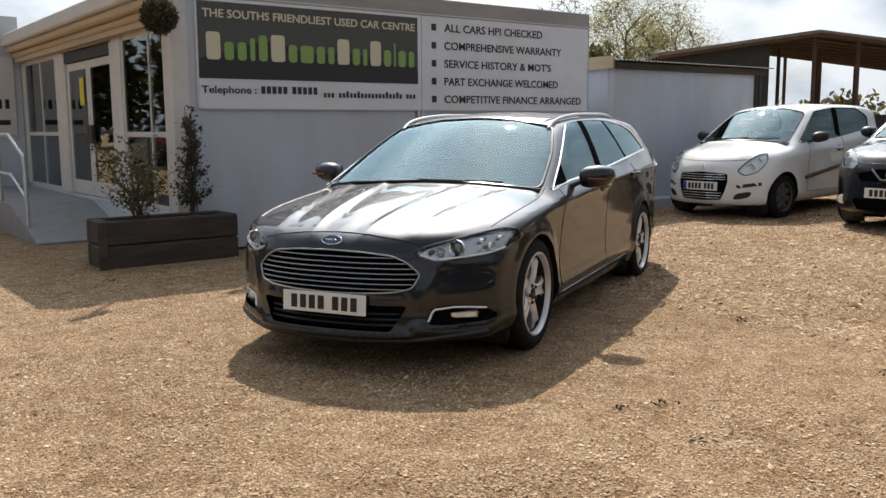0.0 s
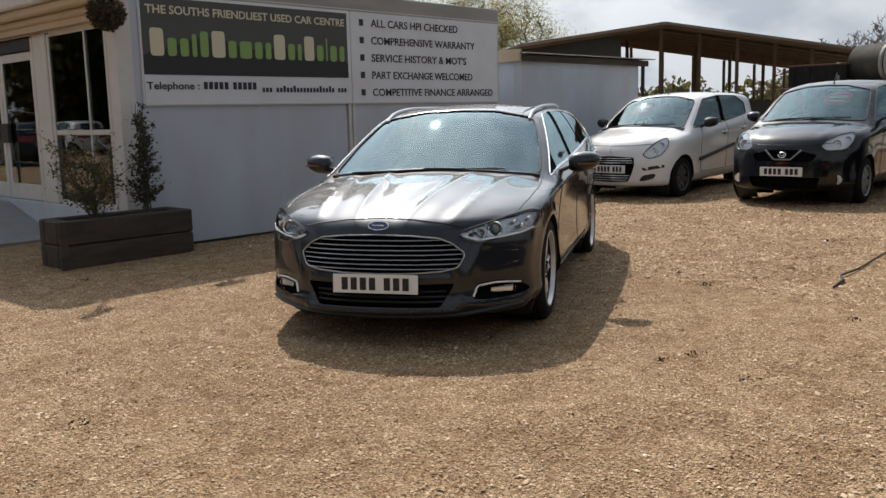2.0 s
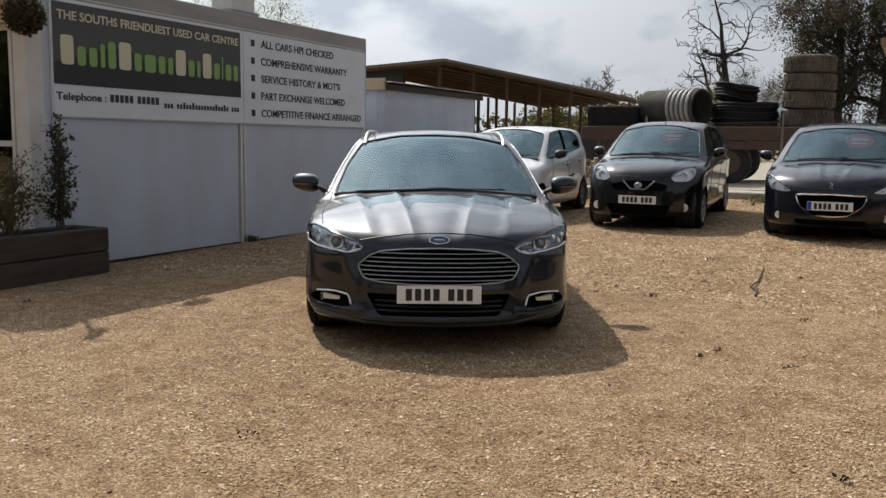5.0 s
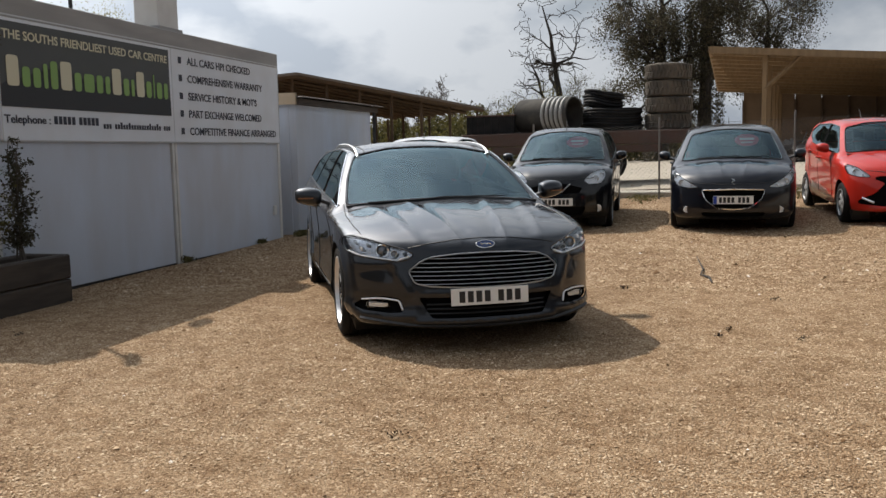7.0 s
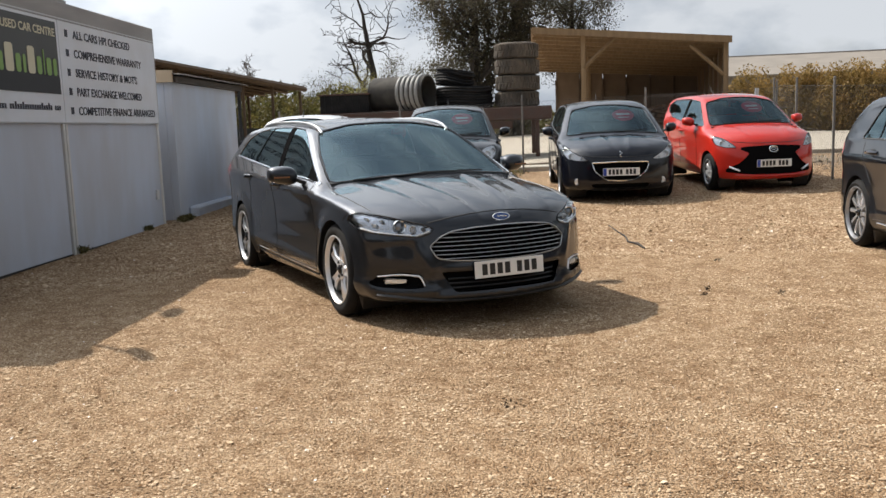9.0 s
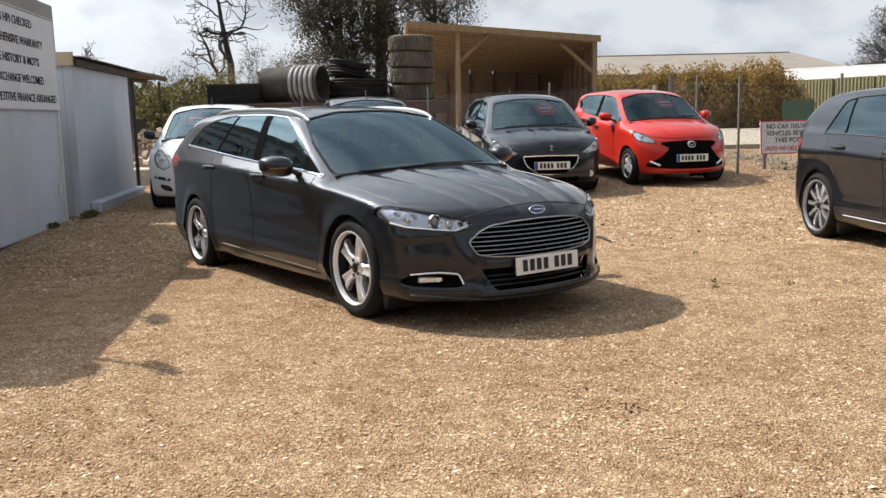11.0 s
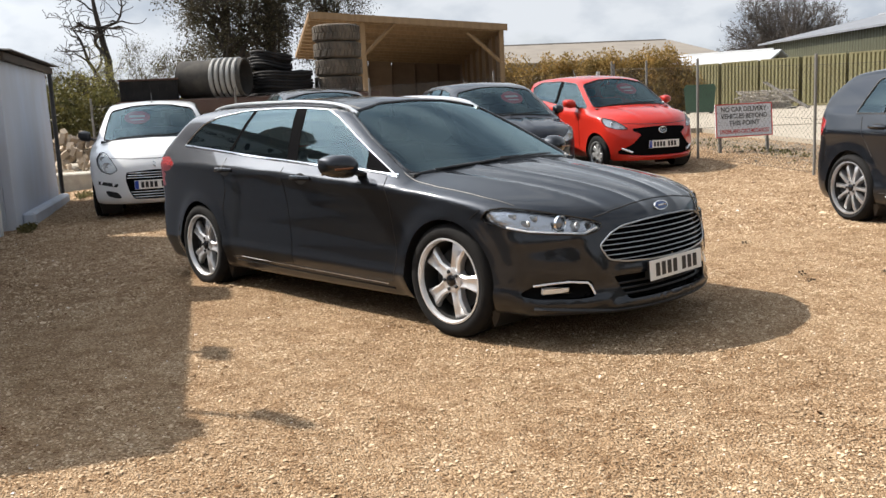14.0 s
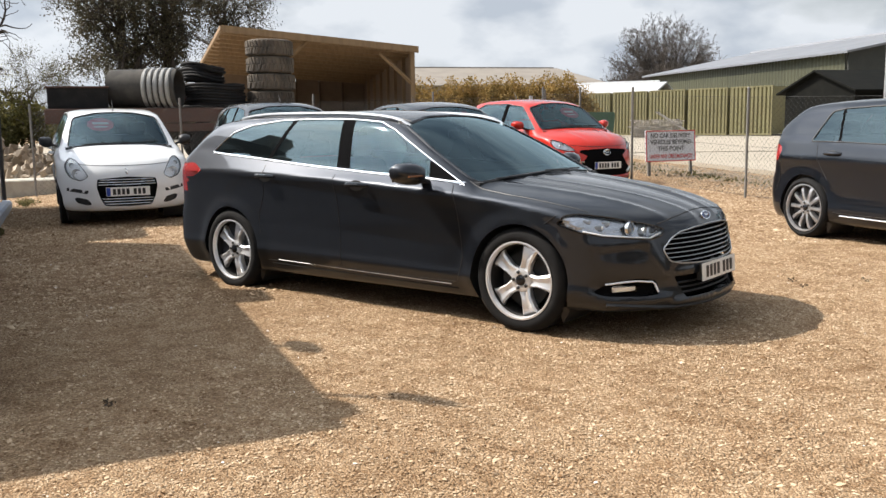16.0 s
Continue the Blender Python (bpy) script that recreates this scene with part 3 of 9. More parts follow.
def add_arches(body, car, P):
    for sx in (1, -1):
        for sy in (1, -1):
            ring = [(sx * P["axle"] + P["arch"] * math.cos(t), max(0.05, P["wr"] + P["arch"] * math.sin(t))) for t in np.linspace(-0.9, math.pi + 0.9, 40)]
            body.cut(ring, "side", sy)
            g = Geo()
            pts = []
            rr = P["arch"] + 0.012
            ts = np.linspace(-0.75, math.pi + 0.75, 26)
            edge = body.side(sx * P["axle"] + P["arch"] * np.cos(ts), np.maximum(P["wr"] + P["arch"] * np.sin(ts), P["zbot"] + 0.02), sy)
            for t, e in zip(ts, edge):
                u, v = sx * P["axle"] + rr * math.cos(t), P["wr"] + rr * math.sin(t)
                pts += [(u, sy * 0.45, v), (u, sy * (abs(e[1]) - 0.03), v), (e[0], e[1] - sy * 0.004, max(e[2], v if abs(math.sin(t)) > 2 else e[2]))]
            g.grid(pts, len(ts), 3)
            part("wheel_arch_liner", g, M_PLASTIC, car, smooth=True)


def add_cabin(car, P, seats=True):
    """What shows through the glass: tub, dashboard, steering wheel, seats, mirror."""
    W, zb = P["W"], P["belt_mid"]
    g = Geo()
    g.box((P["cab_r"], -W + 0.13, 0.25), (P["cab_f"], W - 0.13, 0.34))
    for s in (1, -1):
        g.box((P["cab_r"], s * (W - 0.14) - 0.02, 0.25), (P["cab_f"] - 0.1, s * (W - 0.14) + 0.02, zb - 0.06))
    part("cabin_floor", g, M_INTERIOR, car)
    g = Geo()
    x0 = P["cab_f"]
    prof = [(x0 + 0.2, zb - 0.03), (x0 - 0.1, zb + 0.005), (x0 - 0.28, zb - 0.005), (x0 - 0.36, zb - 0.06), (x0 - 0.34, zb - 0.3), (x0 + 0.1, zb - 0.45)]
    g.prism(prof, -(W - 0.16), W - 0.16, lambda u, v, w: (u, w, v))
    part("dashboard", g, M_INTERIOR, car)
    g = Geo()
    m = pose(x0 - 0.5, -0.36, zb - 0.06, 0, 65, 0)
    g.tube([m @ Vector((0.18 * math.cos(t), 0.18 * math.sin(t), 0)) for t in np.linspace(0, 2 * math.pi, 24, False)], 0.016, 6, True)
    g.tube([m @ Vector((-0.17, 0, 0)), m @ Vector((0.17, 0, 0))], 0.02, 6)
    part("steering_wheel", g, M_PLASTIC, car, smooth=True)
    if seats:
        for row, (sx, ys) in enumerate(((P["seat1"], (-0.36, 0.36)), (P["seat2"], (-0.4, 0.0, 0.4)))):
            for y in ys:
                g = Geo()
                lean = -16
                g.box((-0.06, -0.24, 0), (0.06, 0.24, 0.60), pose(sx, y, 0.48, 0, lean), 0.04)
                g.box((-0.05, -0.13, 0.63), (0.05, 0.13, 0.82 if row == 0 else 0.76), pose(sx, y, 0.48, 0, lean), 0.035)
                g.box((0, -0.25, 0), (0.5, 0.25, 0.16), pose(sx, y, 0.36), 0.04)
                part("seat", g, M_INTERIOR, car, smooth=True)
    mx = P["mirror_in"][0]
    mz = P["cowl_z"] + (P["cowl"] - mx - 0.04) * P["ws_slope"] - 0.115
    g = Geo().box((-0.02, -0.11, -0.035), (0.015, 0.11, 0.035), pose(mx, 0, mz), 0.012)
    g.box((-0.01, -0.015, 0), (0.025, 0.015, 0.06), pose(mx, 0, mz))
    part("rear_view_mirror", g, M_PLASTIC, car)


def plate_bars(pl, w, h, seed, blue=False):
    """Number plate: white board with plain bars in place of the characters; in the y-z plane, facing +x."""
    rnd = random.Random(seed)
    part("board", Geo().box((-0.006, -w / 2, -h / 2), (0.0, w / 2, h / 2), None, 0.002), M_PLATE, pl)
    n = 7
    x0 = -w / 2 + (0.07 if blue else 0.045)
    span = 2 * (w / 2) - (0.115 if blue else 0.09)
    step = span / (n + 0.6)
    for i in range(n):
        c = x0 + step * (i + 0.5 + (0.6 if i > 3 else 0))
        part("character_bar", Geo().box((0.0, c - step * 0.34, -h * 0.33), (0.0015, c + step * 0.34, h * 0.33)), M_INK, pl)
    if blue:
        part("blue_band", Geo().box((0.0, -w / 2 + 0.004, -h / 2 + 0.004), (0.0012, -w / 2 + 0.05, h / 2 - 0.004)), M_PLATEBLUE, pl)


def add_plate(car, body, z, seed, blue=False, s=1, out=0.012, tilt=0.0):
    p = body.front([0.0], [z], s, out)[0]
    pl = new("number_plate")
    pl.parent = car
    pl.matrix_local = pose(p[0], 0, z, 0, tilt, 0 if s > 0 else 180)
    pl["label"] = "white number plate with dark characters"
    plate_bars(pl, 0.52, 0.111, seed, blue)
    part("plate_mount", Geo().box((-0.05, -0.24, -0.05), (-0.006, 0.24, 0.05)), M_PLASTIC, pl)


def mirror_part(car, body, x, z, mat, w=0.19, h=0.15, out=0.2, base_z=None):
    """Door mirrors on both sides: a rounded shell on a foot, with a glass that looks back."""
    for s in (1, -1):
        y = abs(body.side([x], [base_z or z - 0.09], s)[0][1])
        mir = new("door_mirror")
        mir.parent = car
        g = Geo()
        nu, nv, pts = 14, 18, []
        for i in range(nu):
            u = i / (nu - 1)
            a = math.pi * u
            rad = max(0.0, math.sin(a)) ** 0.5
            cx = -math.cos(a)
            for j in range(nv):
                t = 2 * math.pi * j / (nv - 1)
                ct, st = math.cos(t), math.sin(t)
                q = 2.6
                k = (abs(ct) ** q + abs(st) ** q) ** (-1 / q)
                depth = 0.11 * k * ct * rad
                hh = h * 0.5 * k * st * rad * (1.0 - 0.12 * cx)
                pts.append((x + (depth if depth > 0 else depth * 0.45) - 0.05 * (cx + 1) * 0.5, s * (y + 0.055 + w * 0.5 * (cx + 1)), z + hh + 0.01 * cx))
        g.grid(pts, nu, nv)
        part("shell", g, mat, mir, smooth=True, weld=True)
        f = Geo().box((-0.03, 0, 0), (0.05, 0.13, 0.028), Matrix.Translation((x, s * (y - 0.02), z - 0.085)) @ Matrix.Diagonal((1, s, 1, 1)) @ pose(0, 0, 0, 22), 0.008)
        part("foot", f, M_PLASTIC, mir)
        gl = Geo().box((-0.004, -w * 0.40, -h * 0.36), (0.0, w * 0.40, h * 0.36), pose(x - 0.068, s * (y + 0.055 + w * 0.5), z), 0.001)
        part("mirror_glass", gl, M_CHROME, mir)
        if out:
            ind = Geo().tube([(x + 0.098 - 0.02 * q, s * (y + 0.055 + w * (0.35 + 0.55 * q)), z - 0.012) for q in np.linspace(0, 1, 6)], 0.007, 6)
            part("indicator", ind, M_AMBER, mir)


def lamp_pair(body, car, poly, view, bowls, sink=0.07, name="headlight", label="clear headlight with chrome reflectors", xmin=None, inner=None, ribs=()):
    """A lamp each side: lens of the skin's own shape, a dark bowl behind it, chrome reflectors and projectors in it."""
    for s in (1, -1):
        pl = poly if s > 0 or view == "side" else mirrored(poly)
        lens = body.cut(pl, view, s if view == "side" else 1, xmin=xmin)
        if lens is None:
            continue
        lamp = new(name)
        lamp.parent = car
        lamp["label"] = label
        part("lens", lens, M_LENS, lamp, smooth=True)
        back = Geo()
        vs = [Vector(v) for v in lens.v]
        c = sum(vs, Vector()) / len(vs)
        vs2 = []
        for v in vs:
            w = c + (v - c) * 0.97
            vs2.append((w.x - sink, w.y - (0.012 if s > 0 else -0.012), w.z))
        back.add(vs2, lens.f)
        part("bowl", back, inner or M_LAMPDARK, lamp, smooth=True)
        loop = dense(pl, 0.02)
        us, zs = [p[0] for p in loop], [p[1] for p in loop]
        edge = body.front(us, zs, 1, 0.0, x0=body.P["cast_f"]) if view == "front" else body.side(us, zs, s)
        wall = Geo()
        pts = []
        for e in edge:
            w = c + (Vector(e) - c) * 0.985
            pts += [(w.x, w.y, w.z), (w.x - sink, w.y - (0.012 if s > 0 else -0.012), w.z)]
        pts += pts[:2]
        wall.grid(pts, len(edge) + 1, 2)
        part("lamp_housing", wall, M_LAMPDARK, lamp, smooth=True)
        part("lens_seal", Geo().tube([tuple(e) for e in edge], 0.0045, 5, True), M_GLOSSBLACK, lamp, smooth=True)
        for y, z, ln in ribs:
            p = body.front([y * s] * 2, [z - ln / 2, z + ln / 2], 1, -0.03, x0=body.P["cast_f"])
            part("reflector_rib", Geo().tube([tuple(q) for q in p], 0.004, 5), M_CHROME, lamp, smooth=True)
        for y, z, r, kind in bowls:
            p = body.front([y * s], [z], 1, -0.034, x0=body.P["cast_f"])[0]
            b = Geo()
            m = pose(p[0], p[1], p[2], 0, 90, 0)
            if kind == "projector":
                b.lathe([(r * 1.25, 0.02), (r * 1.2, 0.034), (r, 0.03), (r, 0.012)], 24, m)
                part("bezel", b, M_CHROME, lamp, smooth=True)
                e = Geo().lathe([(r * math.cos(t), 0.008 + 0.03 * math.sin(t)) for t in np.linspace(0, 1.57, 7)], 24, m)
                part("projector", e, M_PROJECTOR, lamp, smooth=True)
            elif kind == "bowl":
                b.lathe([(r, 0.03), (r * 0.85, 0.0), (r * 0.55, -0.015), (r * 0.15, -0.02), (r * 0.15, 0.01), (0, 0.012)], 24, m)
                part("reflector", b, M_LAMPBOWL, lamp, smooth=True)
            elif kind == "dark":
                b.box((-r * 0.42, -r, 0), (r * 0.42, r, 0.022), pose(p[0], p[1], p[2], 0, 90, 90), 0.008)
                part("inner_bezel", b, M_LAMPDARK, lamp, smooth=True)
            else:
                b.box((-r * 0.35, -r, 0), (r * 0.35, r, 0.02), pose(p[0], p[1], p[2], 0, 90, 90), 0.006)
                part("reflector", b, M_LAMPBOWL, lamp, smooth=True)


def seam(body, car, lines, view="side", r=0.0035, both=True, mat=None, name="panel_gap"):
    for line in lines:
        for s in ((1, -1) if both else (1,)):
            pts = dense(line, 0.03, False)
            u, v = [p[0] for p in pts], [p[1] for p in pts]
            if view == "side":
                q = body.side(u, v, s)
            elif view == "front":
                q = body.front(np.array(u) * s, v, 1, x0=body.P["cast_f"])
            else:
                q = body.top(u, np.array(v) * s)
            part(name, Geo().tube(q, r, 5), mat or M_INK, car, smooth=True)


def strip_on(body, line, view, s, r, out=0.0, flat=1.0, step=0.03, n=6, closed=False):
    pts = dense(line, step, closed)
    u, v = np.array([p[0] for p in pts]), np.array([p[1] for p in pts])
    if view == "side":
        q = body.side(u, v, s, out)
    elif view == "top":
        q = body.top(u, v * s, out)
    else:
        q = body.front(u * s, v, 1 if view == "front" else -1, out, x0=body.P["cast_f"] if view == "front" else body.P["cast_r"])
    return Geo().tube(q, r, n, closed, flat=flat)


def windows(body, car, outline, panes, trim, trim_r=0.008, privacy=(), out_s=(1, -1), quarter=None):
    """Side glass: panes cut from the skin, the black pillars left between them, and a bright or black surround."""
    P, roof = body.P, curve(*body.P["roof"])

    def below(poly, gap):
        """Keeps the glass clear of the windscreen pillar and the roof edge."""
        return [(x, min(z, P["cowl_z"] + (P["cowl"] - 0.62 * P["ws_bow"] - x) * P["ws_slope"] - gap if x > -0.2 else 9, float(roof(np.array([x]))[0]) - P["roof_crown"] - gap * 0.5)) for x, z in poly]

    outline = below(outline, 0.045)

    def clip(poly, a, b):
        """The part of an outline on the rear side of the line from a up to b."""
        if a[1] > b[1]:
            a, b = b, a
        out = []
        for i in range(len(poly)):
            p, q = poly[i - 1], poly[i]
            dp, dq = ((b[0] - a[0]) * (r[1] - a[1]) - (b[1] - a[1]) * (r[0] - a[0]) for r in (p, q))
            if dp * dq < 0:
                t = dp / (dp - dq)
                out.append((p[0] + t * (q[0] - p[0]), p[1] + t * (q[1] - p[1])))
            if dq >= 0:
                out.append(q)
        return out

    def ahead_of(poly, a, b):
        """The part on the front side of that line."""
        return [(-x, z) for x, z in clip([(-x, z) for x, z in poly], (-a[0], a[1]), (-b[0], b[1]))]

    glass, pillars = [], []
    rest = outline
    if quarter:
        pillars.append(ahead_of(rest, *quarter))
        rest = clip(rest, *quarter)
    for i, p in enumerate(panes):
        if i + 1 < len(panes):
            e0, e1 = (p[-1], p[-2]), (panes[i + 1][0], panes[i + 1][1])
            glass.append(ahead_of(rest, *e0))
            rest = clip(rest, *e0)
            pillars.append(ahead_of(rest, *e1))
            rest = clip(rest, *e1)
        else:
            glass.append(rest)
    for s in out_s:
        for i, p in enumerate(glass):
            g = body.cut(p, "side", s, 0.003)
            if g:
                part("side_window", g, M_PRIVACY if i in privacy else M_GLASS, car, smooth=True)
        for p in pillars:
            g = body.cut(p, "side", s, 0.001)
            if g:
                part("window_pillar", g, M_PILLAR, car)
        part("window_trim", strip_on(body, outline, "side", s, trim_r, 0.0, closed=True), trim, car, smooth=True)


def base_shape(**over):
    P = dict(W=0.926, axle=1.425, wr=0.334, ww=0.235, rim=0.243, arch=0.358, flare=0.012,
             xf=2.365, xr=-2.47, zbot=0.17, spine_z=0.62, soft=0.035, cast_f=0.9, cast_r=0.6,
             belt=([2.4, 1.5, 0.9, 0.0, -0.9, -1.75, -2.5], [0.80, 0.87, 0.915, 0.975, 1.03, 1.10, 1.12]), belt_mid=0.96,
             hood=([2.4, 2.3, 2.2, 2.0, 1.7, 1.3, 0.95, 0.2, -2.6], [0.66, 0.705, 0.755, 0.815, 0.875, 0.93, 0.962, 0.97, 0.97]),
             roof=([0.6, 0.1, -0.5, -1.2, -1.8, -2.4], [1.36, 1.415, 1.45, 1.455, 1.437, 1.39]),
             front=([0.10, 0.16, 0.22, 0.33, 0.45, 0.60, 0.68, 0.74, 0.80, 0.90], [0.06, 0.02, 0.0, 0.012, 0.02, 0.045, 0.075, 0.115, 0.19, 0.40]),
             rear=([0.15, 0.25, 0.45, 0.60, 0.70, 0.95, 1.10], [0.14, 0.05, 0.0, 0.01, 0.045, 0.06, 0.10]),
             side=([0.0, 0.17, 0.26, 0.34, 0.40, 0.62, 0.80, 0.885, 0.905, 1.0, 1.3], [-0.12, -0.085, -0.055, -0.035, -0.042, -0.018, -0.006, 0.0, -0.005, -0.046, -0.046]),
             taper_f=0.035, taper_r=0.05, tumble=0.42, tumble2=0.25, fb=0.50, fp=2.5, rb=0.36, rp=2.8,
             crown=0.085, ridges=((0.30, 0.14, 0.010), (0.60, 0.44, 0.010)), cowl=1.13, cowl_z=0.952, ws_bow=0.22, ws_slope=0.50,
             rs_x=-2.37, rs_z=1.0, rs_bow=0.14, rs_slope=1.15, roof_crown=0.045,
             cab_f=0.85, cab_r=-2.1, seat1=-0.25, seat2=-1.1, mirror_in=(0.28, 1.30), crease=None, shelf=0.06, folds=(), step=0.028)
    P.update(over)
    return P


def sticker(body, car, y, z, w, h, x0):
    """Red oval price sticker inside the windscreen, its print as plain bars."""
    n = 28
    us = [y + w / 2 * math.cos(2 * math.pi * i / n) for i in range(n)]
    zs = [z + h / 2 * math.sin(2 * math.pi * i / n) for i in range(n)]
    rim = body.front(us, zs, 1, -0.012, x0=x0)
    g = Geo().add([tuple(p) for p in rim] + [tuple(p - np.array([0.003, 0, 0])) for p in rim], [tuple(range(n)), tuple(range(n, 2 * n))[::-1]] + [(i, (i + 1) % n, n + (i + 1) % n, n + i) for i in range(n)])
    st = part("price_sticker", g, M_STICKER, car, "red oval price sticker inside the windscreen")
    b = Geo()
    for k, (dz, ww, hh) in enumerate(((0.1, 0.6, 0.16), (-0.18, 0.5, 0.08))):
        u = np.linspace(y - w * ww / 2, y + w * ww / 2, 6)
        lo = body.front(u, np.full(6, z + h * (dz - hh / 2)), 1, -0.009, x0=x0)
        hi = body.front(u, np.full(6, z + h * (dz + hh / 2)), 1, -0.009, x0=x0)
        b.grid([tuple(p) for p in np.concatenate([lo, hi])], 2, 6)
    part("print_bars", b, M_STICKERINK, st)


def screen(body, car, poly, x0, trim=True, rear=False, sgn=1):
    g = body.cut(rounded(poly, 0.05), "front", sgn, 0.002, xmin=-9, x0=x0)
    if g:
        part("rear_window" if rear else "windscreen", g, M_PRIVACY if rear else M_GLASS, car, smooth=True)
        p = dense(rounded(poly, 0.05), 0.03)
        q = body.front([a for a, _ in p], [b for _, b in p], sgn, 0.0, x0=x0)
        part("screen_seal", Geo().tube(q, 0.011, 6, True), M_GLOSSBLACK, car, smooth=True)


def wipers(body, car, arms, x0=0.0):
    for y0, z0, y1, z1 in arms:
        t = np.linspace(0, 1, 9)
        q = body.front(y0 + (y1 - y0) * t, z0 + (z1 - z0) * t, 1, 0.018, x0=x0)
        part("wiper", Geo().tube(q, [0.010 - 0.004 * k for k in t], 6), M_PLASTIC, car, smooth=True)


def handle(car, body, x, z, mat=None, cap=None):
    for s in (1, -1):
        p = body.side([x - 0.11, x - 0.06, x + 0.06, x + 0.11], [z, z + 0.004, z + 0.004, z], s)
        q = [p[0], p[1] + [0, s * 0.034, 0], p[2] + [0, s * 0.034, 0], p[3]]
        h = part("door_handle", Geo().tube(q, [0.012, 0.015, 0.015, 0.012], 8, flat=1.2), mat or M_CHROME, car, smooth=True)
        c = body.side([x], [z - 0.004], s, -0.002)[0]
        part("handle_recess", Geo().lathe([(0.0, 0.003), (0.055, 0.002), (0.07, 0.0)], 18, Matrix.Translation(c) @ pose(0, 0, 0, -90 * s) @ Matrix.Diagonal((1, 0.55, 1, 1))), cap or M_PLASTIC, h, smooth=True)


def hero_car(m):
    car = thing("estate_car", m, "dark grey metallic estate car with chrome roof rails, parked on gravel", "car")
    P = base_shape(
        belt=([2.4, 1.5, 0.99, 0.65, 0.17, -0.44, -1.13, -1.70, -2.5], [0.80, 0.875, 0.925, 0.955, 0.980, 1.023, 1.082, 1.125, 1.14]),
        crease=([2.4, 1.95, 1.63, 1.42, 0.98, 0.70, 0.22, -0.37, -1.05, -1.70, -2.5], [0.70, 0.752, 0.793, 0.823, 0.857, 0.874, 0.906, 0.938, 0.963, 0.979, 0.985]),
        hood=([2.4, 2.3, 2.2, 2.0, 1.7, 1.3, 0.95, 0.2, -2.6], [0.675, 0.722, 0.762, 0.817, 0.875, 0.93, 0.962, 0.97, 0.97]),
        front=([0.10, 0.16, 0.22, 0.33, 0.45, 0.60, 0.68, 0.73, 0.77, 0.90], [0.07, 0.02, 0.0, 0.014, 0.02, 0.045, 0.068, 0.095, 0.16, 0.42]),
        rs_slope=0.78, rs_z=0.98, ridges=((0.30, 0.14, 0.011), (0.58, 0.40, 0.012)), flare=0.020, step=0.006, shelf=0.082,
        folds=((0.60, 0.60, 0.52, 0.40, 0.030, 0.012), (0.60, 0.60, 0.92, 0.575, 0.030, 0.010), (0.62, 0.315, 0.80, 0.325, 0.055, -0.022), (0.50, 0.250, 0.86, 0.255, 0.022, 0.012),
               (0.0, 0.205, 0.46, 0.215, 0.022, 0.020), (0.0, 0.40, 0.42, 0.40, 0.020, 0.006)))
    body = Body(P, 1.45)
    add_arches(body, car, P)
    outline = rounded([(0.99, 0.93), (0.79, 1.043), (0.60, 1.15), (0.42, 1.238), (0.26, 1.298), (0.07, 1.343), (-0.22, 1.368), (-0.58, 1.378), (-0.97, 1.375), (-1.30, 1.343), (-1.485, 1.295), (-1.59, 1.222), (-1.69, 1.132), (-1.13, 1.088), (-0.44, 1.03), (0.17, 0.987), (0.65, 0.962)], 0.02)
    panes = [[(0.65, 0.97), (0.60, 1.15), (-0.183, 1.36), (-0.075, 1.0)],
             [(-0.205, 1.012), (-0.305, 1.37), (-0.795, 1.37), (-0.945, 1.07)],
             [(-0.985, 1.075), (-0.835, 1.37), (-1.34, 1.300), (-1.60, 1.128)]]
    windows(body, car, outline, panes, M_CHROME, 0.0055, privacy=(1, 2), quarter=((0.68, 0.95), (0.62, 1.15)))
    for s in (1, -1):
        part("waist_strip", strip_on(body, [(0.97, 0.930), (0.65, 0.957), (0.17, 0.982), (-0.44, 1.025), (-1.13, 1.083), (-1.67, 1.126)], "side", s, 0.0085, 0.001), M_CHROME, car, "chrome strip under the side windows", smooth=True)
    screen(body, car, [(-0.765, 0.925), (-0.40, 0.955), (0, 0.968), (0.40, 0.955), (0.765, 0.925), (0.70, 1.14), (0.60, 1.315), (0.3, 1.372), (0, 1.382), (-0.3, 1.372), (-0.60, 1.315), (-0.70, 1.14)], -0.8)
    screen(body, car, [(-0.62, 1.02), (0.62, 1.02), (0.54, 1.29), (-0.54, 1.29)], 0.8, rear=True, sgn=-1)
    # lamps
    lamp_pair(body, car, rounded([(0.466, 0.655), (0.52, 0.684), (0.62, 0.712), (0.72, 0.742), (0.82, 0.764), (0.878, 0.755), (0.882, 0.70), (0.86, 0.655), (0.79, 0.630), (0.57, 0.604), (0.50, 0.622)], 0.02), "front",
              [(0.655, 0.672, 0.036, "projector"), (0.745, 0.705, 0.034, "bar"), (0.815, 0.718, 0.030, "bar"), (0.785, 0.680, 0.040, "bar"), (0.585, 0.655, 0.022, "bowl"), (0.530, 0.650, 0.03, "dark")], 0.03, inner=M_LAMPMID)
    for s in (1, -1):
        part("daytime_strip", strip_on(body, [(0.495, 0.640), (0.57, 0.614), (0.68, 0.624), (0.79, 0.640), (0.85, 0.664)], "front", s, 0.0065, -0.006), M_LAMPWHITE, car, "white daytime lamp strip along the headlight's lower edge", smooth=True)
        rim = rounded([(0.545, 0.278), (0.56, 0.362), (0.66, 0.378), (0.775, 0.358), (0.845, 0.300), (0.80, 0.278), (0.62, 0.268)], 0.02)
        rec = body.cut(rim if s > 0 else mirrored(rim), "front", 1, 0.035)
        if rec:
            part("fog_lamp_recess", rec, M_PILLAR, car, smooth=True)
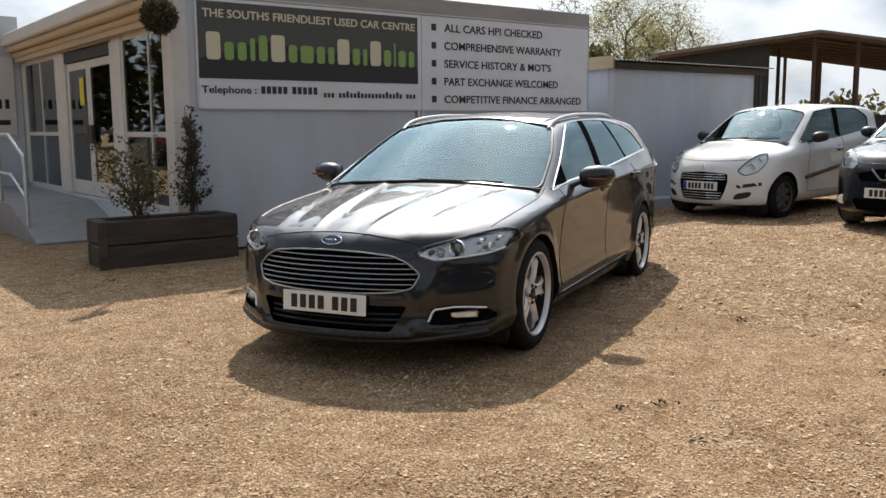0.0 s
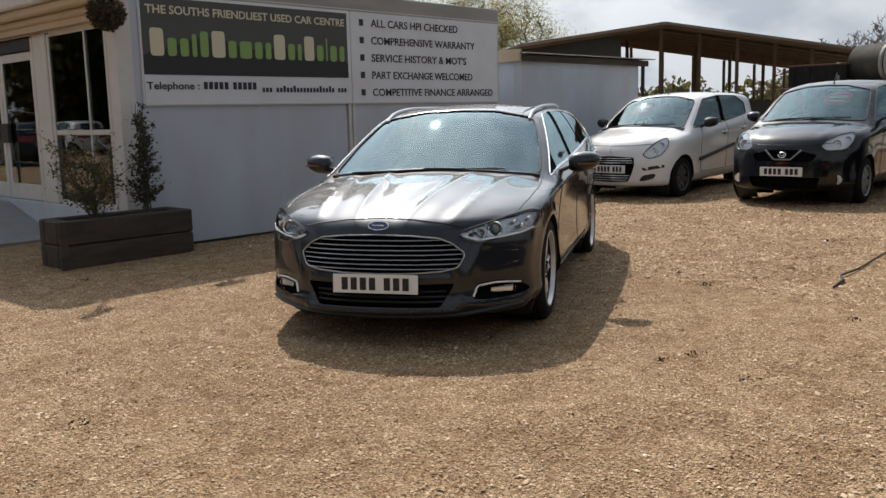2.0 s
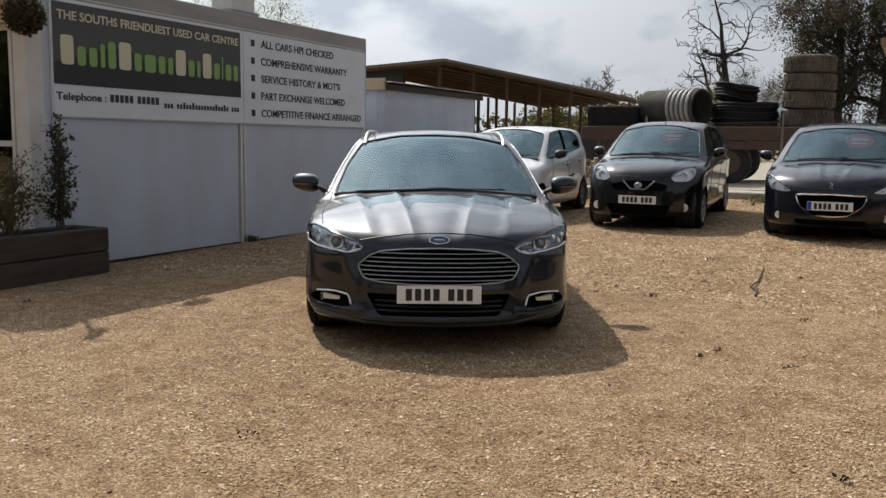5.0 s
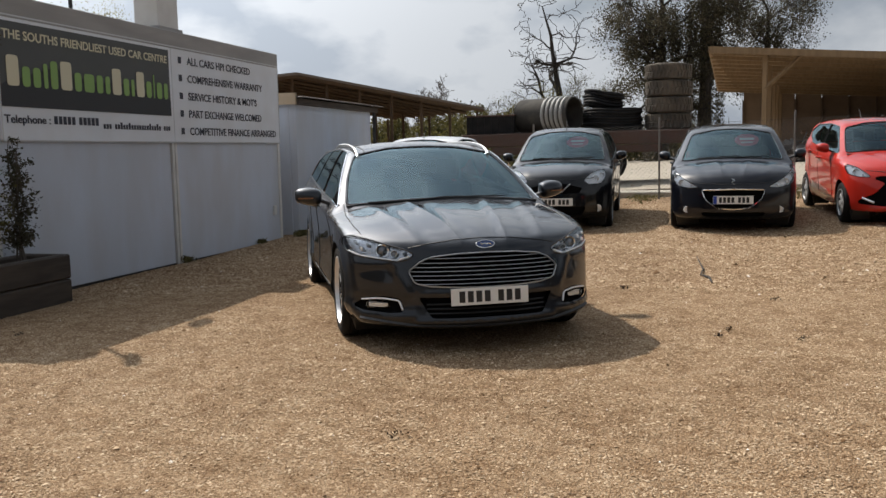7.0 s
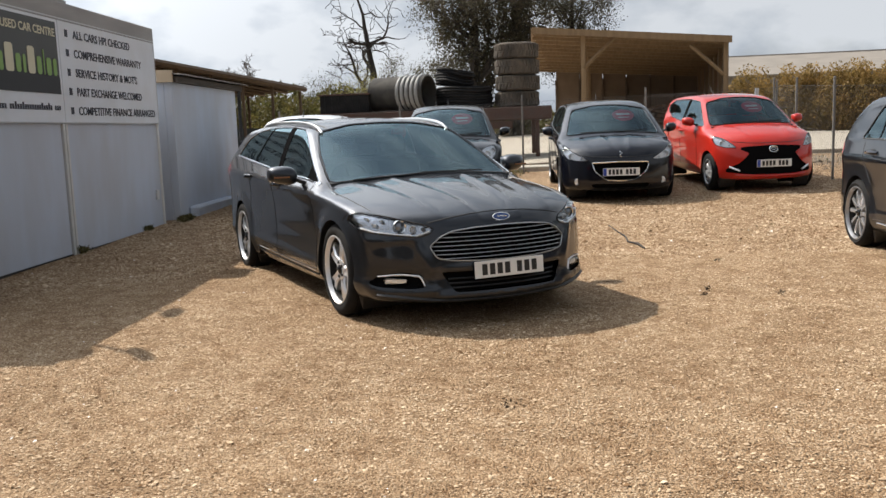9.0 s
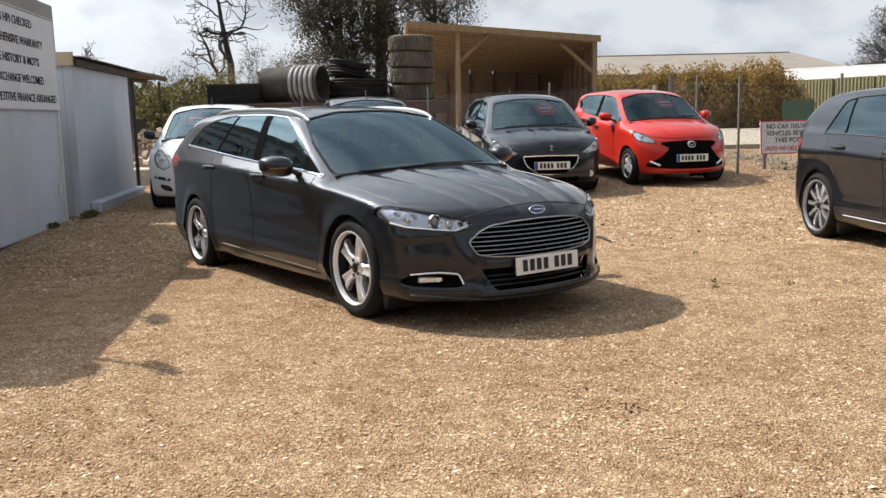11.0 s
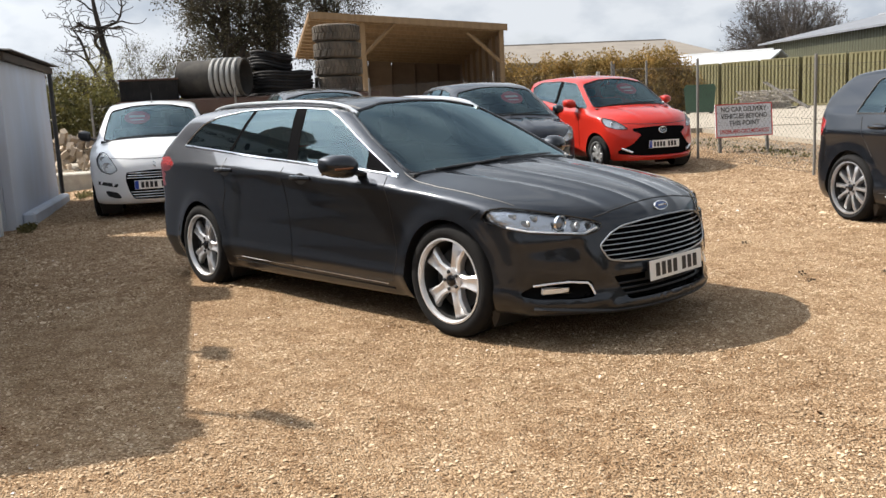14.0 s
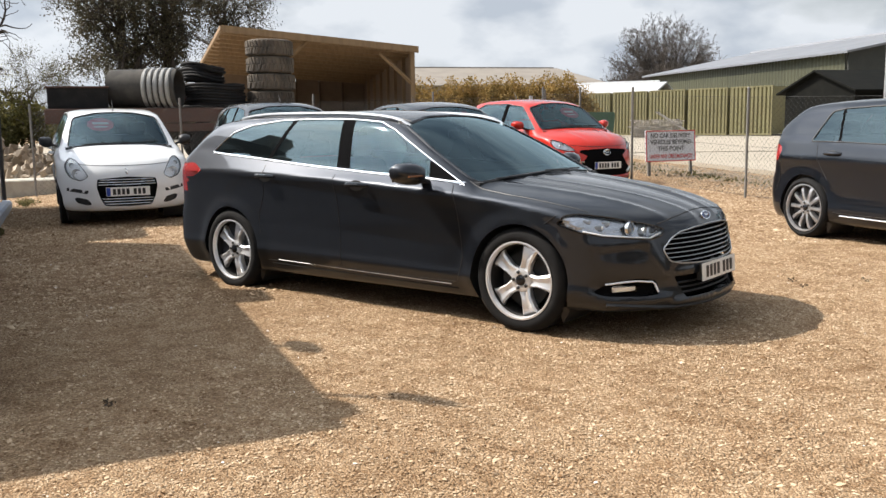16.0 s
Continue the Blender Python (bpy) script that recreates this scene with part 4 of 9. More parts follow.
        part("chrome_blade", strip_on(body, [(0.79, 0.347), (0.72, 0.358), (0.66, 0.362), (0.578, 0.352), (0.566, 0.338), (0.552, 0.290)], "front", s, 0.0075, 0.0, flat=0.8), M_LAMPWHITE, car, "bright silver blade round the fog lamp", smooth=True)
        c = body.front([0.695 * s], [0.312], 1, -0.018)[0]
        fog = part("fog_lamp", Geo().box((-0.03, -0.085, -0.026), (0.012, 0.085, 0.026), pose(*c, 0, 0, 36 * s), 0.012), M_LENS, car, smooth=True)
        part("reflector", Geo().box((-0.028, -0.078, -0.022), (-0.006, 0.078, 0.022), pose(*c, 0, 0, 36 * s), 0.01), M_LAMPBOWL, fog)
        tail = rounded([(-2.5, 1.03), (-1.90, 1.045), (-1.76, 0.985), (-1.90, 0.93), (-2.5, 0.90)], 0.02)
        t = body.cut(tail, "side", s)
        if t:
            part("tail_light", t, M_TAIL, car, "red tail light", smooth=True)
        t2 = body.cut([(s * 0.25, 0.95), (s * 0.86, 0.99), (s * 0.88, 0.80), (s * 0.3, 0.84)], "front", -1)
        if t2:
            part("tail_light", t2, M_TAIL, car, "red tail light", smooth=True)
    # grille
    gp = rounded([(-0.510, 0.542), (-0.435, 0.606), (-0.36, 0.636), (-0.20, 0.652), (0, 0.657), (0.20, 0.652), (0.36, 0.636), (0.435, 0.606), (0.510, 0.542), (0.472, 0.466), (0.38, 0.447), (0.20, 0.437), (0, 0.434), (-0.20, 0.437), (-0.38, 0.447), (-0.472, 0.466)], 0.022)
    g = body.cut(gp, "front", 1, 0.05)
    grille = part("grille", g, M_PILLAR, car, "dark grille with thin chrome bars", smooth=True)
    q = dense(gp, 0.025)
    part("surround", Geo().tube(body.front([a for a, _ in q], [b for _, b in q], 1, 0.001), 0.0048, 6, True), M_RAILSILVER, grille, smooth=True)
    for z in (0.460, 0.487, 0.514, 0.541, 0.568, 0.595, 0.624):
        hw = float(np.interp(z, [0.45, 0.48, 0.542, 0.60, 0.63], [0.445, 0.468, 0.495, 0.43, 0.355]))
        u = np.linspace(-hw, hw, 25)
        part("bar", Geo().tube(body.front(u, np.full(25, z), 1, -0.007), 0.0036, 6, flat=0.8), M_RAILSILVER, grille, smooth=True)
        part("slat", Geo().tube(body.front(u, np.full(25, z - 0.004), 1, -0.026), 0.009, 6, flat=0.6), M_GLOSSBLACK, grille, smooth=True)
    lo = rounded([(-0.455, 0.375), (0.455, 0.375), (0.375, 0.240), (-0.375, 0.240)], 0.02)
    g = body.cut(lo, "front", 1, 0.06)
    li = part("lower_intake", g, M_PILLAR, car, smooth=True)
    for z in (0.265, 0.295, 0.325):
        u = np.linspace(-0.40, 0.40, 15)
        part("slat", Geo().tube(body.front(u, np.full(15, z), 1, -0.035), 0.007, 5), M_PLASTIC, li, smooth=True)
    part("bumper_lip", strip_on(body, [(-0.80, 0.225), (-0.5, 0.192), (0, 0.185), (0.5, 0.192), (0.80, 0.225)], "front", 1, 0.018, -0.004, flat=0.8), M_PLASTIC, car, smooth=True)
    p = body.front([0.0], [0.706], 1, 0.003)[0]
    badge = part("badge", Geo().lathe([(0.0, 0.010), (0.05, 0.008), (0.062, 0.0)], 28, pose(*p, 0, 68, 0) @ Matrix.Diagonal((0.42, 1.0, 1, 1))), M_BADGEBLUE, car, "blue oval badge with a chrome rim", smooth=True)
    part("rim", Geo().tube([pose(*p, 0, 68, 0) @ Vector((0.42 * 0.062 * math.cos(t), 0.062 * math.sin(t), 0.004)) for t in np.linspace(0, 6.283, 28, False)], 0.004, 5, True), M_CHROME, badge, smooth=True)
    part("script_bar", Geo().tube([pose(*p, 0, 68, 0) @ Vector((0.003 * math.sin(9 * u), 0.036 * u, 0.011)) for u in np.linspace(-1, 1, 17)], 0.004, 5), M_CHROME, badge, smooth=True)
    add_plate(car, body, 0.378, 3, False, 1, 0.016, -3)
    # panel gaps, trim and rails
    seam(body, car, [[(0.90, 0.92), (0.945, 0.84), (0.96, 0.72), (0.99, 0.45), (0.95, 0.30)], [(-0.18, 0.97), (-0.15, 0.75), (-0.14, 0.30)], [(-0.96, 1.03), (-0.98, 0.80), (-1.06, 0.64), (-1.04, 0.5)], [(0.93, 0.285), (-0.98, 0.285)], [(1.70, 0.755), (1.62, 0.70)]], r=0.003)
    seam(body, car, [[(0.0, 0.744), (0.2, 0.738), (0.40, 0.713), (0.50, 0.692)]], "front", 0.004)
    seam(body, car, [[(0.98, 0.78), (1.3, 0.80), (1.65, 0.79), (1.85, 0.765)]], "top", 0.0035)
    for s in (1, -1):
        part("sill_trim", strip_on(body, [(0.93, 0.235), (0, 0.245), (-0.93, 0.26)], "side", s, 0.010, -0.002, flat=0.5), M_TYRE, car, smooth=True)
        part("sill_line", strip_on(body, [(0.88, 0.262), (0, 0.276), (-0.85, 0.292)], "side", s, 0.0028, 0.0), M_ALLOY, car, smooth=True)
        xs = np.linspace(0.30, -1.62, 22)
        top = body.top(xs, np.interp(xs, [-1.62, -0.6, 0.30], [0.545, 0.585, 0.575]) * s)
        lift = np.interp(xs, [-1.62, -1.5, -1.2, 0.0, 0.22, 0.30], [0.0, 0.013, 0.020, 0.020, 0.013, 0.0])
        rail = [(a[0], a[1], a[2] + h) for a, h in zip(top, lift)]
        rr = part("roof_rail", Geo().tube(rail, 0.0135, 8, flat=1.15), M_RAILSILVER, car, "satin silver roof rail", smooth=True)
        for k in (1, 20):
            part("foot", Geo().tube([rail[k], (rail[k][0], rail[k][1], top[k][2] - 0.01)], 0.02, 8), M_RAILSILVER, rr, smooth=True)
        part("roof_gutter", strip_on(body, [(0.25, 0.50), (-0.6, 0.52), (-1.72, 0.49)], "top", s, 0.006, 0.0), M_PLASTIC, car, smooth=True)
    handle(car, body, 0.066, 0.902, M_GREY)
    handle(car, body, -0.933, 0.945, M_GREY)
    mirror_part(car, body, 0.66, 0.995, M_GREY, 0.215, 0.145, base_z=0.93)
    wipers(body, car, [(-0.60, 0.945, 0.06, 0.975), (-0.05, 0.975, 0.52, 0.968)], -0.6)
    add_cabin(car, P)
    part("engine_bay_floor", Geo().box((-2.2, -0.6, 0.19), (2.05, 0.6, 0.22)), M_PLASTIC, car)
    add_wheels(car, P, "five", M_ALLOY)
    body.finish(car, M_GREY)
    return car


def city_car(name, m, label, P, paint_mat, spec):
    """A small hatchback from its shape and a list of its front's features."""
    car = thing(name, m, label, "car", "cars for sale")
    body = Body(P, spec.get("fine", 0.62))
    add_arches(body, car, P)
    k = spec
    windows(body, car, rounded(k["outline"], 0.04), k["panes"], k.get("trim", M_PLASTIC), 0.007, privacy=(1, 2))
    screen(body, car, k["screen"], -0.6)
    screen(body, car, k["rear_screen"], 0.6, rear=True, sgn=-1)
    lamp_pair(body, car, rounded(k["lamp"], 0.03), "front", k["bowls"], 0.028, inner=M_LAMPWHITE, label=k.get("lamp_label", "clear headlight with chrome reflectors"))
    for nm, poly, sink, mat, lab in k.get("cuts", ()):
        for s in ((1, -1) if min(p[0] for p in poly) > 0.01 else (1,)):
            g = body.cut(rounded(poly if s > 0 else mirrored(poly), 0.025), "front", 1, sink)
            if g:
                part(nm, g, mat, car, lab, smooth=True)
    for nm, line, r, mat, closed in k.get("lines", ()):
        both = min(p[0] for p in line) >= 0
        for s in ((1, -1) if both else (1,)):
            part(nm, strip_on(body, line, "front", s, r, 0.003, closed=closed), mat, car, smooth=True)
    for nm, line, r, mat in k.get("side_lines", ()):
        for s in (1, -1):
            part(nm, strip_on(body, line, "side", s, r, 0.002, flat=1.0), mat, car, smooth=True)
    for nm, y, z, r in k.get("fogs", ()):
        for s in (1, -1):
            p = body.front([y * s], [z], 1, 0.0)[0]
            mm = pose(*p, 0, 90, 0) @ pose(0, 0, 0, 18 * s)
            f = part(nm, Geo().lathe([(r, 0.004), (r * 0.9, 0.012), (0, 0.014)], 20, mm), M_LENS, car, smooth=True)
            part("reflector", Geo().lathe([(r * 1.1, 0.003), (r, 0.008), (r * 0.6, 0.002), (0, 0.002)], 20, mm), M_LAMPBOWL, f, smooth=True)
    b = k["badge"]
    p = body.front([0.0], [b[0]], 1, 0.004)[0]
    bm_ = pose(*p, 0, 78, 0)
    if b[1] == "ring":
        g = Geo().tube([bm_ @ Vector((0.7 * b[2] * math.cos(t), b[2] * math.sin(t), 0.004)) for t in np.linspace(0, 6.283, 24, False)], 0.007, 6, True)
        g.tube([bm_ @ Vector((0.35 * b[2] * math.cos(t) - 0.01, b[2] * 0.5 * math.sin(t), 0.004)) for t in np.linspace(0, 6.283, 18, False)], 0.005, 6, True)
    elif b[1] == "disc":
        g = Geo().lathe([(0, 0.012), (b[2] * 0.8, 0.011), (b[2], 0.004), (b[2], 0.0)], 24, bm_)
    else:
        g = Geo().tube([bm_ @ Vector(q) for q in ((-b[2], -b[2] * 0.5, 0.005), (-b[2] * 0.3, b[2] * 0.5, 0.008), (b[2] * 0.2, -b[2] * 0.5, 0.008), (b[2], b[2] * 0.4, 0.005))], 0.009, 6)
    part("badge", g, M_CHROME, car, smooth=True)
    add_plate(car, body, k["plate"], k["seed"], k.get("blue", False), 1, 0.016, -3)
    if k.get("rear_plate"):
        add_plate(car, body, k["rear_plate"], k["seed"], k.get("blue", False), -1, 0.016, 0)
    ax, r = P["axle"], P["arch"]
    seam(body, car, k["seams"], r=0.0035)
    seam(body, car, [[(0.0, k["hood_z"]), (0.3, k["hood_z"] + 0.004), (0.55, k["hood_z"] + 0.02)]], "front", 0.004)
    for x, z in k["handles"]:
        handle(car, body, x, z, paint_mat)
    mirror_part(car, body, k["mirror"][0], k["mirror"][1], k.get("mirror_mat", paint_mat), 0.17, 0.14, 0, base_z=k["mirror"][1] - 0.06)
    wipers(body, car, k["wipers"], -0.5)
    if k.get("sticker"):
        sticker(body, car, *k["sticker"], -0.5)
    for s in (1, -1):
        t = body.cut(rounded(k["tail"], 0.02), "side", s)
        if t:
            part("tail_light", t, M_TAIL, car, "red tail light", smooth=True)
    if k.get("aerial"):
        a = body.top([k["aerial"]], [0.0])[0]
        part("aerial", Geo().tube([a, (a[0] - 0.02, 0, a[2] + 0.03), (a[0] - 0.12, 0, a[2] + 0.14)], [0.014, 0.006, 0.004], 6), M_PLASTIC, car, smooth=True)
    add_cabin(car, P)
    part("underbody", Geo().box((P["xr"] + 0.3, -0.55, 0.19), (P["xf"] - 0.35, 0.55, 0.22)), M_PLASTIC, car)
    add_wheels(car, P, k["wheel"], k["wheel_mat"])
    body.finish(car, paint_mat)
    return car


hero_car(pose(4.744, 4.66, -0.022, 0, -0.45, 180 + 28.3) @ pose(0, 0, 0))

SMALL = dict(wr=0.285, ww=0.165, rim=0.185, arch=0.325, taper_f=0.05, taper_r=0.05)


def parked(x, y, yaw, P, lift=0.0):
    """A pose for a car whose number plate stands at (x, y), level with the rising ground under it."""
    a = radians(yaw)
    back = P["xf"] - 0.02
    cx, cy = x - math.cos(a) * back, y - math.sin(a) * back
    zf, zr = (float(ground_z(cx + math.cos(a) * s, cy + math.sin(a) * s)) for s in (P["axle"], -P["axle"]))
    return pose(cx, cy, (zf + zr) / 2 - 0.01 + lift, 0, math.degrees(math.atan2(zr - zf, 2 * P["axle"])), yaw)


# white hatchback
PW = base_shape(W=0.83, axle=1.18, xf=1.86, xr=-1.66, zbot=0.19, spine_z=0.66, cast_f=0.8, cast_r=0.4,
                belt=([1.9, 1.2, 0.7, 0.0, -0.7, -1.7], [0.86, 0.92, 0.95, 0.99, 1.05, 1.10]), belt_mid=0.99,
                hood=([1.9, 1.82, 1.70, 1.5, 1.2, 0.85, 0.0, -1.9], [0.66, 0.76, 0.83, 0.885, 0.94, 0.99, 1.0, 1.0]),
                roof=([0.5, 0.1, -0.4, -1.0, -1.6], [1.40, 1.445, 1.47, 1.455, 1.40]),
                front=([0.10, 0.2, 0.32, 0.50, 0.65, 0.78, 0.88, 1.0], [0.09, 0.02, 0.0, 0.01, 0.05, 0.14, 0.27, 0.5]),
                rear=([0.2, 0.4, 0.55, 0.7, 1.0], [0.06, 0.0, 0.0, 0.03, 0.05]), cowl=1.00, cowl_z=0.982, ws_bow=0.20, ws_slope=0.62,
                rs_x=-1.64, rs_z=1.0, rs_bow=0.12, rs_slope=2.0, fb=0.42, ridges=((0.5, 0.35, 0.008),), roof_crown=0.034, tumble=0.30,
                cab_f=0.75, cab_r=-1.4, seat1=-0.2, seat2=-0.95, mirror_in=(0.3, 1.33), **SMALL)
city_car("hatchback_car", parked(10.03, 6.66, 181.5, PW), "white five-door hatchback with round headlights and a dark side stripe", PW, M_WHITE, dict(
    outline=[(0.80, 0.955), (0.40, 1.24), (0.20, 1.355), (-0.30, 1.40), (-0.88, 1.385), (-1.10, 1.27), (-1.04, 1.10), (-0.75, 1.07), (-0.1, 1.005)],
    panes=[[(0.66, 0.98), (0.34, 1.20), (0.10, 1.315), (-0.24, 1.36), (-0.12, 1.01)], [(-0.24, 1.02), (-0.36, 1.375), (-0.96, 1.35), (-1.0, 1.19), (-0.78, 1.085)]],
    screen=[(-0.64, 0.965), (-0.3, 0.99), (0, 0.995), (0.3, 0.99), (0.64, 0.965), (0.60, 1.15), (0.54, 1.34), (0.25, 1.40), (0, 1.41), (-0.25, 1.40), (-0.54, 1.34), (-0.60, 1.15)],
    rear_screen=[(-0.5, 1.06), (0.5, 1.06), (0.44, 1.34), (-0.44, 1.34)],
    lamp=[(0.45, 0.63), (0.51, 0.735), (0.585, 0.835), (0.655, 0.85), (0.71, 0.77), (0.70, 0.69), (0.65, 0.61), (0.54, 0.575)],
    bowls=[(0.58, 0.665, 0.060, "bowl"), (0.63, 0.765, 0.030, "bowl")],
    cuts=[("grille", [(-0.35, 0.60), (0, 0.622), (0.35, 0.60), (0.365, 0.50), (0.33, 0.36), (0.28, 0.262), (0, 0.252), (-0.28, 0.262), (-0.33, 0.36), (-0.365, 0.50)], 0.04, M_PILLAR, "black grille with pale slats"),
          ("bumper_insert", [(0.45, 0.455), (0.71, 0.495), (0.73, 0.455), (0.47, 0.412)], 0.01, M_PLASTIC, ""),
          ("bumper_vent", [(0.42, 0.275), (0.47, 0.350), (0.63, 0.380), (0.60, 0.305), (0.50, 0.275)], 0.03, M_PLASTIC, "")],
    lines=[("grille_slat", [(-w, z), (w, z)], 0.0055, M_CHROME, False) for z, w in ((0.285, 0.27), (0.318, 0.29), (0.352, 0.30), (0.527, 0.34), (0.557, 0.335), (0.588, 0.32))],
    side_lines=[("side_stripe", [(0.70, 0.51), (0.1, 0.585), (-0.49, 0.66)], 0.026, M_PLASTIC)],
    badge=(0.685, "zig", 0.035), plate=0.44, seed=5, blue=True, hood_z=0.755,
    seams=[[(0.62, 0.96), (0.66, 0.7), (0.62, 0.33)], [(-0.22, 1.02), (-0.22, 0.33)], [(-0.85, 1.07), (-0.85, 0.75), (-0.95, 0.6)], [(0.62, 0.32), (-0.82, 0.32)]],
    handles=[(-0.1, 0.86), (-0.76, 0.90)], mirror=(0.55, 1.03), mirror_mat=M_PLASTIC, wipers=[(-0.45, 1.0, 0.1, 1.03), (0.02, 1.01, 0.5, 1.03)],
    sticker=(-0.20, 1.25, 0.34, 0.17), tail=[(-1.7, 1.0), (-1.45, 0.98), (-1.42, 0.75), (-1.7, 0.7)], aerial=0.1, wheel="cover", wheel_mat=M_COVERDARK))

# black hatchback
PB = base_shape(W=0.83, axle=1.225, xf=1.92, xr=-1.86, zbot=0.19, spine_z=0.66, cast_f=0.8, cast_r=0.4,
                belt=([1.95, 1.2, 0.7, 0.0, -0.7, -1.9], [0.88, 0.95, 0.98, 1.01, 1.05, 1.12]), belt_mid=1.0,
                hood=([1.95, 1.88, 1.76, 1.5, 1.2, 0.85, 0.0, -1.9], [0.68, 0.80, 0.87, 0.935, 0.985, 1.02, 1.03, 1.03]),
                roof=([0.5, 0.1, -0.4, -1.0, -1.8], [1.42, 1.475, 1.51, 1.495, 1.40]),
                front=([0.10, 0.2, 0.32, 0.50, 0.65, 0.80, 0.90, 1.0], [0.09, 0.02, 0.0, 0.01, 0.03, 0.11, 0.24, 0.5]),
                rear=([0.2, 0.4, 0.55, 0.7, 1.0], [0.06, 0.0, 0.0, 0.03, 0.05]), cowl=1.04, cowl_z=1.012, ws_bow=0.20, ws_slope=0.60,
                rs_x=-1.84, rs_z=1.0, rs_bow=0.12, rs_slope=1.6, fb=0.42, ridges=((0.5, 0.35, 0.008),), roof_crown=0.034, tumble=0.30,
                cab_f=0.78, cab_r=-1.5, seat1=-0.2, seat2=-0.95, mirror_in=(0.3, 1.36), **SMALL)
city_car("hatchback_car", parked(10.05, 4.21, 182, PB), "glossy black five-door hatchback with large swept headlights", PB, M_BLACK, dict(
    outline=[(0.84, 0.985), (0.42, 1.27), (0.20, 1.39), (-0.30, 1.435), (-0.95, 1.40), (-1.36, 1.24), (-1.25, 1.12), (-0.75, 1.08), (-0.1, 1.03)],
    panes=[[(0.64, 1.02), (0.36, 1.265), (0.16, 1.365), (-0.20, 1.41), (-0.17, 1.05)], [(-0.27, 1.06), (-0.30, 1.41), (-0.76, 1.40), (-0.86, 1.11)], [(-0.93, 1.13), (-0.86, 1.38), (-1.0, 1.36), (-1.28, 1.22)]],
    screen=[(-0.67, 1.0), (-0.3, 1.025), (0, 1.03), (0.3, 1.025), (0.67, 1.0), (0.62, 1.18), (0.56, 1.37), (0.25, 1.435), (0, 1.445), (-0.25, 1.435), (-0.56, 1.37), (-0.62, 1.18)],
    rear_screen=[(-0.5, 1.06), (0.5, 1.06), (0.44, 1.34), (-0.44, 1.34)],
    lamp=[(0.41, 0.745), (0.48, 0.82), (0.56, 0.87), (0.68, 0.89), (0.725, 0.84), (0.715, 0.76), (0.66, 0.69), (0.48, 0.685)],
    bowls=[(0.57, 0.76, 0.052, "bowl"), (0.66, 0.81, 0.035, "bowl")],
    cuts=[("grille", [(-0.40, 0.64), (-0.16, 0.70), (0.16, 0.70), (0.40, 0.64), (0.34, 0.56), (-0.34, 0.56)], 0.03, M_PILLAR, ""),
          ("lower_intake", [(-0.45, 0.37), (0.45, 0.37), (0.38, 0.24), (-0.38, 0.24)], 0.05, M_PILLAR, "")],
    lines=[("chrome_vee", [(-0.22, 0.70), (-0.10, 0.585), (0.10, 0.585), (0.22, 0.70)], 0.010, M_COVER, False)],
    badge=(0.64, "ring", 0.045), plate=0.44, seed=6, hood_z=0.755, fogs=[("fog_lamp", 0.61, 0.335, 0.05)],
    seams=[[(0.66, 0.99), (0.70, 0.7), (0.66, 0.33)], [(-0.22, 1.04), (-0.22, 0.33)], [(-0.88, 1.08), (-0.88, 0.75), (-0.98, 0.6)], [(0.66, 0.32), (-0.85, 0.32)]],
    handles=[(-0.1, 0.88), (-0.78, 0.92)], mirror=(0.58, 1.06), wipers=[(-0.45, 1.03, 0.1, 1.06), (0.02, 1.04, 0.5, 1.06)],
    sticker=(0.22, 1.28, 0.34, 0.17), tail=[(-1.9, 1.05), (-1.62, 1.02), (-1.6, 0.8), (-1.9, 0.75)], aerial=0.05, wheel="cover", wheel_mat=M_COVER))

# navy hatchback
PN = base_shape(W=0.87, axle=1.27, xf=2.06, xr=-1.90, zbot=0.18, spine_z=0.64, cast_f=0.8, cast_r=0.4, wr=0.305, ww=0.195, rim=0.20, arch=0.345, taper_f=0.05, taper_r=0.05,
                belt=([2.1, 1.3, 0.8, 0.0, -0.8, -1.9], [0.86, 0.92, 0.95, 0.98, 1.03, 1.08]), belt_mid=0.98,
                hood=([2.1, 2.02, 1.88, 1.6, 1.3, 0.95, 0.0, -1.9], [0.66, 0.76, 0.825, 0.885, 0.935, 0.975, 0.98, 0.98]),
                roof=([0.5, 0.1, -0.4, -1.0, -1.8], [1.37, 1.425, 1.455, 1.435, 1.35]),
                front=([0.10, 0.2, 0.30, 0.50, 0.65, 0.76, 0.86, 1.0], [0.09, 0.02, 0.0, 0.01, 0.03, 0.10, 0.24, 0.5]),
                rear=([0.2, 0.4, 0.55, 0.7, 1.0], [0.06, 0.0, 0.0, 0.03, 0.05]), cowl=1.15, cowl_z=0.968, ws_bow=0.20, ws_slope=0.54,
                rs_x=-1.88, rs_z=1.0, rs_bow=0.12, rs_slope=1.5, fb=0.45, ridges=((0.22, 0.12, 0.008), (0.55, 0.4, 0.008)), roof_crown=0.034, tumble=0.34,
                cab_f=0.85, cab_r=-1.5, seat1=-0.2, seat2=-0.98, mirror_in=(0.34, 1.30))
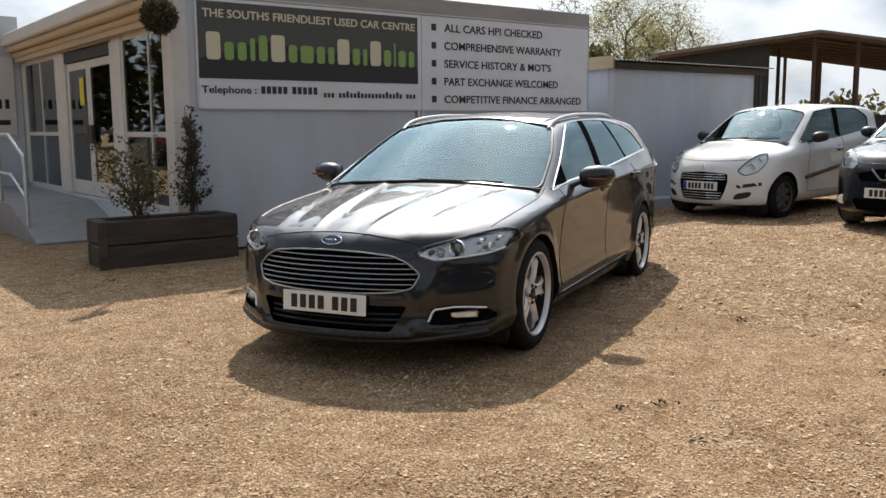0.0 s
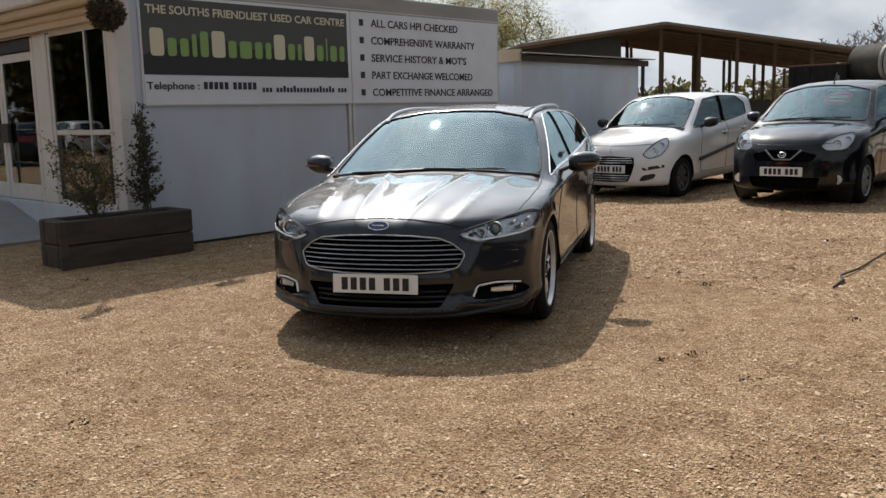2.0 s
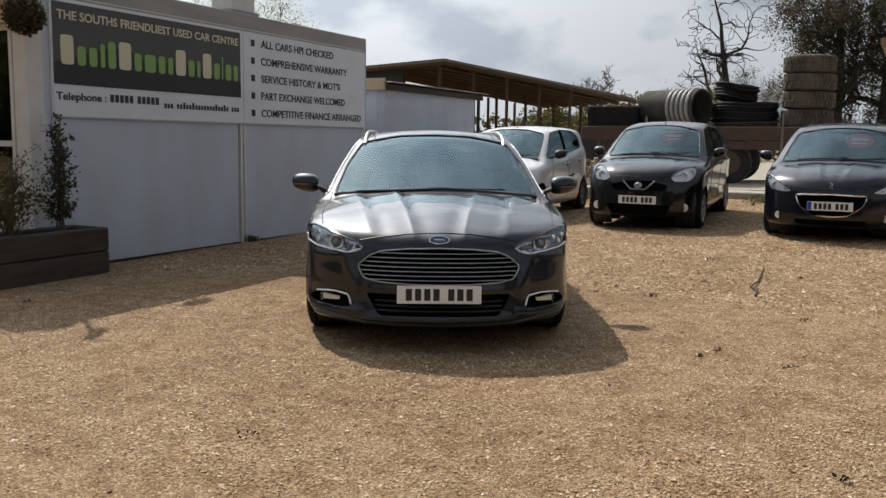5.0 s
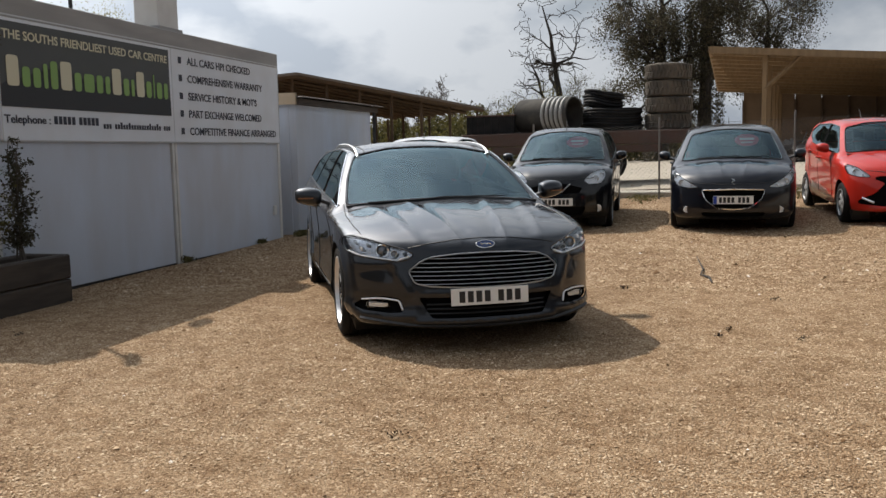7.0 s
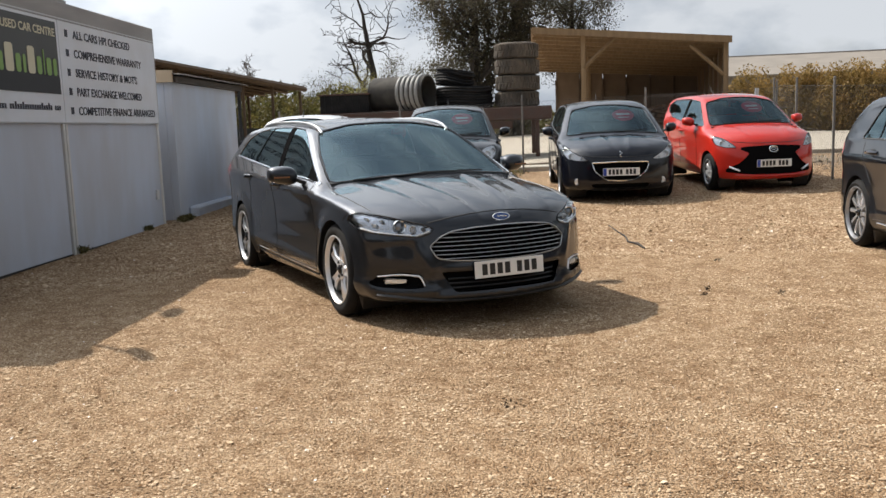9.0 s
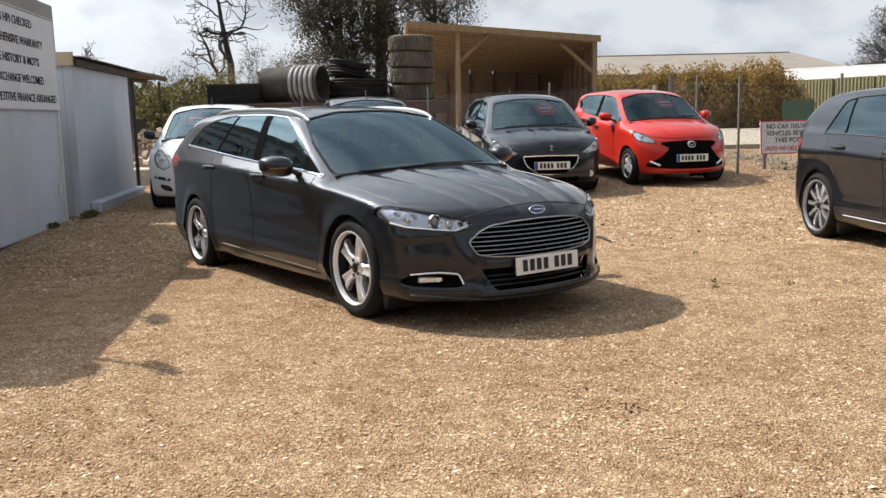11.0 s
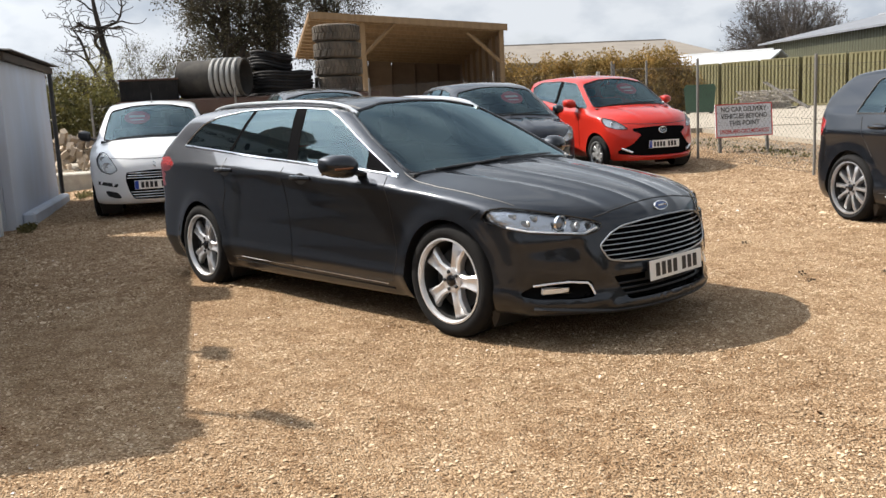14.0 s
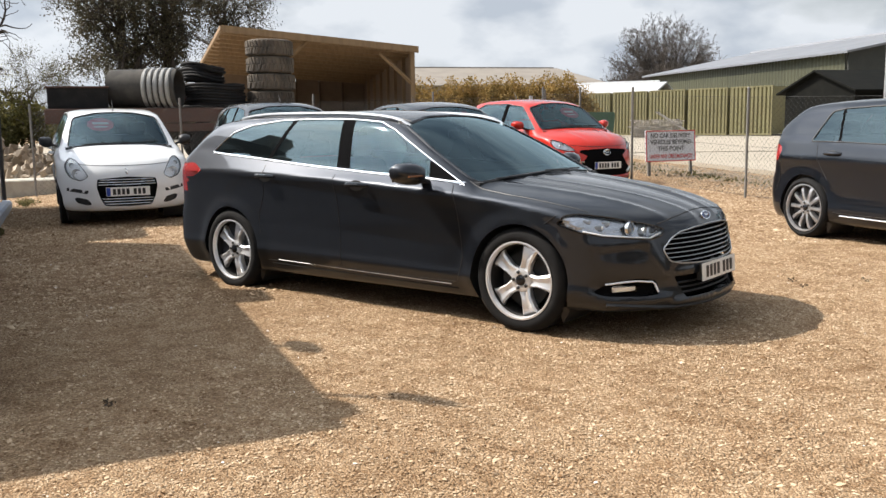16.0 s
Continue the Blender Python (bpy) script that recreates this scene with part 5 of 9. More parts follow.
city_car("hatchback_car", parked(9.72, 1.74, 179, PN), "dark navy hatchback with a chrome-rimmed grille and clear headlights", PN, M_NAVY, dict(
    outline=[(0.92, 0.955), (0.45, 1.22), (0.22, 1.325), (-0.30, 1.375), (-0.95, 1.345), (-1.36, 1.20), (-1.25, 1.09), (-0.75, 1.04), (-0.1, 0.995)],
    panes=[[(0.70, 0.99), (0.40, 1.215), (0.18, 1.305), (-0.20, 1.352), (-0.17, 1.02)], [(-0.27, 1.03), (-0.30, 1.352), (-0.76, 1.345), (-0.86, 1.08)], [(-0.93, 1.10), (-0.86, 1.325), (-1.0, 1.305), (-1.28, 1.18)]],
    screen=[(-0.70, 0.945), (-0.35, 0.975), (0, 0.985), (0.35, 0.975), (0.70, 0.945), (0.64, 1.13), (0.57, 1.31), (0.25, 1.37), (0, 1.38), (-0.25, 1.37), (-0.57, 1.31), (-0.64, 1.13)],
    rear_screen=[(-0.5, 1.04), (0.5, 1.04), (0.44, 1.30), (-0.44, 1.30)],
    lamp=[(0.45, 0.625), (0.56, 0.685), (0.66, 0.735), (0.73, 0.79), (0.785, 0.845), (0.80, 0.72), (0.74, 0.635), (0.60, 0.61)],
    bowls=[(0.68, 0.68, 0.045, "bowl"), (0.56, 0.645, 0.032, "bar"), (0.755, 0.76, 0.032, "bowl")],
    cuts=[("grille", [(-0.40, 0.582), (0, 0.595), (0.40, 0.582), (0.35, 0.465), (0.20, 0.355), (0, 0.342), (-0.20, 0.355), (-0.35, 0.465)], 0.04, M_PILLAR, "black grille in a chrome frame"),
          ("lower_intake", [(-0.45, 0.29), (0.45, 0.29), (0.38, 0.225), (-0.38, 0.225)], 0.05, M_PILLAR, "")],
    lines=[("chrome_frame", rounded([(-0.41, 0.589), (0, 0.603), (0.41, 0.589), (0.36, 0.460), (0.20, 0.343), (0, 0.330), (-0.20, 0.343), (-0.36, 0.460)], 0.04), 0.012, M_CHROME, True)],
    badge=(0.705, "zig", 0.04), plate=0.46, seed=7, blue=True, hood_z=0.67, fogs=[("fog_lamp", 0.61, 0.315, 0.042)],
    seams=[[(0.72, 0.96), (0.78, 0.7), (0.74, 0.31)], [(-0.22, 1.01), (-0.22, 0.31)], [(-0.90, 1.05), (-0.90, 0.75), (-1.0, 0.6)], [(0.74, 0.30), (-0.88, 0.30)]],
    handles=[(-0.1, 0.86), (-0.78, 0.90)], mirror=(0.64, 1.01), wipers=[(-0.5, 0.985, 0.1, 1.015), (0.02, 0.99, 0.52, 1.01)],
    sticker=(0.22, 1.22, 0.34, 0.17), tail=[(-1.95, 1.02), (-1.66, 0.99), (-1.64, 0.78), (-1.95, 0.74)], aerial=-1.2, wheel="cover", wheel_mat=M_COVER))

# red hatchback
PR = base_shape(W=0.81, axle=1.17, xf=1.83, xr=-1.63, zbot=0.19, spine_z=0.66, cast_f=0.8, cast_r=0.4,
                belt=([1.85, 1.2, 0.7, 0.0, -0.7, -1.7], [0.88, 0.94, 0.97, 1.0, 1.08, 1.14]), belt_mid=0.99,
                hood=([1.85, 1.79, 1.68, 1.45, 1.2, 0.85, 0.0, -1.9], [0.68, 0.78, 0.845, 0.91, 0.96, 1.0, 1.01, 1.01]),
                roof=([0.5, 0.1, -0.4, -1.0, -1.6], [1.39, 1.435, 1.46, 1.44, 1.37]),
                front=([0.10, 0.2, 0.32, 0.50, 0.65, 0.78, 0.88, 1.0], [0.09, 0.02, 0.0, 0.01, 0.04, 0.12, 0.25, 0.5]),
                rear=([0.2, 0.4, 0.55, 0.7, 1.0], [0.06, 0.0, 0.0, 0.03, 0.05]), cowl=1.00, cowl_z=0.99, ws_bow=0.20, ws_slope=0.60,
                rs_x=-1.61, rs_z=1.0, rs_bow=0.12, rs_slope=1.7, fb=0.42, ridges=((0.45, 0.25, 0.010),), roof_crown=0.034, tumble=0.32,
                cab_f=0.75, cab_r=-1.4, seat1=-0.2, seat2=-0.95, mirror_in=(0.3, 1.32), **SMALL)
city_car("hatchback_car", parked(10.32, -0.60, 185, PR), "bright red small hatchback with a black cross-shaped nose", PR, M_RED, dict(
    outline=[(0.82, 0.965), (0.42, 1.235), (0.20, 1.34), (-0.30, 1.38), (-0.95, 1.36), (-1.22, 1.26), (-1.10, 1.16), (-0.75, 1.08), (-0.1, 1.01)],
    panes=[[(0.62, 1.0), (0.36, 1.23), (0.16, 1.32), (-0.20, 1.36), (-0.17, 1.03)], [(-0.27, 1.05), (-0.30, 1.36), (-0.86, 1.345), (-1.08, 1.20), (-0.8, 1.10)]],
    screen=[(-0.65, 0.975), (-0.3, 1.0), (0, 1.005), (0.3, 1.0), (0.65, 0.975), (0.60, 1.15), (0.54, 1.32), (0.25, 1.385), (0, 1.395), (-0.25, 1.385), (-0.54, 1.32), (-0.60, 1.15)],
    rear_screen=[(-0.5, 1.06), (0.5, 1.06), (0.44, 1.32), (-0.44, 1.32)],
    lamp=[(0.50, 0.670), (0.56, 0.735), (0.64, 0.80), (0.745, 0.84), (0.765, 0.79), (0.745, 0.705), (0.64, 0.670)],
    bowls=[(0.66, 0.735, 0.042, "bowl"), (0.59, 0.695, 0.026, "bar")],
    cuts=[("nose_cross", [(-0.50, 0.663), (-0.40, 0.685), (-0.13, 0.70), (0, 0.705), (0.13, 0.70), (0.40, 0.685), (0.50, 0.663), (0.43, 0.630), (0.345, 0.590), (0.46, 0.455), (0.65, 0.345), (0.64, 0.30), (0.3, 0.275), (-0.3, 0.275), (-0.64, 0.30), (-0.65, 0.345), (-0.46, 0.455), (-0.345, 0.590), (-0.43, 0.630)], 0.014, M_PILLAR, "black cross-shaped nose panel")],
    lines=[("red_blade", [(-0.52, 0.262), (0, 0.248), (0.52, 0.262)], 0.02, M_RED, False), ("daytime_lamp", [(0.60, 0.385), (0.47, 0.325)], 0.016, M_LAMPBOWL, False)],
    badge=(0.645, "ring", 0.062), plate=0.44, seed=8, blue=True, hood_z=0.735,
    seams=[[(0.62, 0.97), (0.66, 0.7), (0.62, 0.33)], [(-0.22, 1.03), (-0.22, 0.33)], [(-0.85, 1.09), (-0.85, 0.75), (-0.95, 0.6)], [(0.62, 0.32), (-0.82, 0.32)]],
    handles=[(-0.1, 0.87), (-0.70, 0.95)], mirror=(0.54, 1.04), wipers=[(-0.45, 1.01, 0.1, 1.035), (0.02, 1.02, 0.5, 1.035)],
    sticker=(0.14, 1.24, 0.34, 0.17), tail=[(-1.7, 1.05), (-1.45, 1.03), (-1.42, 0.75), (-1.7, 0.7)], aerial=-0.9, wheel="cover", wheel_mat=M_COVER))

# slate hatchback, seen from its rear quarter
PG = base_shape(W=0.895, axle=1.31, xf=2.15, xr=-2.15, zbot=0.17, spine_z=0.64, cast_f=0.8, cast_r=0.5, wr=0.316, ww=0.225, rim=0.243, arch=0.352, taper_f=0.05, taper_r=0.06,
                belt=([2.2, 1.3, 0.8, 0.0, -0.8, -2.1], [0.86, 0.92, 0.95, 0.975, 1.0, 1.03]), belt_mid=0.97,
                crease=([2.2, 1.3, 0.0, -0.78, -1.5, -2.1], [0.70, 0.76, 0.80, 0.82, 0.835, 0.84]), shelf=0.052, step=0.016,
                hood=([2.2, 2.1, 1.95, 1.6, 1.3, 1.0, 0.0, -2.2], [0.66, 0.76, 0.82, 0.885, 0.93, 0.965, 0.97, 0.97]),
                roof=([0.6, 0.1, -0.4, -1.0, -1.9], [1.36, 1.42, 1.452, 1.445, 1.40]),
                front=([0.10, 0.2, 0.30, 0.50, 0.65, 0.76, 0.86, 1.0], [0.09, 0.02, 0.0, 0.01, 0.03, 0.10, 0.24, 0.5]),
                rear=([0.15, 0.25, 0.45, 0.60, 0.70, 0.95, 1.10], [0.12, 0.04, 0.0, 0.01, 0.04, 0.06, 0.10]), cowl=1.15, cowl_z=0.96, ws_bow=0.20, ws_slope=0.53,
                rs_x=-2.12, rs_z=1.0, rs_bow=0.16, rs_slope=0.78, rb=0.38, rp=2.6, fb=0.45, ridges=((0.5, 0.4, 0.008),), roof_crown=0.034, tumble=0.36,
                cab_f=0.85, cab_r=-1.7, seat1=-0.2, seat2=-1.0, mirror_in=(0.34, 1.30))
city_car("hatchback_car", pose(3.990, -0.594, 0.052, 0, 0, 178.4), "slate grey five-door hatchback with dark multi-spoke alloy wheels", PG, M_GOLF, dict(
    fine=0.8,
    outline=[(0.92, 0.955), (0.45, 1.215), (0.22, 1.315), (-0.30, 1.365), (-0.95, 1.340), (-1.126, 1.311), (-1.27, 1.010), (-0.75, 1.005), (-0.1, 0.985)],
    panes=[[(0.70, 0.99), (0.40, 1.21), (0.18, 1.295), (-0.20, 1.342), (-0.17, 1.015)], [(-0.27, 1.012), (-0.30, 1.342), (-0.965, 1.335), (-0.875, 1.010)], [(-0.905, 1.010), (-0.995, 1.33), (-1.10, 1.31), (-1.25, 1.02)]],
    screen=[(-0.70, 0.94), (-0.35, 0.97), (0, 0.98), (0.35, 0.97), (0.70, 0.94), (0.64, 1.13), (0.57, 1.30), (0.25, 1.36), (0, 1.37), (-0.25, 1.36), (-0.57, 1.30), (-0.64, 1.13)],
    rear_screen=[(-0.55, 1.04), (0.55, 1.04), (0.48, 1.29), (-0.48, 1.29)],
    lamp=[(0.44, 0.655), (0.55, 0.70), (0.66, 0.73), (0.755, 0.76), (0.80, 0.74), (0.80, 0.70), (0.74, 0.665), (0.60, 0.635)],
    bowls=[(0.68, 0.69, 0.035, "bowl")],
    cuts=[("grille", [(-0.40, 0.68), (0.40, 0.68), (0.40, 0.62), (-0.40, 0.62)], 0.03, M_PLASTIC, "")],
    side_lines=[("sill_line", [(0.80, 0.262), (0, 0.266), (-0.82, 0.272)], 0.006, M_CHROME)],
    badge=(0.66, "disc", 0.05), plate=0.45, rear_plate=0.70, seed=9, hood_z=0.74,
    seams=[[(0.72, 0.96), (0.78, 0.7), (0.74, 0.31)], [(-0.22, 1.0), (-0.22, 0.31)], [(-1.16, 0.98), (-1.12, 0.82), (-1.05, 0.70), (-1.0, 0.62)], [(0.74, 0.30), (-0.90, 0.30)], [(-1.66, 0.90), (-1.70, 0.6), (-1.78, 0.45)]],
    handles=[(-0.1, 0.86), (-0.93, 0.89)], mirror=(0.64, 1.01), wipers=[(-0.5, 0.975, 0.1, 1.0)],
    tail=[(-2.2, 0.99), (-1.74, 0.975), (-1.66, 0.93), (-1.72, 0.80), (-2.2, 0.785)], wheel="ten", wheel_mat=M_WHEELGREY))


# ---- ground ----
M_GRAVEL = material("golden_gravel", (0.352, 0.225, 0.122), rough=0.95, spec=0.2, color2=(0.19, 0.12, 0.06), scale=70, amount=0.7, color3=(0.15, 0.094, 0.048), scale3=22, amount3=0.75, bump=0.10, bump_scale=75)
M_CONCRETE = material("pale_concrete", (0.335, 0.295, 0.235), rough=0.92, color2=(0.33, 0.29, 0.23), scale=6, amount=0.6, color3=(0.27, 0.24, 0.19), scale3=0.35, amount3=0.5, bump=0.03, bump_scale=40)
def mottled(n, l, sock):
    """Damp brown patches over metres, and raked tufts of darker stone over hands' breadths, on a colour."""
    tc = n.new("ShaderNodeTexCoord")
    for scale, lo, hi, most, col in ((0.9, 0.42, 0.66, 0.50, (0.72, 0.66, 0.60)), (2.7, 0.46, 0.64, 0.40, (0.72, 0.64, 0.56)), (7.5, 0.46, 0.62, 0.60, (0.68, 0.60, 0.52))):
        t, r, x = n.new("ShaderNodeTexNoise"), n.new("ShaderNodeMapRange"), n.new("ShaderNodeMix")
        t.inputs["Scale"].default_value, t.inputs["Detail"].default_value = scale, 6
        r.inputs["From Min"].default_value, r.inputs["From Max"].default_value, r.inputs["To Max"].default_value = lo, hi, most
        x.data_type, x.blend_type = "RGBA", "MULTIPLY"
        x.inputs["B"].default_value = (*col, 1)
        l.new(tc.outputs["Object"], t.inputs["Vector"])
        l.new(t.outputs["Fac"], r.inputs["Value"])
        l.new(r.outputs[0], x.inputs["Factor"])
        l.new(sock, x.inputs["A"])
        sock = x.outputs["Result"]
    return sock


# small stones of differing colour, in the ground's own surface
gn, gl = M_GRAVEL.node_tree.nodes, M_GRAVEL.node_tree.links
g_b, g_tc = gn["Principled BSDF"], gn.new("ShaderNodeTexCoord")
g_v, g_r, g_m, g_w = gn.new("ShaderNodeTexVoronoi"), gn.new("ShaderNodeValToRGB"), gn.new("ShaderNodeMix"), gn.new("ShaderNodeTexNoise")
g_v.inputs["Scale"].default_value = 96.0
g_d, g_bump = gn.new("ShaderNodeVectorMath"), gn.new("ShaderNodeBump")
g_w.inputs["Scale"].default_value = 30.0
g_d.operation = "MULTIPLY_ADD"
g_d.inputs[1].default_value = (0.012, 0.012, 0.012)
gl.new(g_tc.outputs["Object"], g_w.inputs["Vector"])
gl.new(g_w.outputs["Color"], g_d.inputs[0])
gl.new(g_tc.outputs["Object"], g_d.inputs[2])
gl.new(g_d.outputs[0], g_v.inputs["Vector"])
for pos, col in ((0.0, (0.150, 0.080, 0.035)), (0.3, (0.260, 0.146, 0.064)), (0.6, (0.372, 0.221, 0.102)), (0.85, (0.470, 0.297, 0.153)), (1.0, (0.620, 0.459, 0.292))):
    e = g_r.color_ramp.elements[0] if pos == 0 else g_r.color_ramp.elements[1] if pos == 1 else g_r.color_ramp.elements.new(pos)
    e.position, e.color = pos, (*col, 1)
gl.new(g_v.outputs["Color"], g_r.inputs[0])
g_m.data_type = "RGBA"
g_m.inputs["Factor"].default_value = 0.8
gl.new(g_b.inputs["Base Color"].links[0].from_socket, g_m.inputs["A"])
gl.new(g_r.outputs[0], g_m.inputs["B"])
gl.new(mottled(gn, gl, g_m.outputs["Result"]), g_b.inputs["Base Color"])
g_bump.invert = True
g_bump.inputs["Strength"].default_value, g_bump.inputs["Distance"].default_value = 1.0, 0.012
gl.new(g_v.outputs["Distance"], g_bump.inputs["Height"])
gl.new(g_b.inputs["Normal"].links[0].from_socket, g_bump.inputs["Normal"])
gl.new(g_bump.outputs[0], g_b.inputs["Normal"])
gx = np.concatenate([[-600, -200, -80, -40], np.arange(-20, 40.1, 0.4), [60, 120, 300, 900]])
gy = np.concatenate([[-600, -200, -80, -50], np.arange(-30, 30.1, 0.4), [50, 120, 300, 900]])


def lumps(x, y):
    """Shallow ruts and hollows in the loose stone."""
    if -20 < x < 40 and -30 < y < 30:
        return 0.010 * noise.noise((x * 0.9, y * 0.9, 1.0)) + 0.005 * noise.noise((x * 3.1, y * 3.1, 5.0))
    return 0.0


g = Geo()
g.grid([(float(x), float(y), float(ground_z(x, y)) + lumps(x, y) - 0.006) for x in gx for y in gy], len(gx), len(gy))
tagged(part("ground", g, M_GRAVEL, smooth=True), "golden flint gravel yard with shallow ruts", "ground", kind="structure")


def sheet(name, x0, x1, y0, y1, lift, mat, label, n=24, edge=0.12):
    g = Geo()
    X, Y = np.linspace(x0, x1, n), np.linspace(y0, y1, n)
    top = [(float(x), float(y), float(ground_z(x, y)) + lift) for x in X for y in Y]
    g.grid(top, n, n)
    k = len(g.v)
    ring = [i * n for i in range(n)] + [(n - 1) * n + j for j in range(n)] + [i * n + n - 1 for i in range(n)][::-1] + [j for j in range(n)][::-1]
    low = [(g.v[i][0], g.v[i][1], g.v[i][2] - edge) for i in ring]
    g.v.extend(low)
    for a in range(len(ring) - 1):
        g.f.append((ring[a], ring[a + 1], k + a + 1, k + a))
    return tagged(part(name, g, mat), label, "paving", kind="structure")


sheet("pavement_yard", 16.5, 75, -70, 13.5, 0.10, M_CONCRETE, "pale dusty concrete yard slab", edge=0.2)
sheet("pavement_side", 2.0, 16.6, -70, -5.0, 0.085, M_CONCRETE, "pale dusty concrete apron beyond the fence")
g = Geo().box((15.6, -2.0, 0.05), (16.4, 9.5, 0.42), None, 0.02)
M_KERB = material("weathered_concrete", (0.40, 0.37, 0.31), rough=0.9, color2=(0.28, 0.26, 0.22), scale=9, amount=0.6, bump=0.03, bump_scale=50)
tagged(part("kerb", g, M_KERB), "weathered concrete kerb behind the parked cars", "kerb", kind="structure")


# ---- loose gravel ----
M_STONE = bpy.data.materials.new("flint_chips")
M_STONE.use_nodes = True
sn, sl = M_STONE.node_tree.nodes, M_STONE.node_tree.links
s_geo, s_ramp = sn.new("ShaderNodeNewGeometry"), sn.new("ShaderNodeValToRGB")
s_ramp.color_ramp.interpolation = "LINEAR"
for pos, col in ((0.0, (0.170, 0.094, 0.042)), (0.18, (0.270, 0.151, 0.067)), (0.42, (0.400, 0.242, 0.115)), (0.68, (0.510, 0.327, 0.168)), (0.86, (0.600, 0.420, 0.246)), (1.0, (0.690, 0.542, 0.374))):
    e = s_ramp.color_ramp.elements[0] if pos == 0 else s_ramp.color_ramp.elements[1] if pos == 1 else s_ramp.color_ramp.elements.new(pos)
    e.position, e.color = pos, (*col, 1)
sl.new(s_geo.outputs["Random Per Island"], s_ramp.inputs[0])
sl.new(mottled(sn, sl, s_ramp.outputs[0]), sn["Principled BSDF"].inputs["Base Color"])
sn["Principled BSDF"].inputs["Roughness"].default_value = 0.9
sn["Principled BSDF"].inputs["Specular IOR Level"].default_value = 0.2


def stones(name, label, n, x0, x1, y0, y1, size, keep, seed, zoff=0.0, mat=None, spread=0.45):
    """Many small angular chips in one mesh, thrown over a stretch of the yard."""
    r = np.random.RandomState(seed)
    px, py = r.uniform(x0, x1, n), r.uniform(y0, y1, n)
    ok = keep(px, py, r.uniform(0, 1, n))
    px, py = px[ok], py[ok]
    n = len(px)
    base = np.array([(1, 0, 0), (0, 1, 0), (-1, 0, 0), (0, -1, 0), (0, 0, 1), (0, 0, -1)], float)
    tri = np.array([(0, 1, 4), (1, 2, 4), (2, 3, 4), (3, 0, 4)])
    s = size * np.exp(r.normal(0, spread, n))
    sc = np.stack([s * r.uniform(0.7, 1.5, n), s * r.uniform(0.6, 1.0, n), s * r.uniform(0.38, 0.68, n)], 1)
    v = base[None] * sc[:, None] * r.uniform(0.7, 1.3, (n, 6, 1))
    a, b = r.uniform(0, 6.283, n), r.normal(0, 0.24, n)
    ca, sa, cb, sb = np.cos(a)[:, None], np.sin(a)[:, None], np.cos(b)[:, None], np.sin(b)[:, None]
    x, z = v[..., 0] * cb + v[..., 2] * sb, -v[..., 0] * sb + v[..., 2] * cb
    y = v[..., 1]
    x, y = x * ca - y * sa, x * sa + y * ca
    hz = np.array([lumps(float(p), float(q)) for p, q in zip(px, py)]) if n < 900000 else 0.0
    w = np.stack([x + px[:, None], y + py[:, None], z + (ground_z(px, py) + hz - 0.004 + zoff + s * 0.12)[:, None]], 2)[:, :5]
    me = bpy.data.meshes.new(name)
    me.vertices.add(n * 5)
    me.vertices.foreach_set("co", w.reshape(-1))
    idx = (tri[None] + 5 * np.arange(n)[:, None, None]).reshape(-1)
    me.loops.add(len(idx))
    me.loops.foreach_set("vertex_index", idx.astype(np.int32))
    me.polygons.add(len(idx) // 3)
    me.polygons.foreach_set("loop_start", (3 * np.arange(len(idx) // 3)).astype(np.int32))
    me.update(calc_edges=True)
    me.materials.append(mat or M_STONE)
    return tagged(part(name, me, mat or M_STONE), label, "gravel", kind="stuff")


def off_car(x, y, u):
    near = np.exp(-np.maximum(0, np.hypot(x - 1.3, (y - 3.4) * 0.72) - 2.6) / 1.7)
    return (u < near) & ~((y > 8.42) & (x > 3.7))


stones("loose_gravel", "golden flint chips lying loose over the yard", 640000, -3.4, 9.0, -5.5, 10.5, 0.0052, off_car, 4, spread=0.34)


def far_yard(x, y, u):
    return (np.hypot(x - 1.3, (y - 3.4) * 0.72) > 4.2) & ~((y > 8.4) & (x > 3.7)) & (u < np.clip(1.5 - x / 22, 0.3, 1))


stones("loose_gravel", "golden flint chips lying loose under the parked row", 105000, 4.0, 15.6, -3.2, 8.4, 0.0100, far_yard, 14, spread=0.35)

# ---- office ----
M_WALL = material("white_painted_panel", (0.51, 0.57, 0.67), rough=0.65, color2=(0.43, 0.445, 0.48), scale=2.2, amount=0.5, color3=(0.36, 0.34, 0.315), scale3=0.9, amount3=0.35, bump=0.006, bump_scale=60, stretch=(1, 1, 0.35))
M_TRIMW = material("white_trim", (0.60, 0.595, 0.58), rough=0.5, color2=(0.5, 0.49, 0.47), scale=6, amount=0.4)
M_FASCIA = material("beige_fascia", (0.50, 0.40, 0.28), rough=0.7, color2=(0.42, 0.33, 0.23), scale=5, amount=0.5, bump=0.01, bump_scale=60, stretch=(1, 0.1, 1))
M_ROOFEDGE = material("grey_roof_edge", (0.33, 0.32, 0.31), rough=0.75, color2=(0.24, 0.235, 0.23), scale=3, amount=0.6, stretch=(0.4, 1, 2))
# near-black, with the unlit room's shade put into the colour
M_ROOMSHADE = material("room_shade", (0.05, 0.047, 0.045), rough=0.9, color2=(0.08, 0.075, 0.07), scale=2)
M_WINDOW = glass_material("window_glass", (0.55, 0.58, 0.57), ior=1.6)
office = thing("office", Matrix(), "low white panelled sales office with a glazed entrance side", "building")
WX0, WX1, WY, RZ = 3.74, 9.71, 8.44, 2.86
part("wall", Geo().box((WX0, WY, -0.08), (6.72, WY + 0.1, RZ - 0.2), None, 0.004), M_WALL, office)
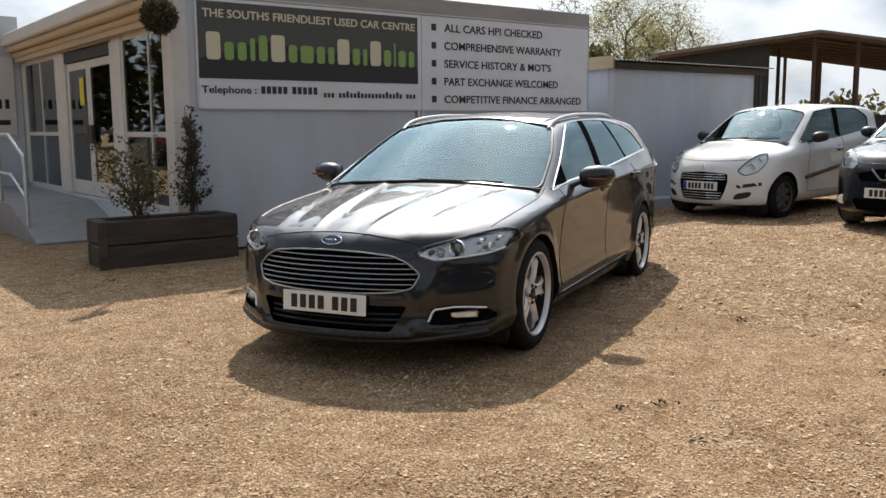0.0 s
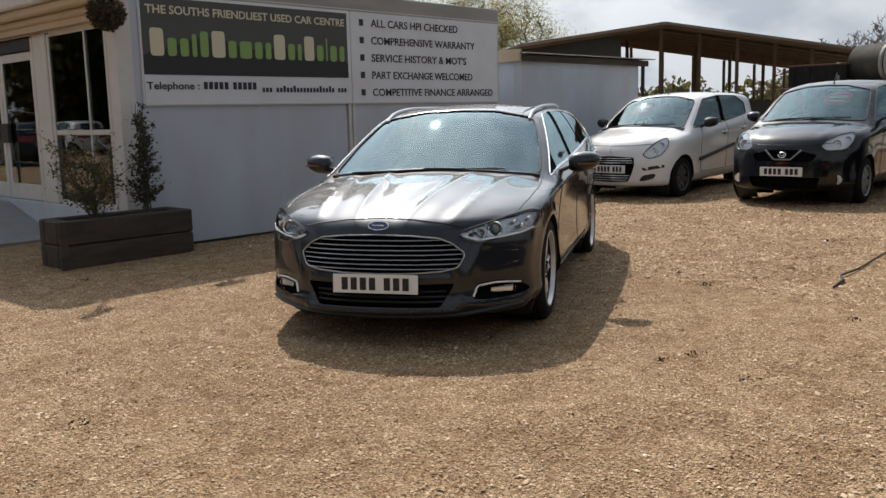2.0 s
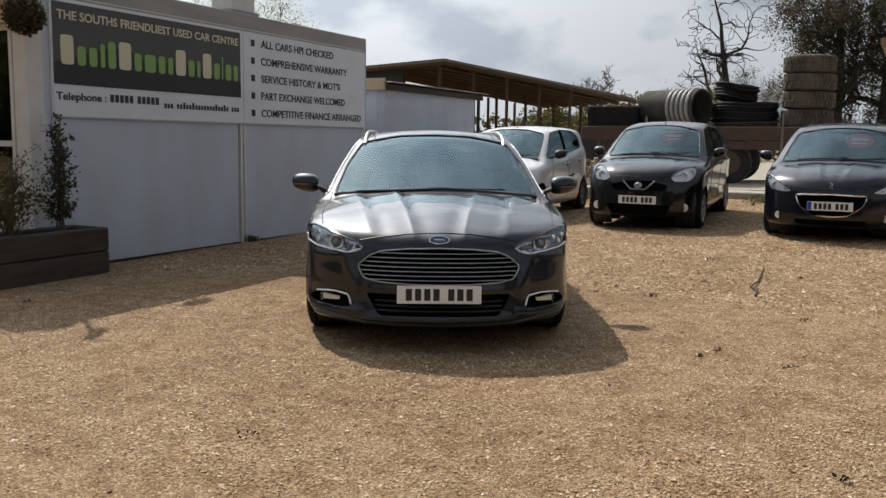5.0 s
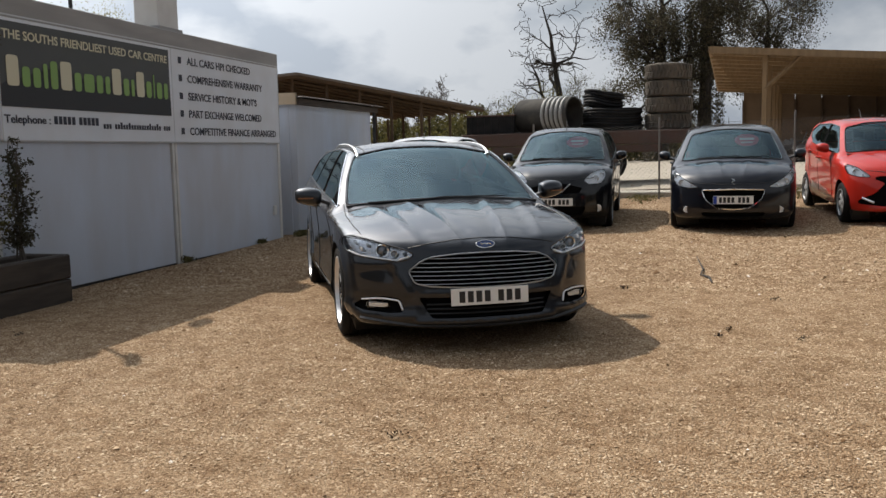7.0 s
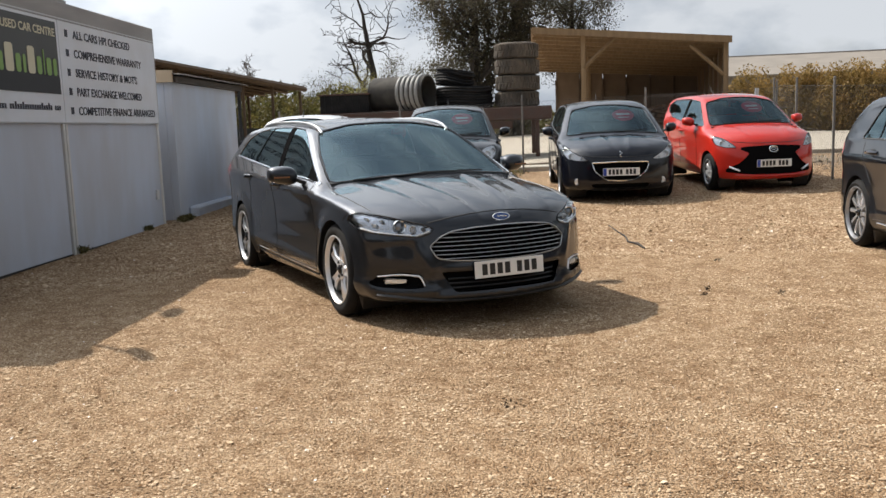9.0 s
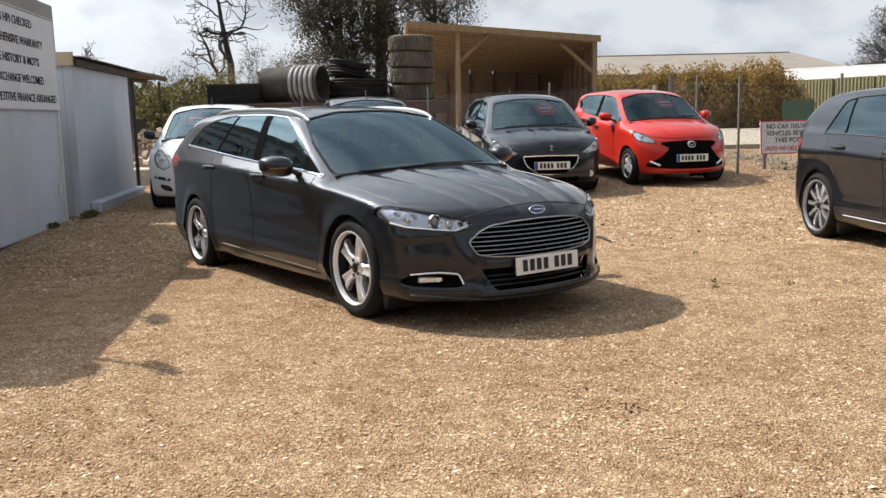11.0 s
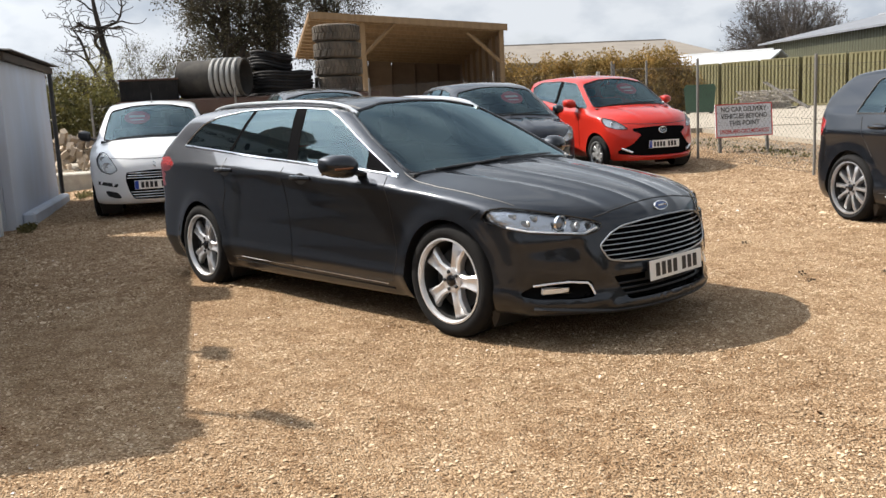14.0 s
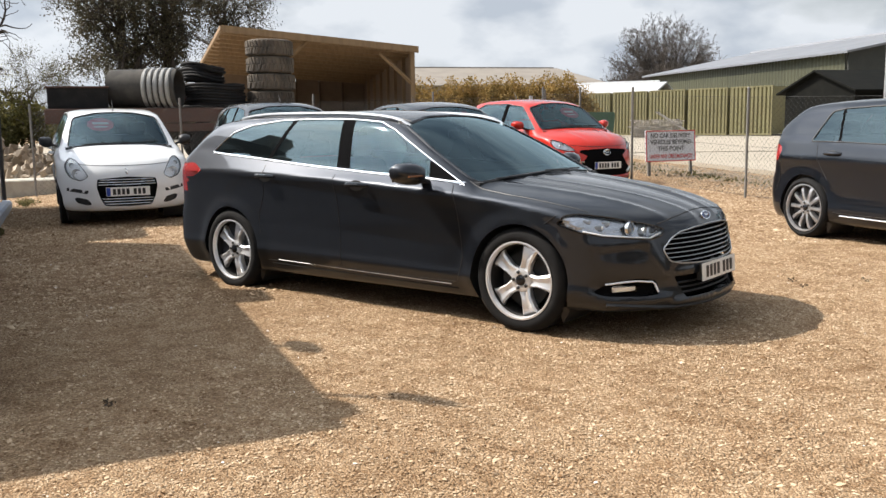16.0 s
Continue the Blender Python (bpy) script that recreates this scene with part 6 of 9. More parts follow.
part("wall", Geo().box((6.84, WY, -0.08), (WX1 - 0.06, WY + 0.1, RZ - 0.2), None, 0.004), M_WALL, office)
for x in (6.74, 6.805):
    part("joint_strip", Geo().box((x, WY - 0.022, -0.05), (x + 0.045, WY + 0.06, 1.50), None, 0.004), M_TRIMW, office)
part("wall", Geo().box((6.72, WY + 0.03, -0.08), (6.84, WY + 0.09, RZ - 0.2)), M_WALL, office)
part("corner_post", Geo().box((WX1 - 0.07, WY - 0.018, -0.05), (WX1, WY + 0.1, RZ - 0.1), None, 0.006), M_TRIMW, office)
part("corner_post", Geo().box((WX0 - 0.06, WY - 0.02, -0.05), (WX0 + 0.12, WY + 0.18, RZ - 0.1), None, 0.008), M_TRIMW, office)
part("roof_edge", Geo().box((WX0 - 0.05, WY - 0.03, RZ - 0.22), (WX1 + 0.01, WY + 0.14, RZ), None, 0.01), M_ROOFEDGE, office)
part("roof_edge", Geo().box((WX1 - 0.08, WY + 0.14, RZ - 0.22), (WX1 + 0.01, 16.0, RZ), None, 0.01), M_ROOFEDGE, office)
part("wall", Geo().box((WX1 - 0.1, WY + 0.1, -0.08), (WX1, 16.0, RZ - 0.2)), M_WALL, office)
part("wall", Geo().box((WX0, 15.9, -0.08), (WX1 - 0.1, 16.0, RZ - 0.2)), M_WALL, office)
part("roof", Geo().box((WX0 - 0.02, WY + 0.14, RZ - 0.14), (WX1 - 0.08, 16.0, RZ - 0.04)), M_ROOFEDGE, office)
# floor and partition behind the glazing, coloured dark to read as a shaded room
part("interior_floor", Geo().box((WX0 + 0.05, WY + 0.1, 0.34), (WX1 - 0.1, 15.9, 0.42)), M_ROOMSHADE, office)
part("interior_partition", Geo().box((6.6, WY + 0.1, 0.42), (6.66, 15.9, RZ - 0.2)), M_ROOMSHADE, office)
# black strip on the wall's foot, painted shade in place of a real gap
part("plinth_gap", Geo().box((WX0 + 0.1, WY - 0.004, -0.06), (WX1 - 0.08, WY - 0.001, 0.018)), M_INK, office)
part("vent_box", Geo().box((9.42, WY - 0.03, 0.42), (9.50, WY, 0.56), None, 0.006), M_TRIMW, office)
part("meter_box", Geo().box((3.80, WY - 0.03, 1.42), (3.87, WY, 1.53), None, 0.006), M_TRIMW, office)
part("door_bell", Geo().box((3.90, WY - 0.015, 0.98), (3.93, WY, 1.02), None, 0.004), M_KERB, office)
part("flue", Geo().box((6.72, WY + 0.06, RZ - 0.05), (7.16, WY + 0.40, 3.36), None, 0.012), M_TRIMW, office, "white boxed flue on the roof")
part("flue_skirt", Geo().box((6.68, WY + 0.03, RZ), (7.20, WY + 0.44, RZ + 0.05), None, 0.006), M_ROOFEDGE, office)


def floodlight(x, y, z, turn, rise=0.0):
    f = thing("floodlight", pose(x, y, z, 0, 0, turn), "small dark floodlight on the office roof edge", "lamp", "roof floodlights")
    part("bracket", Geo().tube([(0, 0, 0), (0, 0, 0.16 + rise), (0, -0.05, 0.2 + rise)], 0.022, 6), M_PLASTIC, f)
    part("case", Geo().box((-0.14, -0.11, 0.15), (0.14, -0.03, 0.34), pose(0, 0, rise, -12), 0.02), M_PLASTIC, f)
    part("lens", Geo().box((-0.12, -0.114, 0.17), (0.12, -0.108, 0.32), pose(0, 0, rise, -12), 0.002), M_LENS, f)


floodlight(4.02, WY + 0.05, RZ, 30, 0.36)
floodlight(5.12, WY + 0.05, RZ, 0)

# glazed entrance side: posts, rails and panes along y
FX = 3.70


def bay(y0, y1, z0, z1, mull, trans, name="window_1", t=0.07):
    w = thing(name, Matrix(), "tall white-framed glazing on the office side", "window", "office glazing", "structure")
    for y in [y0, y1] + mull:
        a = 0.05 if y in (y0, y1) else 0.03
        part("window_frame", Geo().box((FX - 0.02, y - a / 2 if y not in (y0, y1) else (y if y == y0 else y - a), z0), (FX + t, y + a / 2 if y not in (y0, y1) else (y + a if y == y0 else y), z1), None, 0.006), M_TRIMW, w)
    for z in [z0, z1] + trans:
        part("window_rail", Geo().box((FX - 0.012, y0 + 0.05, z - 0.03), (FX + t - 0.012, y1 - 0.05, z + 0.03), None, 0.006), M_TRIMW, w)
    cells = sorted([y0 + 0.05] + mull + [y1 - 0.05])
    for a, b in zip(cells, cells[1:]):
        p = part("pane", Geo().box((FX - 0.010, a, z0 + 0.03), (FX - 0.004, b, z1 - 0.03)), M_WINDOW, w)
        p.visible_shadow = False
    return w


part("entrance_sill", Geo().box((FX - 0.03, WY + 0.18, 0.0), (FX + 0.08, 15.95, 0.42), None, 0.006), M_WALL, office)
part("entrance_head", Geo().box((FX - 0.01, WY + 0.18, 2.36), (FX + 0.08, 15.95, RZ - 0.14)), M_TRIMW, office)
for y in (10.06, 12.62, 15.06):
    part("post", Geo().box((FX - 0.03, y, 0.42), (FX + 0.10, y + (0.34 if y == 10.06 else 0.44), 2.36), None, 0.01), M_TRIMW, office)
bay(8.63, 10.04, 0.45, 2.34, [9.12], [1.24], "window_1")
bay(13.08, 15.04, 0.45, 2.34, [14.0], [1.24], "window_2")
door = thing("door_1", Matrix(), "white-framed double glass entrance door, closed", "door", "", "structure")
part("door_frame", Geo().box((FX - 0.03, 10.41, 0.42), (FX + 0.09, 10.47, 2.34), None, 0.006), M_TRIMW, door)
part("door_frame", Geo().box((FX - 0.03, 12.55, 0.42), (FX + 0.09, 12.61, 2.34), None, 0.006), M_TRIMW, door)
part("door_head", Geo().box((FX - 0.03, 10.47, 2.20), (FX + 0.09, 12.55, 2.34), None, 0.006), M_INK, door)
for a, b in ((10.48, 11.50), (11.52, 12.54)):
    leaf = new("door_leaf")
    leaf.parent = door
    for lo, hi in (((FX, a, 0.43), (FX + 0.05, a + 0.09, 2.19)), ((FX, b - 0.09, 0.43), (FX + 0.05, b, 2.19)), ((FX, a + 0.09, 0.43), (FX + 0.05, b - 0.09, 0.62)), ((FX, a + 0.09, 2.09), (FX + 0.05, b - 0.09, 2.19))):
        part("leaf_rail", Geo().box(lo, hi, None, 0.005), M_TRIMW, leaf)
    p = part("pane", Geo().box((FX + 0.006, a + 0.09, 0.62), (FX + 0.012, b - 0.09, 2.09)), M_WINDOW, leaf)
    p.visible_shadow = False
part("letter_box", Geo().box((FX - 0.05, 11.30, 1.12), (FX, 11.55, 1.36), None, 0.01), M_PLASTIC, door)
M_YELLOW = material("yellow_notice", (0.62, 0.55, 0.05), rough=0.5)
part("notice", Geo().box((FX - 0.006, 11.72, 1.62), (FX - 0.002, 11.92, 1.98)), M_YELLOW, door, "yellow paper notice")
eave = thing("eave", Matrix(), "beige moulded eave over the office entrance", "eave", "", "structure")
for dx, z0, z1 in ((0.30, 2.62, 2.80), (0.24, 2.52, 2.62), (0.16, 2.44, 2.52)):
    part("moulding", Geo().box((FX - dx, WY - 0.06, z0), (FX + 0.02, 16.0, z1), None, 0.02), M_FASCIA if z0 < 2.6 else M_TRIMW, eave)
part("soffit", Geo().box((FX - 0.12, WY - 0.02, 2.37), (FX + 0.0, 16.0, 2.44)), M_FASCIA, eave)

# far wing with its own sign
wing = thing("wing_wall", Matrix(), "white side wing of the office", "wall", "", "structure")
part("wall", Geo().box((2.72, 15.2, -0.05), (3.66, 15.4, 3.1)), M_WALL, wing)
sg = thing("side_sign", Matrix(), "white panel sign with dark print on the office wing", "sign")
part("board", Geo().box((2.78, 15.15, 1.22), (3.55, 15.19, 2.45), None, 0.004), M_TRIMW, sg)
for i in range(6):
    part("print_bar", Geo().box((2.84 + 0.11 * i, 15.144, 1.64), (2.90 + 0.11 * i, 15.149, 1.79)), M_INK, sg)
part("print_bar", Geo().box((2.84, 15.144, 1.38), (3.45, 15.149, 1.46)), M_INK, sg)

# ramp and handrail
M_RAMP = material("grey_ramp_concrete", (0.26, 0.26, 0.265), rough=0.85, color2=(0.2, 0.2, 0.205), scale=5, amount=0.5, bump=0.02, bump_scale=60)
g = Geo()
prof = [(10.15, -0.03), (10.15, 0.02), (11.5, 0.38), (15.2, 0.40), (15.2, -0.03)]
g.prism(prof, 2.66, FX - 0.03, lambda u, v, w: (w, u, v))
tagged(part("ramp", g, M_RAMP), "grey concrete entrance ramp", "ramp", kind="structure")
M_GALV = material("galvanised_steel", (0.48, 0.49, 0.50), rough=0.42, metal=0.8, color2=(0.38, 0.39, 0.40), scale=14, amount=0.5)
rail = thing("handrail", Matrix(), "galvanised tubular handrail beside the ramp", "handrail")
part("rail", Geo().tube([(2.70, 10.72, -0.02), (2.70, 10.72, 0.92), (2.70, 10.78, 1.0), (2.70, 11.3, 1.18), (2.70, 11.5, 1.24), (2.70, 15.1, 1.26)], 0.024, 10), M_GALV, rail, smooth=True)
part("rail", Geo().tube([(2.70, 10.72, 0.5), (2.70, 11.5, 0.75), (2.70, 15.1, 0.78)], 0.02, 8), M_GALV, rail, smooth=True)
for y in (12.2, 13.8, 15.0):
    part("post", Geo().tube([(2.70, y, 0.36), (2.70, y, 1.25)], 0.024, 10), M_GALV, rail, smooth=True)

# ---- main sign ----
M_BOARD = material("sign_white", (0.68, 0.71, 0.76), rough=0.45, color2=(0.58, 0.58, 0.585), scale=2.5, amount=0.4)
M_SIGNDARK = material("sign_charcoal", (0.055, 0.058, 0.056), rough=0.5, color2=(0.075, 0.078, 0.075), scale=1.2, amount=0.6)
M_SIGNBLACK = material("sign_black", (0.018, 0.018, 0.02), rough=0.5)
M_CREAM = material("sign_cream", (0.62, 0.58, 0.42), rough=0.5)
M_LIME = material("sign_green", (0.22, 0.36, 0.10), rough=0.5)
M_SIGNINK = material("sign_ink", (0.022, 0.024, 0.04), rough=0.5)
sign = thing("sign_board", Matrix(), "long white sales sign with a charcoal name panel on the office", "sign")
SY = WY - 0.028
part("panel", Geo().box((3.945, SY, 1.515), (6.80, WY - 0.002, 2.665), None, 0.003), M_BOARD, sign)
part("panel", Geo().box((6.807, SY, 1.515), (9.695, WY - 0.002, 2.665), None, 0.003), M_BOARD, sign)
part("name_panel", Geo().box((3.965, SY - 0.003, 1.825), (6.745, SY + 0.002, 2.615)), M_SIGNDARK, sign)
hill = [(3.965, 1.825), (6.745, 1.825), (6.745, 2.0)] + [(u, 2.03 + 0.20 * math.exp(-((u - 4.75) / 0.50) ** 2) + 0.12 * math.exp(-((u - 5.75) / 0.42) ** 2)) for u in np.linspace(6.7, 4.05, 30)] + [(3.965, 2.02)]
part("hill_shape", Geo().prism(hill, SY - 0.0055, SY - 0.002, lambda u, v, w: (u, w, v)), M_SIGNBLACK, sign)


def lettering(words, x, z, h, mat, width=None, bold=0.0, y=SY - 0.007):
    text_mesh("word", words, mat, h, sign, width, bold, 0.003, Matrix.Translation((x, y, z)))


lettering("THE SOUTHS FRIENDLIEST USED CAR CENTRE", 4.02, 2.455, 0.088, M_CREAM, 2.68, 0.0022)
# the trader's name as plain blocks in its colours
x = 4.03
for cap, small in ((0.20, "outh"), (0.21, "owns"), (0.20, "ar"), (0.19, "ales")):
    for k, c in enumerate("S" + small):
        w = cap if k == 0 else {"o": 0.148, "u": 0.145, "t": 0.10, "h": 0.145, "w": 0.205, "n": 0.145, "s": 0.122, "a": 0.142, "r": 0.10, "l": 0.066, "e": 0.148}[c]
        h = 0.285 if k == 0 else 0.19 + {"t": 0.05, "h": 0.085, "l": 0.085}.get(c, 0.0)
        poly = rounded([(x + 0.022, 2.02), (x + w - 0.022, 2.02), (x + w - 0.022, 2.02 + h), (x + 0.022, 2.02 + h)], 0.04, 4)
        part("name_block", Geo().prism(poly, SY - 0.009, SY - 0.006, lambda a, b, c: (a, c, b)), M_CREAM if k == 0 else M_LIME, sign)
        x += w
lettering("Telephone :", 3.985, 1.675, 0.078, M_SIGNINK, 0.62, 0.002, SY - 0.004)
x = 4.66
for i in range(11):
    if i == 5:
        x += 0.045
        continue
    part("number_bar", Geo().box((x, SY - 0.004, 1.675), (x + 0.048, SY - 0.001, 1.755)), M_SIGNINK, sign)
    x += 0.066
x = 5.43
for i in range(26):
    h = 0.075 if i in (6, 9, 17, 20, 22) else 0.052
    if i not in (3, 22):
        part("address_bar", Geo().box((x, SY - 0.004, 1.645), (x + 0.034, SY - 0.001, 1.645 + h)), M_SIGNINK, sign)
    x += 0.0495
for i, (words, w) in enumerate((("ALL CARS HPI CHECKED", 1.66), ("COMPREHENSIVE WARRANTY", 2.02), ("SERVICE HISTORY & MOT'S", 1.83), ("PART EXCHANGE WELCOMED", 1.96), ("COMPETITIVE FINANCE ARRANGED", 2.41))):
    z = 2.475 - 0.2185 * i
    part("bullet", Geo().box((6.955, SY - 0.004, z + 0.005), (7.025, SY - 0.001, z + 0.085)), M_SIGNINK, sign)
    lettering(words, 7.15, z, 0.098, M_SIGNINK, w, 0.002, SY - 0.004)
M_ALU = material("aluminium_edge", (0.55, 0.56, 0.57), rough=0.4, metal=0.7)
for lo, hi in (((3.955, SY - 0.004, 2.665), (9.71, WY - 0.001, 2.677)), ((3.955, SY - 0.004, 1.503), (9.71, WY - 0.001, 1.515)), ((9.70, SY - 0.004, 1.515), (9.71, WY - 0.001, 2.665)), ((3.955, SY - 0.004, 1.515), (3.965, WY - 0.001, 2.665))):
    part("frame", Geo().box(lo, hi), M_ALU, sign)

# ---- planter, shrubs, hanging basket ----
M_SLEEPER = material("dark_sleeper_timber", (0.045, 0.035, 0.028), rough=0.85, color2=(0.085, 0.066, 0.05), scale=9, amount=0.6, bump=0.05, bump_scale=30, stretch=(0.25, 2, 2), color3=(0.02, 0.017, 0.015), scale3=2.5, amount3=0.5)
M_SOIL = material("dark_soil", (0.03, 0.022, 0.016), rough=1.0, color2=(0.06, 0.045, 0.03), scale=30, bump=0.1, bump_scale=60)
PX0, PX1, PY0, PY1 = 2.74, 4.10, 7.88, 8.38
planter = thing("planter", Matrix(), "dark weathered railway-sleeper planter trough by the office wall", "planter")
for z in (-0.02, 0.215):
    h = 0.228
    for lo, hi in (((PX0, PY0, z), (PX1, PY0 + 0.11, z + h)), ((PX0, PY1 - 0.11, z), (PX1, PY1, z + h)), ((PX0, PY0 + 0.112, z), (PX0 + 0.11, PY1 - 0.112, z + h)), ((PX1 - 0.11, PY0 + 0.112, z), (PX1, PY1 - 0.112, z + h))):
        part("sleeper", Geo().box(lo, hi, pose(0, 0, 0), 0.014), M_SLEEPER, planter)
part("corner_post", Geo().box((PX0 - 0.03, PY0 - 0.02, -0.02), (PX0 + 0.05, PY0 - 0.002, 0.445), None, 0.01), M_SLEEPER, planter)
part("soil", Geo().box((PX0 + 0.11, PY0 + 0.11, 0.1), (PX1 - 0.11, PY1 - 0.11, 0.39)), M_SOIL, planter)


def leaf_mesh(name, points, size, mat, seed, parent=None, up=0.3):
    """Many small bent leaves at the given points, in one mesh."""
    r = np.random.RandomState(seed)
    n = len(points)
    p = np.array(points, float)
    a, t = r.uniform(0, 6.283, n), r.uniform(-1.2, 1.2, n)
    d = np.stack([np.cos(a) * np.cos(t), np.sin(a) * np.cos(t), np.sin(t) + up * 0.3], 1)
    d /= np.linalg.norm(d, axis=1)[:, None]
    q = np.cross(d, r.normal(size=(n, 3)))
    q /= np.linalg.norm(q, axis=1)[:, None] + 1e-9
    nn = np.cross(d, q)
    s = (size * r.uniform(0.6, 1.4, n))[:, None]
    v = np.stack([p, p + d * s * 0.5 + q * s * 0.28 + nn * s * 0.08, p + d * s, p + d * s * 0.5 - q * s * 0.28 + nn * s * 0.08], 1)
    me = bpy.data.meshes.new(name)
    me.vertices.add(4 * n)
    me.vertices.foreach_set("co", v.reshape(-1))
    me.loops.add(4 * n)
    me.loops.foreach_set("vertex_index", np.arange(4 * n, dtype=np.int32))
    me.polygons.add(n)
    me.polygons.foreach_set("loop_start", (4 * np.arange(n)).astype(np.int32))
    me.update(calc_edges=True)
    me.materials.append(mat)
    return part(name, me, mat, parent)


def leaf_material(name, c1, c2):
    m = material(name, c1, rough=0.6, color2=c2, scale=1.5, amount=0.8, island=0.35)
    n, l = m.node_tree.nodes, m.node_tree.links
    b = n["Principled BSDF"]
    b.inputs["Specular IOR Level"].default_value = 0.2
    t, x = n.new("ShaderNodeBsdfTranslucent"), n.new("ShaderNodeMixShader")
    l.new(b.inputs["Base Color"].links[0].from_socket, t.inputs["Color"])
    x.inputs[0].default_value = 0.45
    l.new(b.outputs[0], x.inputs[1])
    l.new(t.outputs[0], x.inputs[2])
    l.new(x.outputs[0], n["Material Output"].inputs[0])
    return m


M_LEAFDARK = leaf_material("dark_shrub_leaf", (0.055, 0.055, 0.035), (0.085, 0.07, 0.05))
M_LEAFOLIVE = leaf_material("olive_leaf", (0.075, 0.075, 0.028), (0.12, 0.10, 0.03))
M_IVY = leaf_material("ivy_leaf", (0.060, 0.057, 0.034), (0.100, 0.082, 0.056))
M_HEDGE = leaf_material("golden_hedge_leaf", (0.33, 0.215, 0.075), (0.17, 0.125, 0.045))
M_SPRING = leaf_material("spring_leaf", (0.30, 0.28, 0.09), (0.20, 0.18, 0.07))
M_TWIG = material("grey_brown_bark", (0.075, 0.06, 0.048), rough=0.9, color2=(0.12, 0.10, 0.085), scale=10, amount=0.5, bump=0.05, bump_scale=25)


def shrub(x, y, h, rad, n, mat, label, seed, column=True):
    r = random.Random(seed)
    t = thing("shrub", pose(x, y, 0.38), label, "shrub", "planter shrubs")
    g = Geo()
    pts = []
    stems = []
    for i in range(7 if column else 9):
        a = r.uniform(0, 6.283)
        lean = rad * (0.35 if column else 0.9) * r.uniform(0.3, 1)
        path = [(0.05 * math.cos(a), 0.05 * math.sin(a), -0.02)]
        hh = h * r.uniform(0.65, 1.0)
        for k in range(1, 7):
            u = k / 6
            path.append((lean * u * math.cos(a) + r.gauss(0, 0.015), lean * u * math.sin(a) + r.gauss(0, 0.015), hh * u))
        g = Geo().tube(path, [0.009 * (1 - 0.7 * k / 6) for k in range(7)], 5)
        for k in range(10):
            u = r.uniform(0.12, 0.98)
            j = min(5, int(u * 6))
            b = Vector(path[j]).lerp(Vector(path[j + 1]), u * 6 - j)
            aa = r.uniform(0, 6.283)
            ln = rad * r.uniform(0.35, 0.9) * (1.15 - u * 0.75 if column else 1.0)
            e = b + Vector((math.cos(aa) * ln, math.sin(aa) * ln, ln * r.uniform(0.2, 0.9)))
            g.tube([b, b.lerp(e, 0.5) + Vector((0, 0, 0.01)), e], [0.004, 0.003, 0.0015], 4)
            for _ in range(n // 70):
                v = b.lerp(e, r.uniform(0.2, 1.05))
                pts.append((v.x + r.gauss(0, 0.022), v.y + r.gauss(0, 0.022), v.z + r.gauss(0, 0.022)))
        part("stem", g, M_TWIG, t)
    leaf_mesh("foliage", pts, 0.034, mat, seed, t)


shrub(3.74, 8.12, 1.18, 0.27, 1900, M_LEAFDARK, "tall thin dark shrub with sparse small leaves in the planter", 11)
shrub(3.16, 8.10, 0.80, 0.40, 1100, M_LEAFOLIVE, "low bushy olive-green shrub in the planter", 12, False)
basket = thing("hanging_ball", pose(3.50, 8.20, 2.40), "round dark clipped foliage ball hanging from the eave", "hanging basket")
pts = []
rb = random.Random(5)
for _ in range(2200):
    v = Vector((rb.gauss(0, 1), rb.gauss(0, 1), rb.gauss(0, 1))).normalized() * 0.165 * rb.uniform(0.82, 1.05)
    pts.append(v[:])
leaf_mesh("foliage", pts, 0.035, M_IVY, 6, basket)
part("core", Geo().lathe([(0.135 * math.cos(t), 0.135 * math.sin(t)) for t in np.linspace(-1.57, 1.57, 9)], 14), M_SOIL, basket, smooth=True)
part("chain", Geo().tube([(0, 0, 0.13), (0, 0, 0.30), (0.02, 0.10, 0.31)], 0.006, 5), M_PLASTIC, basket)

# ---- shed beside the office ----
M_CORR = material("dark_corrugated_sheet", (0.05, 0.045, 0.042), rough=0.7, color2=(0.09, 0.07, 0.06), scale=4, amount=0.6)
shed = thing("shed", Matrix(), "white rendered store shed with a dark corrugated roof", "shed")
SX0, SX1, SY0 = 10.20, 13.62, 8.36
part("wall", Geo().box((SX0, SY0, -0.02), (SX1, SY0 + 0.12, 2.13), None, 0.01), M_WALL, shed)
part("wall", Geo().box((SX0, SY0 + 0.12, -0.02), (SX0 + 0.12, 12.5, 2.2), None, 0.01), M_WALL, shed)
part("wall", Geo().box((SX1 - 0.12, SY0 + 0.12, -0.02), (SX1, 12.5, 2.2), None, 0.01), M_WALL, shed)
part("wall", Geo().box((SX0 + 0.12, 12.38, -0.02), (SX1 - 0.12, 12.5, 2.3)), M_WALL, shed)
part("plinth", Geo().box((SX0 + 0.35, SY0 - 0.16, -0.02), (SX1 + 0.02, SY0 - 0.002, 0.22), None, 0.03), M_WALL, shed)
g = Geo()
pts = []
xsn = np.arange(SX0 - 0.1, SX1 + 0.32, 0.019)
for x in xsn:
    w = 0.012 * math.sin(x / 0.076 * 2 * math.pi)
    pts += [(x, SY0 - 0.18, 2.235 + w), (x, SY0 + 2.0, 2.33 + w), (x, 12.6, 2.46 + w)]
g.grid(pts, len(xsn), 3)
part("roof", g, M_CORR, shed, smooth=True)
part("fascia", Geo().box((SX0 - 0.06, SY0 - 0.09, 2.115), (SX1 + 0.2, SY0 - 0.03, 2.215), None, 0.006), M_SLEEPER, shed)
